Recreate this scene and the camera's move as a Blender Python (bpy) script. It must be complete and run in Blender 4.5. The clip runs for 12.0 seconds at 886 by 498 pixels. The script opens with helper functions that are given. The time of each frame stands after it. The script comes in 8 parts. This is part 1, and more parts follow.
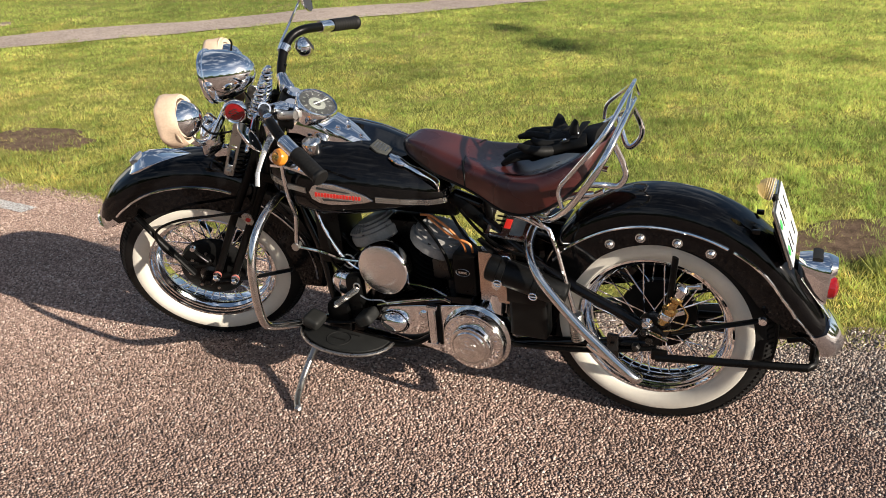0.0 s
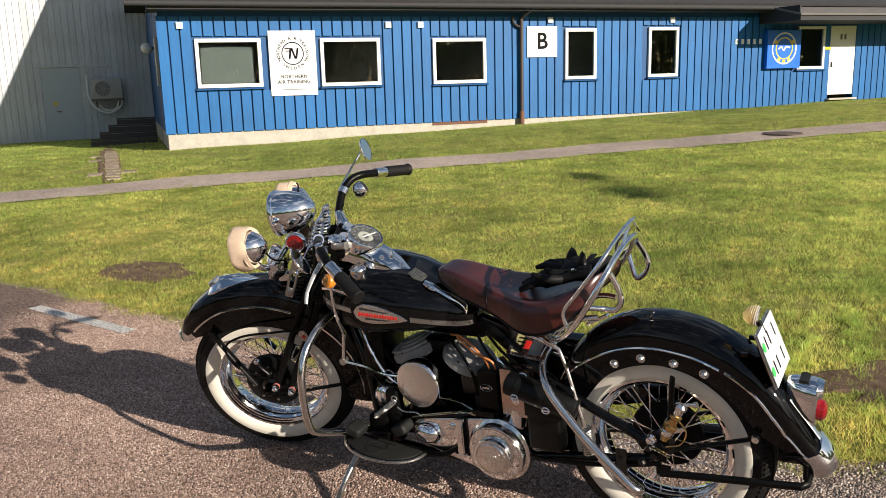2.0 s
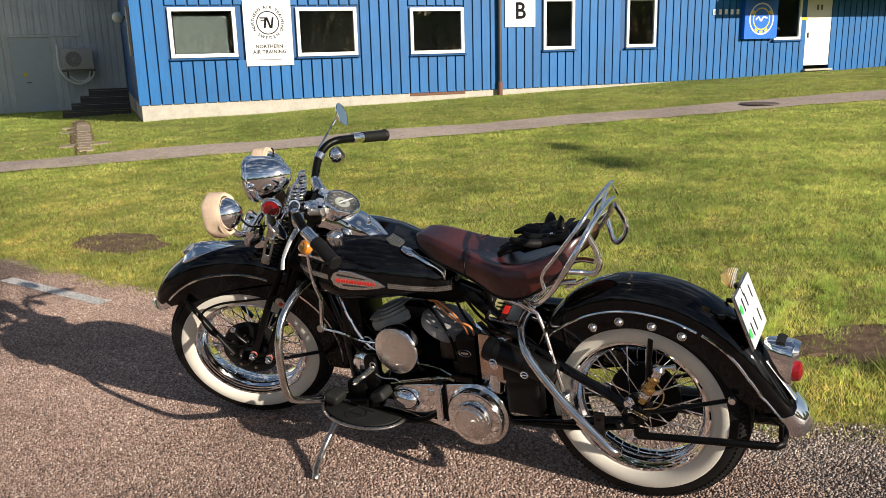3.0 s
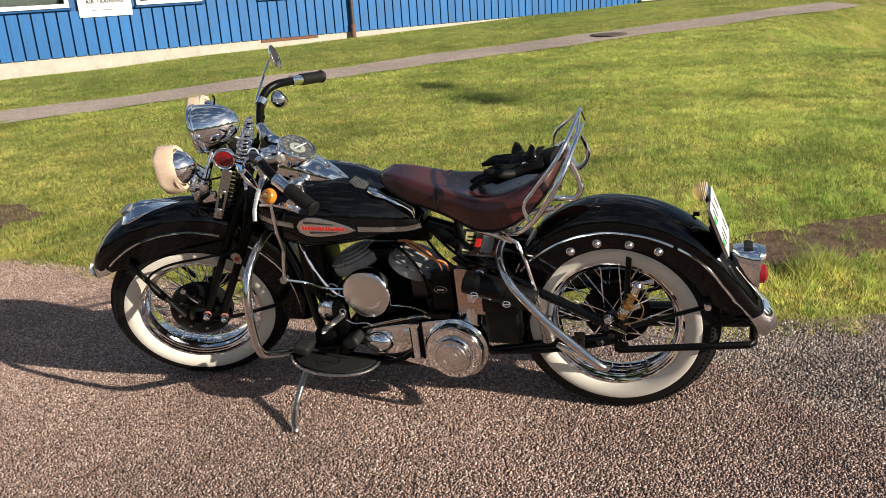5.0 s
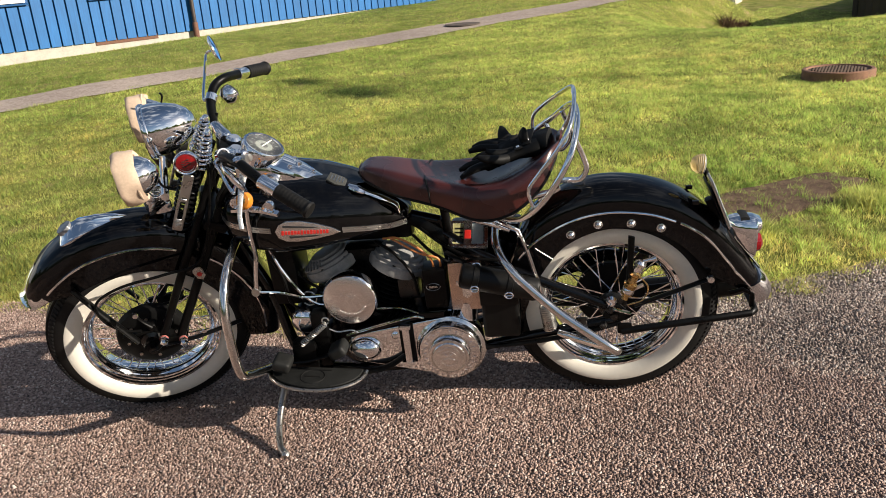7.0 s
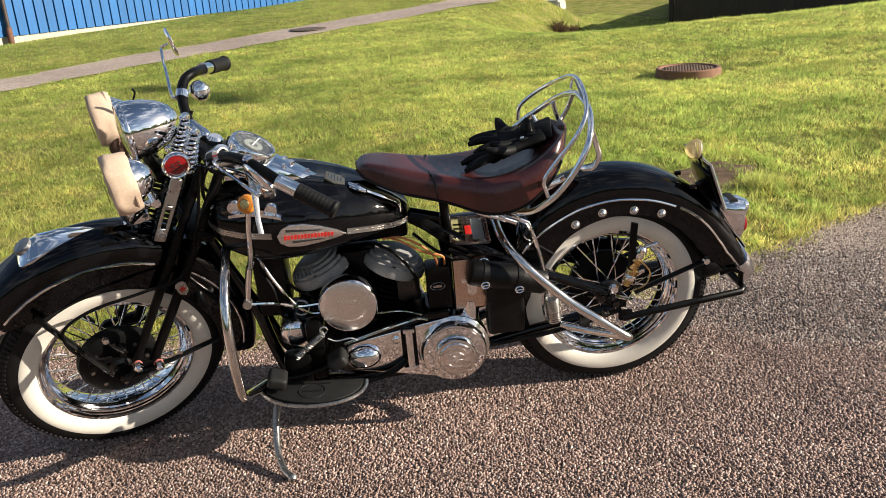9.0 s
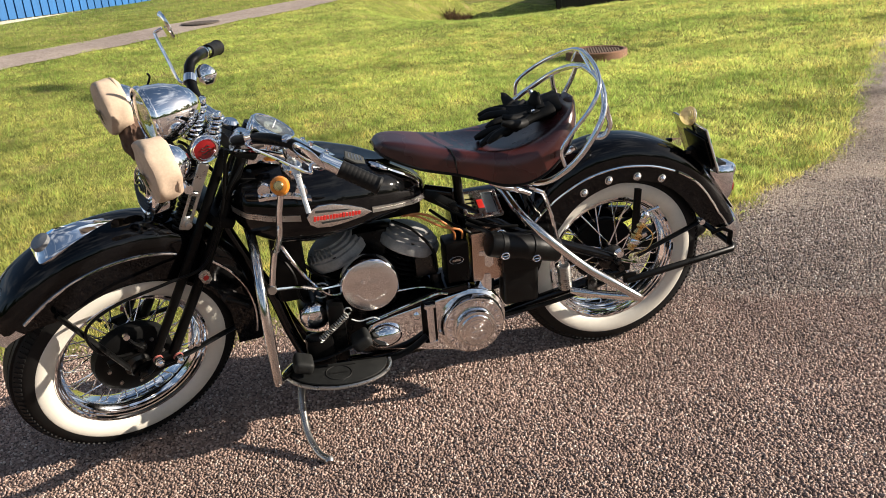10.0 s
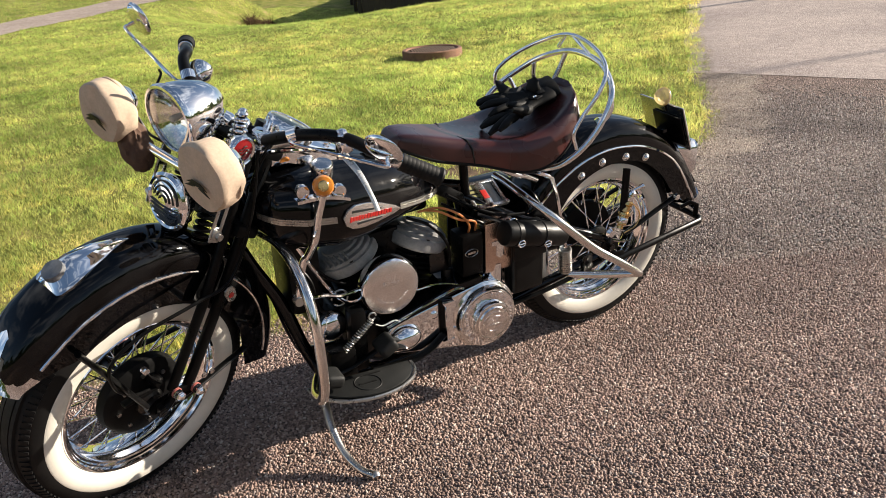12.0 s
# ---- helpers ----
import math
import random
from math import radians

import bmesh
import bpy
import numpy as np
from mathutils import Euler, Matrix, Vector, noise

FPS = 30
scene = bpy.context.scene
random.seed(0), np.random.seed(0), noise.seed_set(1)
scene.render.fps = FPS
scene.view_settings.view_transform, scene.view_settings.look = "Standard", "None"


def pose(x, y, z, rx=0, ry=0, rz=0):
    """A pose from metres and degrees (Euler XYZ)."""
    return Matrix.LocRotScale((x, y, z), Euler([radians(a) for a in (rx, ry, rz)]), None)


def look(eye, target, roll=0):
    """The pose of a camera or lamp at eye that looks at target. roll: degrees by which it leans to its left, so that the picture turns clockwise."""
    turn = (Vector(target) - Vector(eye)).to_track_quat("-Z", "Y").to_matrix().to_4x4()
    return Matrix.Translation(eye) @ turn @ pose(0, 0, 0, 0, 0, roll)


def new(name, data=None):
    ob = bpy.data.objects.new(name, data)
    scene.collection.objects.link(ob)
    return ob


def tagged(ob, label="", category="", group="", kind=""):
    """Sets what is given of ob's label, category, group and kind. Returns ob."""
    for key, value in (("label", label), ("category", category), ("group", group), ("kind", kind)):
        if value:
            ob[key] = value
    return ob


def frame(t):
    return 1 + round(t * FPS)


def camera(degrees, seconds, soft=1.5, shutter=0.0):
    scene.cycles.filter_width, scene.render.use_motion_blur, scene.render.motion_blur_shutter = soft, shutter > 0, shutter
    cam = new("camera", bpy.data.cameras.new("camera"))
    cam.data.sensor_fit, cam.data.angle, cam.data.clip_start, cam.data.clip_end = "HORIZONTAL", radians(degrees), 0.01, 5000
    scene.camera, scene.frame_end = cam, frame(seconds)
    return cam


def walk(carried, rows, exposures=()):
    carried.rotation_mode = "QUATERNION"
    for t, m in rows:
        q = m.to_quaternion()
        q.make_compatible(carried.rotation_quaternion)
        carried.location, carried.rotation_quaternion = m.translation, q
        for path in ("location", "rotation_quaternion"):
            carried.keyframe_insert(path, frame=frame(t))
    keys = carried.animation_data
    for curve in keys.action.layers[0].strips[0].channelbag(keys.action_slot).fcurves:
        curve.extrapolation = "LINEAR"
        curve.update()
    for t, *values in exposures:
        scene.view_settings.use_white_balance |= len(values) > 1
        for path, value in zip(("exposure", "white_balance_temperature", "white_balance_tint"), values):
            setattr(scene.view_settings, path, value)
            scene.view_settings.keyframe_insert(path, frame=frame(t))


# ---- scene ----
cam = camera(56.9, 12.0, soft=0.6)
METRES, EYE = 2.902, 1.419
ROWS = [
    (0.0, 0.0, 0.0, 0.0, -0.37, -21.99, 0.92),
    (0.5, 0.0464, -0.0602, 0.0034, 4.4, -18.89, 0.81),
    (1.0, 0.0727, -0.0977, 0.0093, 6.16, -14.32, 1.3),
    (1.5, 0.0766, -0.1085, 0.0102, 6.5, -12.04, 1.61),
    (2.0, 0.0773, -0.1065, 0.0082, 6.43, -11.76, 1.5),
    (2.5, 0.0774, -0.1021, 0.0049, 5.9, -12.53, 1.33),
    (3.0, 0.0773, -0.1008, -0.0019, 4.91, -13.7, 1.45),
    (5.0, -0.0531, -0.098, -0.0066, -6.27, -17.96, 3.3),
    (5.5, -0.0729, -0.0679, -0.0147, -8.18, -18.51, 4.27),
    (6.0, -0.1015, -0.0384, -0.015, -10.15, -19.28, 4.26),
    (6.5, -0.1356, -0.0265, -0.0155, -12.91, -19.28, 4.15),
    (7.0, -0.1936, -0.0184, -0.0139, -17.82, -19.05, 4.45),
    (9.0, -0.3458, 0.0767, -0.0207, -30.02, -19.42, 3.67),
    (9.5, -0.4097, 0.1051, -0.0218, -35.58, -20.05, 4.64),
    (10.0, -0.4643, 0.1351, -0.0244, -38.39, -20.53, 4.23),
    (10.5, -0.4895, 0.1831, -0.0265, -40.42, -20.78, 4.87),
    (11.0, -0.5082, 0.2251, -0.0265, -43.37, -21.13, 4.4),
    (11.5, -0.5477, 0.2623, -0.0298, -48.38, -21.19, 4.36),
    (12.0, -0.6053, 0.3088, -0.0279, -53.6, -21.24, 3.99),
]
walk(cam, [(t, pose(METRES * x, METRES * y, EYE + METRES * z, 90 + pitch, roll, yaw)) for t, x, y, z, yaw, pitch, roll in ROWS],
     exposures=[(0.0, 0.87), (0.7, 0.77), (1.5, 0.57), (3.0, 0.57), (5.0, 0.64), (6.0, 0.66), (7.0, 0.73), (9.0, 0.90), (10.0, 0.94), (12.0, 1.02)])

# ---- light: low clear sun from the right, behind the camera, and a blue sky ----
SUN_AZ, SUN_EL = radians(126.0), radians(21.0)
world = bpy.data.worlds.new("sky")
scene.world = world
world.use_nodes = True
wn = world.node_tree.nodes
sky = wn.new("ShaderNodeTexSky")
sky.sky_type = "NISHITA"
sky.sun_disc = False
sky.sun_elevation, sky.sun_rotation = SUN_EL, SUN_AZ
sky.air_density, sky.dust_density, sky.ozone_density = 1.0, 0.8, 1.3
wn["Background"].inputs["Strength"].default_value = 0.055
wl = world.node_tree.links
cloud_at, cloud_map, cloud, cloud_ramp, cloud_mix = (wn.new("ShaderNode" + k) for k in ("TexCoord", "Mapping", "TexNoise", "ValToRGB", "Mix"))
cloud_map.inputs["Scale"].default_value = (1.0, 1.0, 2.6)
cloud.inputs["Scale"].default_value, cloud.inputs["Detail"].default_value, cloud.inputs["Roughness"].default_value = 2.6, 7.0, 0.58
cloud_ramp.color_ramp.elements[0].position, cloud_ramp.color_ramp.elements[1].position = 0.50, 0.72
cloud_ramp.color_ramp.elements[1].color = (0.75, 0.75, 0.75, 1)
cloud_mix.data_type = "RGBA"
cloud_mix.inputs[7].default_value = (11.0, 11.2, 11.6, 1)
wl.new(cloud_at.outputs["Generated"], cloud_map.inputs["Vector"])
wl.new(cloud_map.outputs["Vector"], cloud.inputs["Vector"])
wl.new(cloud.outputs["Fac"], cloud_ramp.inputs["Fac"])
wl.new(cloud_ramp.outputs["Color"], cloud_mix.inputs[0])
wl.new(sky.outputs["Color"], cloud_mix.inputs[6])
wl.new(cloud_mix.outputs[2], wn["Background"].inputs["Color"])
sun_dir = Vector((math.sin(SUN_AZ) * math.cos(SUN_EL), math.cos(SUN_AZ) * math.cos(SUN_EL), math.sin(SUN_EL)))
sun_lamp = bpy.data.lights.new("sun", "SUN")
sun_lamp.energy, sun_lamp.angle, sun_lamp.color = 5.0, radians(0.53), (1.0, 0.895, 0.765)
sun_ob = new("sun", sun_lamp)
sun_ob.matrix_basis = look(sun_dir * 50, (0, 0, 0))


# ---- materials ----
class Mat:
    """A small builder of node materials on the Principled shader, in metres."""

    def __init__(self, name, color=(0.5, 0.5, 0.5), rough=0.5, metal=0.0, coat=0.0, spec=0.5):
        self.m = bpy.data.materials.new(name)
        self.m.use_nodes = True
        self.t = self.m.node_tree
        self.b = self.t.nodes["Principled BSDF"]
        self.set("Base Color", (*color, 1))
        self.set("Roughness", rough)
        self.set("Metallic", metal)
        self.set("Coat Weight", coat)
        self.set("Coat Roughness", 0.03)
        self.set("Specular IOR Level", spec)
        self.geo = None

    def set(self, key, value):
        self.b.inputs[key].default_value = value

    def node(self, kind, **sockets):
        n = self.t.nodes.new(kind)
        for key, value in sockets.items():
            n.inputs[key.replace("_", " ")].default_value = value
        return n

    def link(self, a, b):
        self.t.links.new(a, b)

    def place(self, obj=False):
        if obj:
            return self.node("ShaderNodeTexCoord").outputs["Object"]
        if self.geo is None:
            self.geo = self.node("ShaderNodeNewGeometry")
        return self.geo.outputs["Position"]

    def island(self):
        self.place()
        return self.geo.outputs["Random Per Island"]

    def per_object(self):
        return self.node("ShaderNodeObjectInfo").outputs["Random"]

    def noise(self, scale, detail=3.0, rough=0.55, obj=False, stretch=None):
        n = self.node("ShaderNodeTexNoise", Scale=scale, Detail=detail, Roughness=rough)
        src = self.place(obj)
        if stretch:
            mp = self.node("ShaderNodeMapping")
            mp.inputs["Scale"].default_value = stretch
            self.link(src, mp.inputs["Vector"])
            src = mp.outputs["Vector"]
        self.link(src, n.inputs["Vector"])
        return n.outputs["Fac"]

    def voronoi(self, scale, feature="F1", rand=1.0):
        n = self.node("ShaderNodeTexVoronoi", Scale=scale, Randomness=rand)
        n.feature = feature
        self.link(self.place(), n.inputs["Vector"])
        return n

    def ramp(self, fac, stops):
        n = self.node("ShaderNodeValToRGB")
        e = n.color_ramp.elements
        while len(e) < len(stops):
            e.new(0.5)
        for item, (p, c) in zip(e, stops):
            item.position = p
            item.color = (*c, 1) if isinstance(c, tuple) else (c, c, c, 1)
        self.link(fac, n.inputs["Fac"])
        return n.outputs["Color"]

    def mix(self, fac, a, b, how="MIX"):
        n = self.node("ShaderNodeMix")
        n.data_type, n.blend_type = "RGBA", how
        for k, value in ((0, fac), (6, a), (7, b)):
            socket = n.inputs[k]
            if isinstance(value, (int, float)):
                socket.default_value = value if k == 0 else (value, value, value, 1)
            elif isinstance(value, tuple):
                socket.default_value = (*value, 1)
            else:
                self.link(value, socket)
        return n.outputs[2]

    def math(self, op, a, b=0.0):
        n = self.node("ShaderNodeMath")
        n.operation = op
        for socket, value in zip(n.inputs, (a, b)):
            if isinstance(value, (int, float)):
                socket.default_value = value
            else:
                self.link(value, socket)
        return n.outputs[0]

    def color(self, socket):
        self.link(socket, self.b.inputs["Base Color"])
        return self

    def rough(self, socket):
        self.link(socket, self.b.inputs["Roughness"])
        return self

    def bump(self, socket, strength=0.3, distance=0.002, chain=None):
        n = self.node("ShaderNodeBump", Strength=strength, Distance=distance)
        self.link(socket, n.inputs["Height"])
        if chain is not None:
            self.link(chain, n.inputs["Normal"])
        self.link(n.outputs["Normal"], self.b.inputs["Normal"])
        return n.outputs["Normal"]


def worn(name, color, rough, metal=0.0, coat=0.0, spread=0.25, scale=30.0, bump=0.0, obj=True, rough_spread=0.12, spec=0.5):
    """A surface whose colour and gloss wander at two scales."""
    m = Mat(name, color, rough, metal, coat, spec)
    fine, wide = m.noise(scale * 6, 4, obj=obj), m.noise(scale, 3, obj=obj)
    both = m.math("ADD", m.math("MULTIPLY", fine, 0.45), m.math("MULTIPLY", wide, 0.55))
    lo, hi = tuple(c * (1 - spread) for c in color), tuple(min(1, c * (1 + spread)) for c in color)
    m.color(m.ramp(both, [(0.3, lo), (0.7, hi)]))
    m.rough(m.ramp(both, [(0.3, max(0.02, rough - rough_spread)), (0.7, min(1, rough + rough_spread))]))
    if bump:
        m.bump(both, bump, 0.001)
    return m


def asphalt_material(name, tones, scale, wear, deep=1.0):
    m = Mat(name, rough=0.75, spec=0.35)
    stones = m.voronoi(scale)
    stones2 = m.voronoi(scale * 1.9)
    sep = m.node("ShaderNodeSeparateColor")
    m.link(stones.outputs["Color"], sep.inputs["Color"])
    tone = m.ramp(sep.outputs["Red"], tones)
    gap = m.ramp(stones.outputs["Distance"], [(0.35, 1.0), (0.75, 1.0 - 0.82 * deep)])
    base = m.mix(1.0, tone, gap, "MULTIPLY")
    wide = m.noise(0.55, 5, 0.6)
    base = m.mix(1.0, base, m.ramp(wide, [(0.3, (0.60, 0.58, 0.58)), (0.7, (0.95, 0.94, 0.92))]), "MULTIPLY")
    fine = m.noise(7.0, 4)
    base = m.mix(m.ramp(fine, [(0.5, 0.0), (0.8, wear)]), base, tones[1][1])
    m.color(base)
    height = m.math("ADD", m.math("MULTIPLY", stones.outputs["Distance"], -1.0), m.math("MULTIPLY", stones2.outputs["Distance"], -0.35))
    m.bump(height, 1.0, 0.011 * deep)
    return m.m


ASPHALT = asphalt_material("asphalt_coarse", [(0.0, (0.11, 0.076, 0.058)), (0.3, (0.325, 0.22, 0.174)), (0.7, (0.52, 0.362, 0.293)), (1.0, (0.82, 0.62, 0.50))], 115, 0.25)
ASPHALT_OLD = asphalt_material("asphalt_worn", [(0.0, (0.46, 0.375, 0.33)), (0.5, (0.62, 0.51, 0.45)), (1.0, (0.78, 0.665, 0.60))], 75, 0.6, 0.3)
PATH = asphalt_material("path_gravel", [(0.0, (0.36, 0.285, 0.235)), (0.5, (0.56, 0.455, 0.385)), (1.0, (0.72, 0.61, 0.53))], 60, 0.6, 0.25)
SHOULDER = asphalt_material("sandy_shoulder", [(0.0, (0.22, 0.165, 0.12)), (0.5, (0.50, 0.39, 0.29)), (1.0, (0.72, 0.60, 0.48))], 105, 0.2, 0.55)


def chip_material(name, tones, dusty):
    """Loose stone chips, each with its own tone."""
    m = Mat(name, rough=0.75, spec=0.4)
    tone = m.ramp(m.island(), tones)
    wide, fine = m.noise(0.8, 4, 0.6), m.noise(9.0, 3)
    tone = m.mix(1.0, tone, m.ramp(wide, [(0.34, (0.56, 0.55, 0.55)), (0.66, (1.06, 1.05, 1.04))]), "MULTIPLY")
    m.color(m.mix(m.ramp(fine, [(0.45, 0.0), (0.75, dusty)]), tone, tones[2][1]))
    return m.m


CHIPS = chip_material("pink_granite_chips", [(0.0, (0.15, 0.105, 0.085)), (0.2, (0.29, 0.197, 0.158)), (0.6, (0.45, 0.315, 0.258)), (0.9, (0.60, 0.455, 0.38)), (1.0, (0.78, 0.67, 0.58))], 0.25)
SAND_GRAINS = chip_material("pale_sand_grains", [(0.0, (0.30, 0.24, 0.19)), (0.3, (0.50, 0.41, 0.33)), (0.6, (0.64, 0.53, 0.43)), (1.0, (0.78, 0.69, 0.58))], 0.4)
CHIPS_TAN = chip_material("tan_stone_chips", [(0.0, (0.28, 0.215, 0.165)), (0.2, (0.50, 0.385, 0.30)), (0.6, (0.66, 0.52, 0.405)), (0.9, (0.76, 0.62, 0.50)), (1.0, (0.84, 0.74, 0.63))], 0.4)
CHIPS_GREY = chip_material("grey_stone_chips", [(0.0, (0.08, 0.075, 0.07)), (0.2, (0.245, 0.19, 0.158)), (0.6, (0.42, 0.33, 0.275)), (0.9, (0.58, 0.49, 0.42)), (1.0, (0.78, 0.71, 0.64))], 0.3)


def turf_material():
    m = Mat("turf", rough=0.9, spec=0.2)
    wide, mid, fine = m.noise(0.35, 5, 0.65), m.noise(3.0, 5, 0.65), m.noise(60, 4, 0.7)
    c = m.ramp(mid, [(0.3, (0.12, 0.15, 0.03)), (0.5, (0.24, 0.25, 0.05)), (0.72, (0.40, 0.31, 0.14))])
    c = m.mix(1.0, c, m.ramp(wide, [(0.35, 0.8), (0.65, 1.25)]), "MULTIPLY")
    c = m.mix(1.0, c, m.ramp(fine, [(0.3, 0.45), (0.7, 1.3)]), "MULTIPLY")
    m.color(c)
    m.bump(fine, 0.8, 0.03)
    return m.m


def soil_material():
    m = Mat("soil", rough=0.95, spec=0.2)
    mid, fine = m.noise(14, 5, 0.7), m.noise(120, 4, 0.7)
    c = m.mix(1.0, m.ramp(mid, [(0.3, (0.09, 0.057, 0.038)), (0.7, (0.27, 0.182, 0.122))]), m.ramp(fine, [(0.3, 0.5), (0.7, 1.4)]), "MULTIPLY")
    m.color(c)
    m.bump(fine, 0.9, 0.02)
    return m.m


def blade_material(name, stops):
    m = Mat(name, rough=0.55, spec=0.25)
    patch = m.math("ADD", m.math("MULTIPLY", m.noise(1.7, 4, 0.65), 0.5), m.math("MULTIPLY", m.noise(0.33, 3, 0.6), 0.5))
    patch = m.ramp(patch, [(0.36, 0.0), (0.64, 1.0)])
    clump = m.ramp(m.noise(15, 3, 0.6), [(0.34, 0.0), (0.66, 1.0)])
    mixd = m.math("ADD", m.math("ADD", m.math("MULTIPLY", m.island(), 0.22), m.math("MULTIPLY", clump, 0.26)), m.math("MULTIPLY", patch, 0.52))
    c = m.ramp(mixd, stops)
    c = m.mix(1.0, c, m.ramp(m.noise(24, 3, 0.6), [(0.36, (0.70, 0.74, 0.66)), (0.62, (1.42, 1.40, 1.36))]), "MULTIPLY")
    c = m.mix(1.0, c, m.ramp(m.noise(1.05, 5, 0.7), [(0.36, (0.64, 0.70, 0.64)), (0.5, (1.0, 1.0, 1.0)), (0.64, (1.18, 1.15, 1.15))]), "MULTIPLY")
    c = m.mix(1.0, c, m.ramp(m.noise(4.5, 3, 0.6), [(0.36, (0.80, 0.86, 0.78)), (0.64, (1.18, 1.12, 1.14))]), "MULTIPLY")
    m.color(c)
    tr = m.node("ShaderNodeBsdfTranslucent")
    m.link(m.b.inputs["Base Color"].links[0].from_socket, tr.inputs["Color"])
    mx = m.node("ShaderNodeMixShader", Fac=0.66)
    m.link(m.b.outputs[0], mx.inputs[1])
    m.link(tr.outputs[0], mx.inputs[2])
    m.link(mx.outputs[0], m.t.nodes["Material Output"].inputs["Surface"])
    return m.m


TURF, SOIL = turf_material(), soil_material()
BLADES = blade_material("grass_blades", [(0.0, (0.16, 0.20, 0.06)), (0.25, (0.325, 0.375, 0.115)), (0.5, (0.53, 0.54, 0.18)), (0.75, (0.68, 0.64, 0.22)), (1.0, (0.78, 0.67, 0.32))])
FRESH_BLADES = blade_material("fresh_grass_blades", [(0.0, (0.20, 0.32, 0.075)), (0.4, (0.44, 0.58, 0.145)), (0.75, (0.66, 0.73, 0.225)), (1.0, (0.84, 0.79, 0.34))])
DEEP_BLADES = blade_material("deep_green_grass_blades", [(0.0, (0.14, 0.23, 0.05)), (0.4, (0.32, 0.44, 0.10)), (0.75, (0.50, 0.58, 0.16)), (1.0, (0.66, 0.64, 0.25))])
DRY_BLADES = blade_material("dry_grass_blades", [(0.0, (0.24, 0.27, 0.04)), (0.35, (0.50, 0.44, 0.11)), (0.7, (0.68, 0.54, 0.22)), (1.0, (0.80, 0.66, 0.36))])
DEAD_WEEDS = blade_material("dead_brown_weeds", [(0.0, (0.04, 0.025, 0.016)), (0.5, (0.09, 0.055, 0.035)), (1.0, (0.17, 0.11, 0.07))])


def painted_wood(name, color, rough=0.55):
    m = Mat(name, rough=rough, spec=0.4)
    grain, dirt = m.noise(6, 5, 0.65, stretch=(6, 6, 0.35)), m.noise(1.1, 4, 0.6)
    lo, hi = tuple(c * 0.82 for c in color), tuple(min(1, c * 1.12) for c in color)
    c = m.ramp(grain, [(0.3, lo), (0.7, hi)])
    c = m.mix(1.0, c, m.ramp(dirt, [(0.3, 0.86), (0.7, 1.06)]), "MULTIPLY")
    ob = m.per_object()
    c = m.mix(1.0, c, m.ramp(ob, [(0.0, 0.93), (1.0, 1.06)]), "MULTIPLY")
    m.color(c)
    m.bump(grain, 0.35, 0.003)
    return m.m


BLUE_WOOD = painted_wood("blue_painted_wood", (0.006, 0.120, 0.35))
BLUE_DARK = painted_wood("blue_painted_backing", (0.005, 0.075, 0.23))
GREY_WOOD = painted_wood("pale_grey_painted_wood", (0.54, 0.57, 0.60))
GREY_DOOR = worn("grey_door_paint", (0.42, 0.47, 0.52), 0.45, spread=0.06, scale=4).m
WHITE_PAINT = worn("white_window_paint", (0.80, 0.80, 0.78), 0.4, spread=0.05, scale=6).m
WHITE_SIGN = worn("white_sign_face", (0.66, 0.67, 0.68), 0.35, spread=0.03, scale=3).m
CONCRETE = worn("concrete", (0.42, 0.39, 0.34), 0.85, spread=0.22, scale=5, bump=0.5).m
ROOF_DARK = worn("dark_roof_felt", (0.03, 0.03, 0.032), 0.8, spread=0.3, scale=6).m
ROOF_GREY = worn("grey_roof_sheet", (0.15, 0.138, 0.128), 0.7, spread=0.2, scale=5).m
BLACK_PRINT = worn("black_print", (0.010, 0.010, 0.012), 0.8, spread=0.2, spec=0.1).m
DARK_IRON = worn("dark_cast_iron", (0.055, 0.042, 0.036), 0.7, spread=0.35, scale=20, bump=0.6).m
RUST_BROWN = worn("rusty_brown_iron", (0.14, 0.065, 0.04), 0.8, spread=0.4, scale=20, bump=0.6).m
DARK_ROOM = worn("dark_interior", (0.22, 0.22, 0.22), 0.9, spread=0.2, scale=2).m
PALE_BLIND = worn("pale_roller_blind", (0.24, 0.27, 0.25), 0.8, spread=0.08, scale=4).m
BROWN_PIPE = worn("brown_downpipe_paint", (0.055, 0.04, 0.035), 0.45, spread=0.2, scale=8).m
YELLOW_PAINT = worn("yellow_enamel", (0.75, 0.62, 0.03), 0.4, spread=0.08).m
SIGN_BLUE = worn("blue_sign_enamel", (0.01, 0.14, 0.62), 0.35, spread=0.06).m
LAMP_GREY = worn("galvanised_steel", (0.35, 0.36, 0.36), 0.45, 0.6, spread=0.12, scale=6).m
AC_BODY = worn("pale_enamelled_steel", (0.42, 0.40, 0.38), 0.4, spread=0.06, scale=6).m
WHITE_LINE = Mat("road_paint", rough=0.8)
_p = WHITE_LINE.ramp(WHITE_LINE.noise(80, 4, 0.7), [(0.40, (0.17, 0.135, 0.115)), (0.54, (0.78, 0.77, 0.74))])
WHITE_LINE.color(_p)
WHITE_LINE.bump(WHITE_LINE.voronoi(92).outputs["Distance"], 0.8, -0.01)
WHITE_LINE = WHITE_LINE.m


def glass_material(name, tint=(1, 1, 1), rough=0.0):
    m = Mat(name, tint, rough)
    m.set("Transmission Weight", 1.0)
    m.set("IOR", 1.45)
    return m.m


WINDOW_GLASS = glass_material("window_glass", (0.75, 0.8, 0.8))


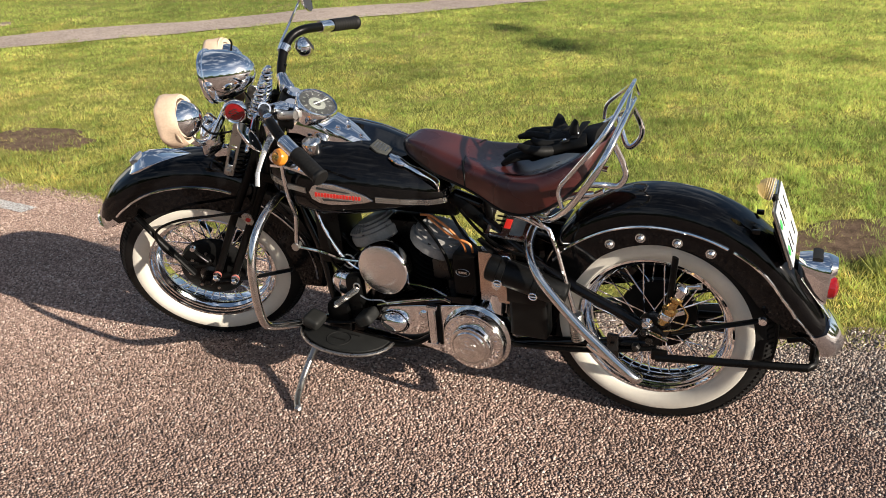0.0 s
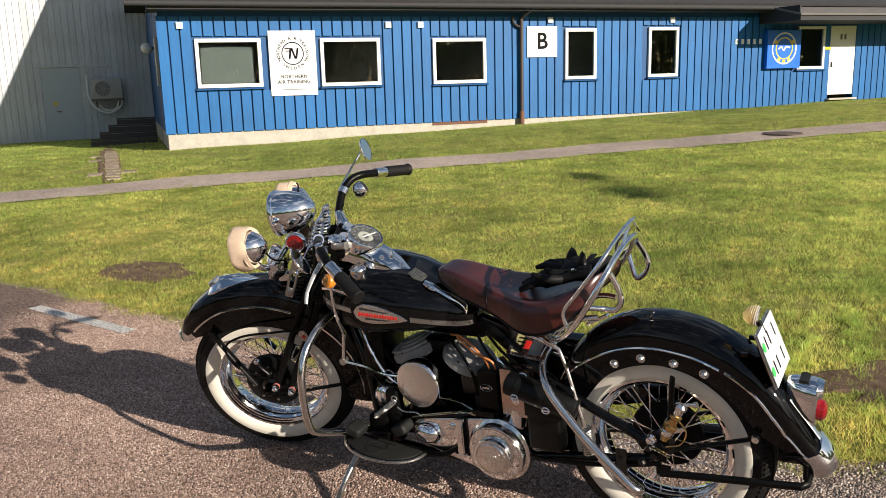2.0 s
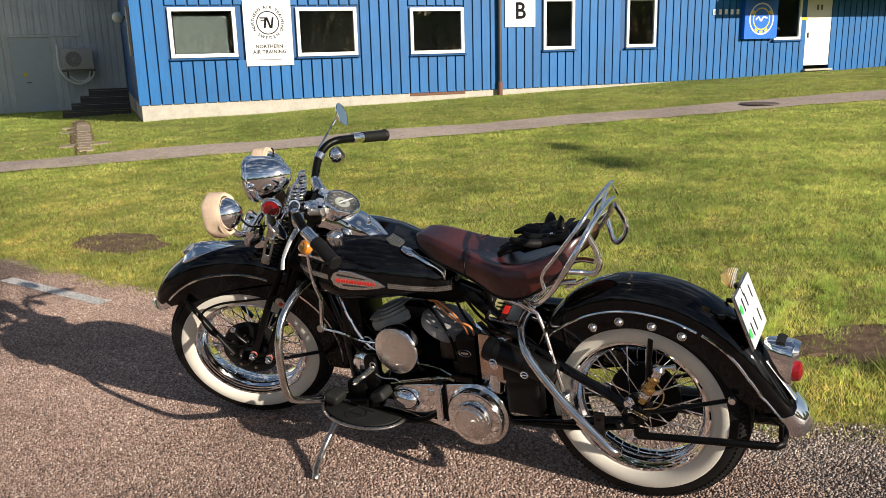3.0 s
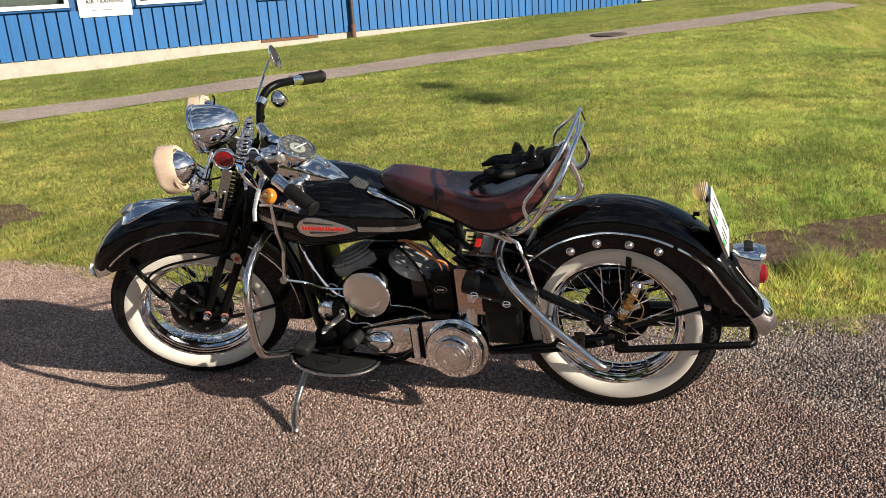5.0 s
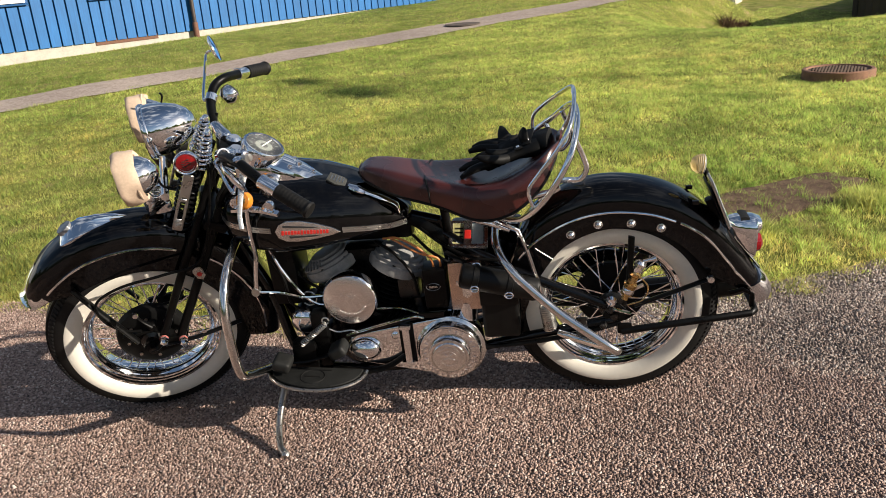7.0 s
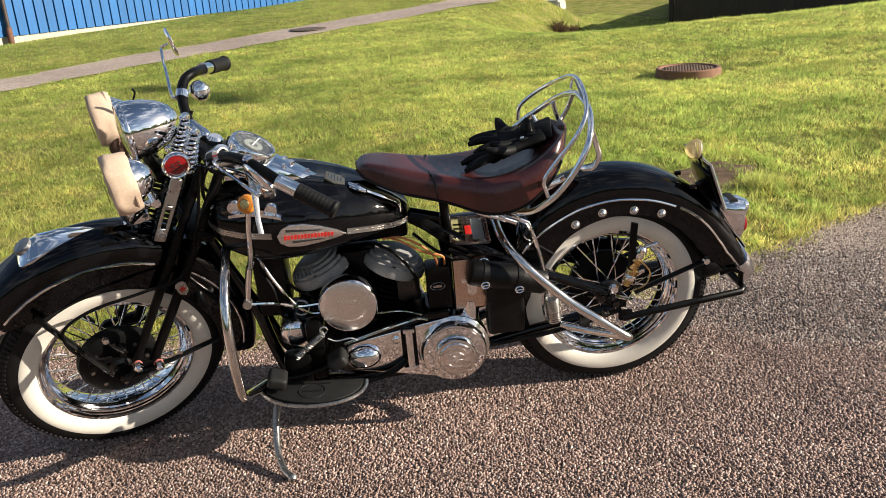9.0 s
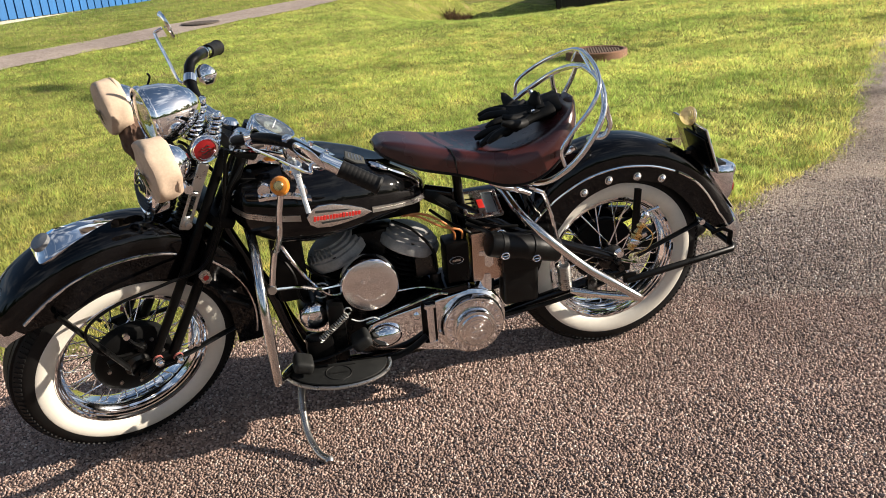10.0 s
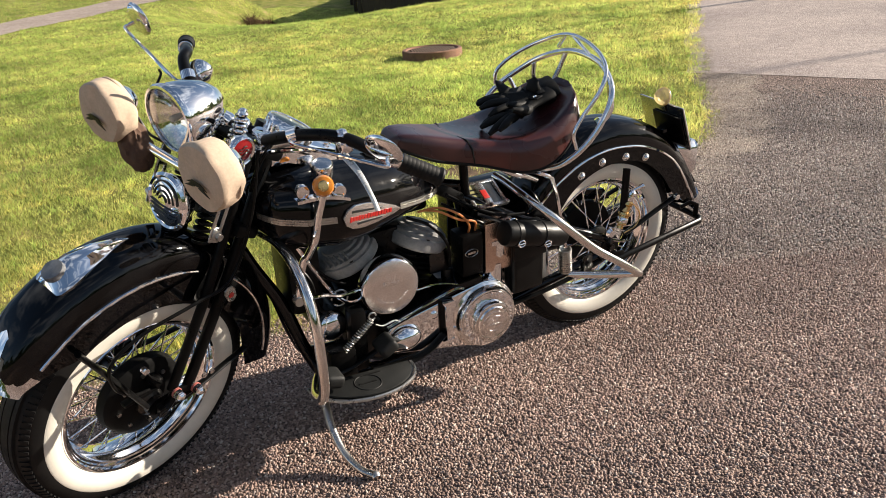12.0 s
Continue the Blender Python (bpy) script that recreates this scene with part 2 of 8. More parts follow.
# ---- mesh helpers ----
def finish(bm, name, mat, smooth=True):
    bmesh.ops.recalc_face_normals(bm, faces=bm.faces)
    me = bpy.data.meshes.new(name)
    bm.to_mesh(me)
    bm.free()
    if smooth:
        me.shade_smooth()
        me.set_sharp_from_angle(angle=radians(38))
    if mat:
        me.materials.append(mat)
    return me


def part(name, bm, mat, parent=None, label="", smooth=True):
    ob = new(name, finish(bm, name, mat, smooth))
    ob.parent = parent
    if label:
        tagged(ob, label)
    return ob


def holder(name, m=None):
    ob = new(name)
    ob.empty_display_size = 0.1
    if m is not None:
        ob.matrix_basis = m
    return ob


I4 = Matrix.Identity(4)


def box(bm, size, at=(0, 0, 0), m=I4, bevel=0.0, segs=2):
    made = bmesh.ops.create_cube(bm, size=1.0, matrix=m @ Matrix.Translation(at) @ Matrix.Diagonal((*size, 1)))
    if bevel:
        edges = {e for v in made["verts"] for e in v.link_edges}
        bmesh.ops.bevel(bm, geom=list(edges), offset=bevel, segments=segs, affect="EDGES", profile=0.6)
    return bm


def rings(bm, loops, close=True, caps=True, wrap=False):
    """Skins a row of vertex loops."""
    vs = [[bm.verts.new(p) for p in loop] for loop in loops]
    n = len(vs[0])
    pairs = list(zip(vs, vs[1:])) + ([(vs[-1], vs[0])] if wrap else [])
    for a, b in pairs:
        for i in range(n if close else n - 1):
            j = (i + 1) % n
            bm.faces.new((a[i], a[j], b[j], b[i]))
    if caps and not wrap and close:
        bm.faces.new(vs[0][::-1])
        bm.faces.new(vs[-1])
    return bm


def lathe(bm, profile, n=32, m=I4, arc=(0.0, 360.0)):
    """Turns (radius, height) pairs about z; a whole turn is closed, a part of one stays open."""
    whole = arc[1] - arc[0] >= 360
    steps = n if whole else n + 1
    loops = []
    for i in range(steps):
        a = radians(arc[0] + (arc[1] - arc[0]) * i / n)
        loops.append([m @ Vector((max(r, 1e-4) * math.cos(a), max(r, 1e-4) * math.sin(a), h)) for r, h in profile])
    vs = [[bm.verts.new(p) for p in loop] for loop in loops]
    for i in range(n):
        a, b = vs[i], vs[(i + 1) % steps]
        for k in range(len(profile) - 1):
            bm.faces.new((a[k], b[k], b[k + 1], a[k + 1]))
    bmesh.ops.remove_doubles(bm, verts=[v for r in vs for v in r], dist=2e-4)
    return bm


def spline(points, per=6, closed=False):
    """Points along a Catmull-Rom curve."""
    P = [Vector(p) for p in points]
    if len(P) < 3 and not closed:
        return [P[0].lerp(P[1], k / per) for k in range(per + 1)]
    n, out = len(P), []
    for i in range(n if closed else n - 1):
        p0 = P[(i - 1) % n] if closed or i else P[0] * 2 - P[1]
        p1, p2 = P[i], P[(i + 1) % n]
        p3 = P[(i + 2) % n] if closed or i + 2 < n else P[-1] * 2 - P[-2]
        for k in range(per):
            t = k / per
            out.append(0.5 * (2 * p1 + (p2 - p0) * t + (2 * p0 - 5 * p1 + 4 * p2 - p3) * t * t + (3 * p1 - p0 - 3 * p2 + p3) * t ** 3))
    if not closed:
        out.append(P[-1])
    return out


def tube(bm, points, r, n=10, per=6, closed=False, flat=1.0, smooth=True, m=I4):
    """A round bar along points; r is one radius or one for each point."""
    pts = [Vector(p) for p in points]
    line = spline(pts, per, closed) if smooth else pts
    rad = [r] * len(line)
    if isinstance(r, (list, tuple)):
        rad = [float(np.interp(i / (len(line) - 1) * (len(r) - 1), range(len(r)), r)) for i in range(len(line))]
    loops, up = [], None
    for i, p in enumerate(line):
        a = line[i - 1] if i or closed else p
        b = line[(i + 1) % len(line)] if i + 1 < len(line) or closed else p
        t = (b - a).normalized()
        if up is None:
            up = t.orthogonal().normalized() if abs(t.z) > 0.9 else Vector((0, 0, 1))
        side = t.cross(up).normalized()
        up = side.cross(t).normalized()
        loops.append([m @ (p + (side * math.cos(2 * math.pi * k / n) + up * math.sin(2 * math.pi * k / n) * flat) * rad[i]) for k in range(n)])
    return rings(bm, loops, wrap=closed)


def plate(bm, outline, thick, m=I4, bevel=0.0):
    """A flat plate from an outline in x, y, thick along z."""
    vs = [bm.verts.new(m @ Vector((x, y, 0))) for x, y in outline]
    face = bm.faces.new(vs)
    ext = bmesh.ops.extrude_face_region(bm, geom=[face])
    up = (m.to_3x3() @ Vector((0, 0, 1))) * thick
    tops = [g for g in ext["geom"] if isinstance(g, bmesh.types.BMVert)]
    bmesh.ops.translate(bm, vec=up, verts=tops)
    if bevel:
        edges = [e for e in bm.edges if all(v in tops for v in e.verts)]
        bmesh.ops.bevel(bm, geom=edges, offset=bevel, segments=2, affect="EDGES", profile=0.5)
    return bm


def axis(frm, to):
    """The matrix that puts z along the way from frm to to, at frm."""
    d = Vector(to) - Vector(frm)
    return Matrix.Translation(frm) @ d.to_track_quat("Z", "Y").to_matrix().to_4x4()


def rod(bm, a, b, r, n=10, m=I4):
    h = (Vector(b) - Vector(a)).length
    return lathe(bm, [(0, 0), (r, 0), (r, h), (0, h)], n, m @ axis(a, b))


def lettering(name, text, size, m, mat, parent, depth=0.004, align="CENTER", spacing=1.0):
    """Raised letters in the built-in font, as a mesh."""
    cu = bpy.data.curves.new(name, "FONT")
    cu.body, cu.size, cu.extrude, cu.align_x, cu.align_y = text, size, depth / 2, align, "CENTER"
    cu.space_character, cu.resolution_u, cu.offset = spacing, 3, size * 0.018
    tmp = bpy.data.objects.new(name, cu)
    scene.collection.objects.link(tmp)
    me = bpy.data.meshes.new_from_object(tmp.evaluated_get(bpy.context.evaluated_depsgraph_get()))
    bpy.data.objects.remove(tmp)
    bpy.data.curves.remove(cu)
    me.name = name
    me.transform(m)
    me.materials.clear()
    me.materials.append(mat)
    ob = new(name, me)
    ob.parent = parent
    return ob

# ---- ground ----
FAC = Vector((-7.22, 15.68))          # foot of the blue building's near corner
FDIR = Vector((0.889, 0.458)).normalized()
FOUT = Vector((FDIR.y, -FDIR.x))      # out of the facade


def smooth01(v):
    v = np.clip(v, 0, 1)
    return v * v * (3 - 2 * v)


def ground_z(x, y):
    """Height of the land: a slight fall to the left, a rise to the houses and a swale behind the lawn's crest."""
    x, y = np.asarray(x, float), np.asarray(y, float)
    v = (x - FAC.x) * FOUT.x + (y - FAC.y) * FOUT.y
    near = np.clip(x, -40, 40) * 0.0254 + np.clip(y, -40, 40) * 0.0017
    rise = 0.32 * smooth01((11 - v) / 10)
    over, along = (x - 6.4) * 0.36 + (y - 10.9) * 0.93, (x - 6.4) * 0.93 - (y - 10.9) * 0.36
    side = np.maximum(smooth01((12.6 + 0.445 * x - y) / 2.3), smooth01((x - 11.2) / 1.8))
    swale = smooth01((over + 0.7) / 5.0) * smooth01((along + 0.5) / 2.6) * smooth01((v - 1.5) / 3.0) * smooth01((60 - along) / 30) * side
    lumps = 0.012 * np.sin(x * 1.7 + 0.6 * y) * np.sin(y * 1.3 - 0.4 * x) * smooth01((np.abs(y - 2) - 2.0) / 3)
    hollow = 0.09 * np.exp(-((x - 5.7) ** 2 + (y - 6.9) ** 2) / 2.4)
    return near + rise - 0.85 * swale + lumps - hollow


EDGE_X = [-60, -9.0, -4.17, -2.18, -0.37, 1.1, 1.6, 2.2, 3.0, 3.9, 6.7, 9.1, 14, 60]
EDGE_Y = [44, 9.2, 5.73, 4.55, 3.18, 2.58, 2.46, 2.40, 2.43, 2.77, 3.86, 4.75, 6.4, 21]


def road_edge(x):
    x = np.asarray(x, float)
    return np.interp(x, EDGE_X, EDGE_Y) + 0.030 * np.sin(x * 3.1) + 0.014 * np.sin(x * 8.3 + 1)


def path_band(x):
    x = np.asarray(x, float)
    wob = 0.04 * np.sin(x * 2.3) + 0.03 * np.sin(x * 6.1 + 1)
    return 12.45 + 0.445 * x + wob, 13.62 + 0.462 * x + wob * 0.6


def sheet(name, xs, rows_of_y, lift, mat, label, kind="structure"):
    """A sheet over the land: for each x a row of y."""
    verts, faces = [], []
    m = len(rows_of_y[0])
    for x, ys in zip(xs, rows_of_y):
        zs = ground_z(np.full(m, x), ys)
        verts += [(x, y, z + l) for y, z, l in zip(ys, zs, lift if isinstance(lift, tuple) else (lift,) * m)]
    for i in range(len(xs) - 1):
        for k in range(m - 1):
            a = i * m + k
            faces.append((a, a + m, a + m + 1, a + 1))
    me = bpy.data.meshes.new(name)
    me.from_pydata(verts, [], faces)
    me.shade_smooth()
    me.materials.append(mat)
    return tagged(new(name, me), label, kind=kind)


gx = np.concatenate([np.linspace(-900, -40, 12), np.arange(-36, -14, 2.0), np.arange(-14, 16, 0.25), np.arange(16, 40, 2.0), np.linspace(44, 900, 12)])
gy = np.concatenate([np.linspace(-900, -40, 12), np.arange(-36, -2, 2.0), np.arange(-2, 20, 0.25), np.arange(20, 40, 2.0), np.linspace(44, 900, 12)])
sheet("ground", gx, [gy] * len(gx), -0.012, TURF, "mown lawn soil under short grass reaching the horizon")
rx = np.concatenate([np.linspace(-60, -14, 12), np.arange(-12, 12, 0.06), np.linspace(12.5, 60, 14)])
down = np.concatenate([[0.0, 0.03, 0.12], np.linspace(0.4, 6, 16), [9, 14, 30, 70]])
sheet("road", rx, [road_edge(x) - down for x in rx], 0.0, ASPHALT, "coarse reddish-brown asphalt road with loose stone chips")
sheet("shoulder", rx, [road_edge(x) + np.array([0.22, 0.12, 0.04, -0.05, -0.10 - 0.010 * math.sin(x * 11.3), -0.15 - 0.012 * math.sin(x * 7.9 + 1)]) for x in rx], (-0.016, -0.010, -0.004, -0.003, -0.004, -0.005), SHOULDER, "sandy gravel shoulder between the asphalt and the lawn")
sx = np.concatenate([np.arange(4.83, 12, 0.12), np.arange(12, 40, 1.0)])
sheet("road_patch", sx, [road_edge(x) - np.concatenate([[-0.30, -0.12, 0.0, 0.15], np.linspace(0.6, 12, 14)]) for x in sx], (-0.016, -0.005) + (0.003,) * 16, ASPHALT_OLD, "smoother worn grey asphalt past a seam in the road")
px = np.arange(-12, 11.2, 0.2)
sheet("footpath", px, [np.linspace(*path_band(x), 6) for x in px], 0.004, PATH, "narrow grey-brown gravel asphalt footpath across the lawn")


def patch(name, cx, cy, rx_, ry_, turn, mat, label, lift=0.002, seed=1):
    """A bare patch with a ragged outline."""
    rnd = random.Random(seed)
    bm = bmesh.new()
    c, s = math.cos(radians(turn)), math.sin(radians(turn))
    loops = []
    ragged = [0.78 + 0.22 * noise.noise((3 * math.cos(k * 0.13), 3 * math.sin(k * 0.13), seed * 7.1)) + rnd.uniform(-0.05, 0.05) for k in range(48)]
    for q in (0.02, 0.12, 0.22, 0.32, 0.42, 0.52, 0.62, 0.72, 0.82, 0.92, 1.0):
        loop = []
        for k in range(48):
            a = k * 2 * math.pi / 48
            u, w = rx_ * q * ragged[k] * math.cos(a), ry_ * q * ragged[k] * math.sin(a)
            x, y = cx + u * c - w * s, cy + u * s + w * c
            loop.append((x, y, float(ground_z(x, y)) + lift - (0.012 if q == 1 else 0)))
        loops.append(loop)
    rings(bm, loops)
    return tagged(part(name, bm, mat), label, kind="structure")


BARE = [(-3.05, 6.05, 0.62, 0.36, -30), (2.18, 3.47, 1.02, 0.33, 8), (-7.75, 14.2, 4.6, 0.24, 118.6)]
patch("bare_soil", *BARE[0], SOIL, "bare brown soil patch worn into the lawn", seed=3)
patch("worn_track", -7.75, 14.2, 4.9, 0.26, 118.6, SOIL, "worn earth track trodden into the lawn", 0.004, seed=9)
slabs = tagged(new("slab_path"), "sunken concrete slabs leading to the wooden steps", kind="structure")
rnd = random.Random(12)
for row in range(17):
    for col, chance in ((-0.20, 0.18), (0.06, 1.0), (0.30, 0.22)):
        if rnd.random() < chance:
            q = row * 0.335 + rnd.uniform(-0.03, 0.03)
            x, y = -6.20 - 0.479 * q + 0.878 * col, 11.35 + 0.878 * q + 0.479 * col
            bm = bmesh.new()
            w_, l_ = rnd.uniform(0.10, 0.13), rnd.uniform(0.12, 0.15)
            rings(bm, [[(a * w_ * k_, c * l_ * k_, h_) for a, c in ((-1, -1), (1, -1), (1, 1), (-1, 1))] for k_, h_ in ((1.0, -0.04), (1.0, 0.006), (0.93, 0.012))])
            me = bpy.data.meshes.new("slab")
            bm.to_mesh(me)
            bm.free()
            me.materials.append(SHOULDER)
            sb = new("slab", me)
            sb.parent = slabs
            sb.matrix_basis = pose(x, y, float(ground_z(x, y)), rnd.uniform(-2, 2), rnd.uniform(-2, 2), 28.6 + rnd.uniform(-6, 6))
patch("bare_soil", *BARE[1], SOIL, "bare brown soil patch worn beside the road edge", seed=5)


def drift(x, y, seed, size):
    """A smooth wandering value between 0 and 1 over the land."""
    rng = np.random.default_rng(seed)
    total = np.zeros(len(x))
    for k in range(7):
        a, f = rng.uniform(0, 6.283), rng.uniform(0.6, 2.2) / size
        total += np.sin((x * np.cos(a) + y * np.sin(a)) * f * 6.283 + rng.uniform(0, 6.283))
    return np.clip(0.5 + total / 6.0, 0, 1)


def grass(name, count, box_xy, height, seed, keep, label, mat=BLADES, width=(0.0022, 0.004), coarse=0.055):
    rng = np.random.default_rng(seed)
    x = rng.uniform(box_xy[0], box_xy[1], count)
    y = rng.uniform(box_xy[2], box_xy[3], count)
    ok = keep(x, y, rng)
    x, y = x[ok], y[ok]
    n = len(x)
    z = ground_z(x, y) - 0.012
    h = rng.uniform(height[0], height[1], n) * (0.75 + 0.5 * rng.random(n) ** 2) * (0.55 + 0.9 * drift(x, y, 5, 0.45))
    a = rng.uniform(0, 2 * np.pi, n)
    w = rng.uniform(width[0], width[1], n) * (0.5 + coarse * np.hypot(x, y - 1.0))
    lean, b = rng.uniform(0.2, 1.1, n) * h, rng.uniform(0, 2 * np.pi, n)
    dx, dy = np.cos(a) * w, np.sin(a) * w
    co = np.empty((n, 3, 3))
    co[:, 0] = np.stack([x - dx, y - dy, z], 1)
    co[:, 1] = np.stack([x + dx, y + dy, z], 1)
    co[:, 2] = np.stack([x + np.cos(b) * lean, y + np.sin(b) * lean, z + h], 1)
    me = bpy.data.meshes.new(name)
    me.vertices.add(3 * n)
    me.vertices.foreach_set("co", co.ravel())
    me.loops.add(3 * n)
    me.loops.foreach_set("vertex_index", np.arange(3 * n, dtype=np.int32))
    me.polygons.add(n)
    me.polygons.foreach_set("loop_start", np.arange(0, 3 * n, 3, dtype=np.int32))
    me.polygons.foreach_set("loop_total", np.full(n, 3, dtype=np.int32))
    me.update(calc_edges=True)
    me.materials.append(mat)
    return tagged(new(name, me), label, "grass", kind="stuff")


def on_lawn(x, y, rng):
    near, far = path_band(x)
    past = y - road_edge(x)
    v = (x - FAC.x) * FOUT.x + (y - FAC.y) * FOUT.y
    s_ = (x - FAC.x) * FDIR.x + (y - FAC.y) * FDIR.y
    ok = (past > -0.07 + 0.11 * smooth01((x - 1.9) / 0.4) + 0.24 * rng.random(len(x)) * drift(x, y, 8, 0.5) ** 0.7) & ~((y > near + 0.02 + 0.16 * drift(x, y, 91, 0.7) ** 2) & (y < far - 0.02 - 0.22 * drift(x, y, 92, 0.9) ** 2)) & ((v > 0.03) | ((s_ < -0.05) & (v > -8.05)))
    for n_, (cx, cy, a, b, turn) in enumerate(BARE):
        c, s = math.cos(radians(turn)), math.sin(radians(turn))
        u, w = (x - cx) * c + (y - cy) * s, -(x - cx) * s + (y - cy) * c
        q = (u / a) ** 2 + (w / b) ** 2
        ok &= (q > 0.25 + (0.9, 0.5 + 0.9 * drift(x, y, 6, 0.3), 0.9)[n_] * rng.random(len(x))) | (rng.random(len(x)) < ((0.12, 0.05, 0.35)[n_] + (0.35, 0.85, 0.6)[n_] * (drift(x, y, 4, 0.20) > (0.53, 0.60, 0.53)[n_])))
    ok &= np.hypot(x - 5.5, y - 6.5) > 0.35
    return ok


def thinning(far):
    def keep(x, y, rng):
        d = np.hypot(x, y - 1.0)
        return on_lawn(x, y, rng) & (rng.random(len(x)) < np.clip((far / np.maximum(d, 0.1)) ** 1.45, 0, 1))
    return keep


def verge(x, y, rng):
    e = road_edge(x)
    clump = drift(x, y, 21, 0.22) > 0.52
    return on_lawn(x, y, rng) & (y < e + 0.30 * rng.random(len(x)) + 0.10) & clump


def dry(x, y, rng):
    past = y - road_edge(x)
    return on_lawn(x, y, rng) & (rng.random(len(x)) < (1 - 0.45 * smooth01((x - 2.0) / 2.0)) * np.exp(-past / 0.65) * (0.25 + drift(x, y, 31, 0.6)) + 0.24 * (drift(x, y, 32, 1.6) > 0.62) * (past < 6))


def rank_tufts(x, y, rng):
    return (np.hypot(x - 2.66, y - 3.14) < 0.12 * rng.random(len(x))) | (np.hypot((x - 1.90) / 1.6, y - 3.08) < 0.12 * rng.random(len(x)))


def weeds(x, y, rng):
    return np.hypot((x - 11.25) / 1.5, (y - 15.80) / 0.6) < 0.34 * (0.6 + 0.4 * rng.random(len(x)))


def tufts(x, y, rng):
    d = np.hypot(x, y - 1.0)
    return on_lawn(x, y, rng) & (drift(x, y, 41, 0.30) > 0.76) & (rng.random(len(x)) < np.clip(5.0 / d, 0, 1))


def past_path(x, y):
    return y > path_band(x)[1]


def fresh(far):
    """The greener part of the lawn, to the right and away from the road."""
    def keep(x, y, rng):
        past = y - road_edge(x)
        green = np.maximum(smooth01((x + 0.25 * y - 1.4) / 4.6) * smooth01(past / 1.6) * (0.35 + drift(x, y, 61, 2.5)), 0.9 * smooth01((y - 0.45 * x - 9.0) / 4.0))
        return thinning(far)(x, y, rng) & (rng.random(len(x)) < green)
    return keep


grass("grass", 2500000, (-9, 15, 2.2, 20), (0.016, 0.036), 11, lambda x, y, rng: thinning(4.6)(x, y, rng) & (~past_path(x, y) | (rng.random(len(x)) < 0.4)), "short mown yellow-green lawn grass")
grass("grass", 1900000, (-9, 15, 2.2, 20), (0.018, 0.040), 16, lambda x, y, rng: fresh(4.6)(x, y, rng) & ~past_path(x, y), "fresh bright green lawn grass", FRESH_BLADES)
grass("grass", 900000, (-9, 15, 9, 24), (0.020, 0.044), 20, lambda x, y, rng: fresh(4.6)(x, y, rng) & past_path(x, y), "deep green lawn grass between the footpath and the building", DEEP_BLADES)
grass("grass", 520000, (-18, -9, 8, 24), (0.018, 0.040), 19, thinning(5.0), "mown lawn grass beside the grey building", FRESH_BLADES)
grass("grass", 150000, (-6, 10, 2.2, 8), (0.035, 0.085), 12, verge, "longer ragged grass along the road edge")
grass("grass", 900000, (-6, 10, 2.2, 12), (0.014, 0.034), 13, dry, "dry straw-coloured grass near the road", DRY_BLADES)
grass("grass", 500000, (-8, 12, 2.4, 14), (0.025, 0.050), 14, tufts, "scattered greener tufts in the lawn", FRESH_BLADES)
def on_bare(x, y, rng):
    inside = np.zeros(len(x), bool)
    for cx, cy, a, b, turn in BARE[1:2]:
        inside |= np.hypot(x - cx, y - cy) < a * 1.1
    return inside & (drift(x, y, 81, 0.24) > 0.72) & (y > road_edge(x) + 0.1)


grass("grass", 260000, (-4, 3.3, 2.6, 7), (0.022, 0.055), 17, on_bare, "ragged green tufts on the bare soil", FRESH_BLADES)
grass("grass", 26000, (1.6, 2.9, 2.85, 3.35), (0.035, 0.085), 18, rank_tufts, "two rank green grass tufts beside the bare soil", BLADES, (0.003, 0.005))
grass("grass", 4000, (10.6, 11.6, 15.3, 16.2), (0.10, 0.22), 15, weeds, "clump of dead brown weeds at the bottom of the swale", DEAD_WEEDS, (0.003, 0.006), 0.06)


# loose chips bedded in the asphalt
SEAM = ([0.4, 1.1, 1.22, 1.35, 1.73, 2.3], [2.75, 2.3, 1.95, 1.82, 1.36, 0.7])


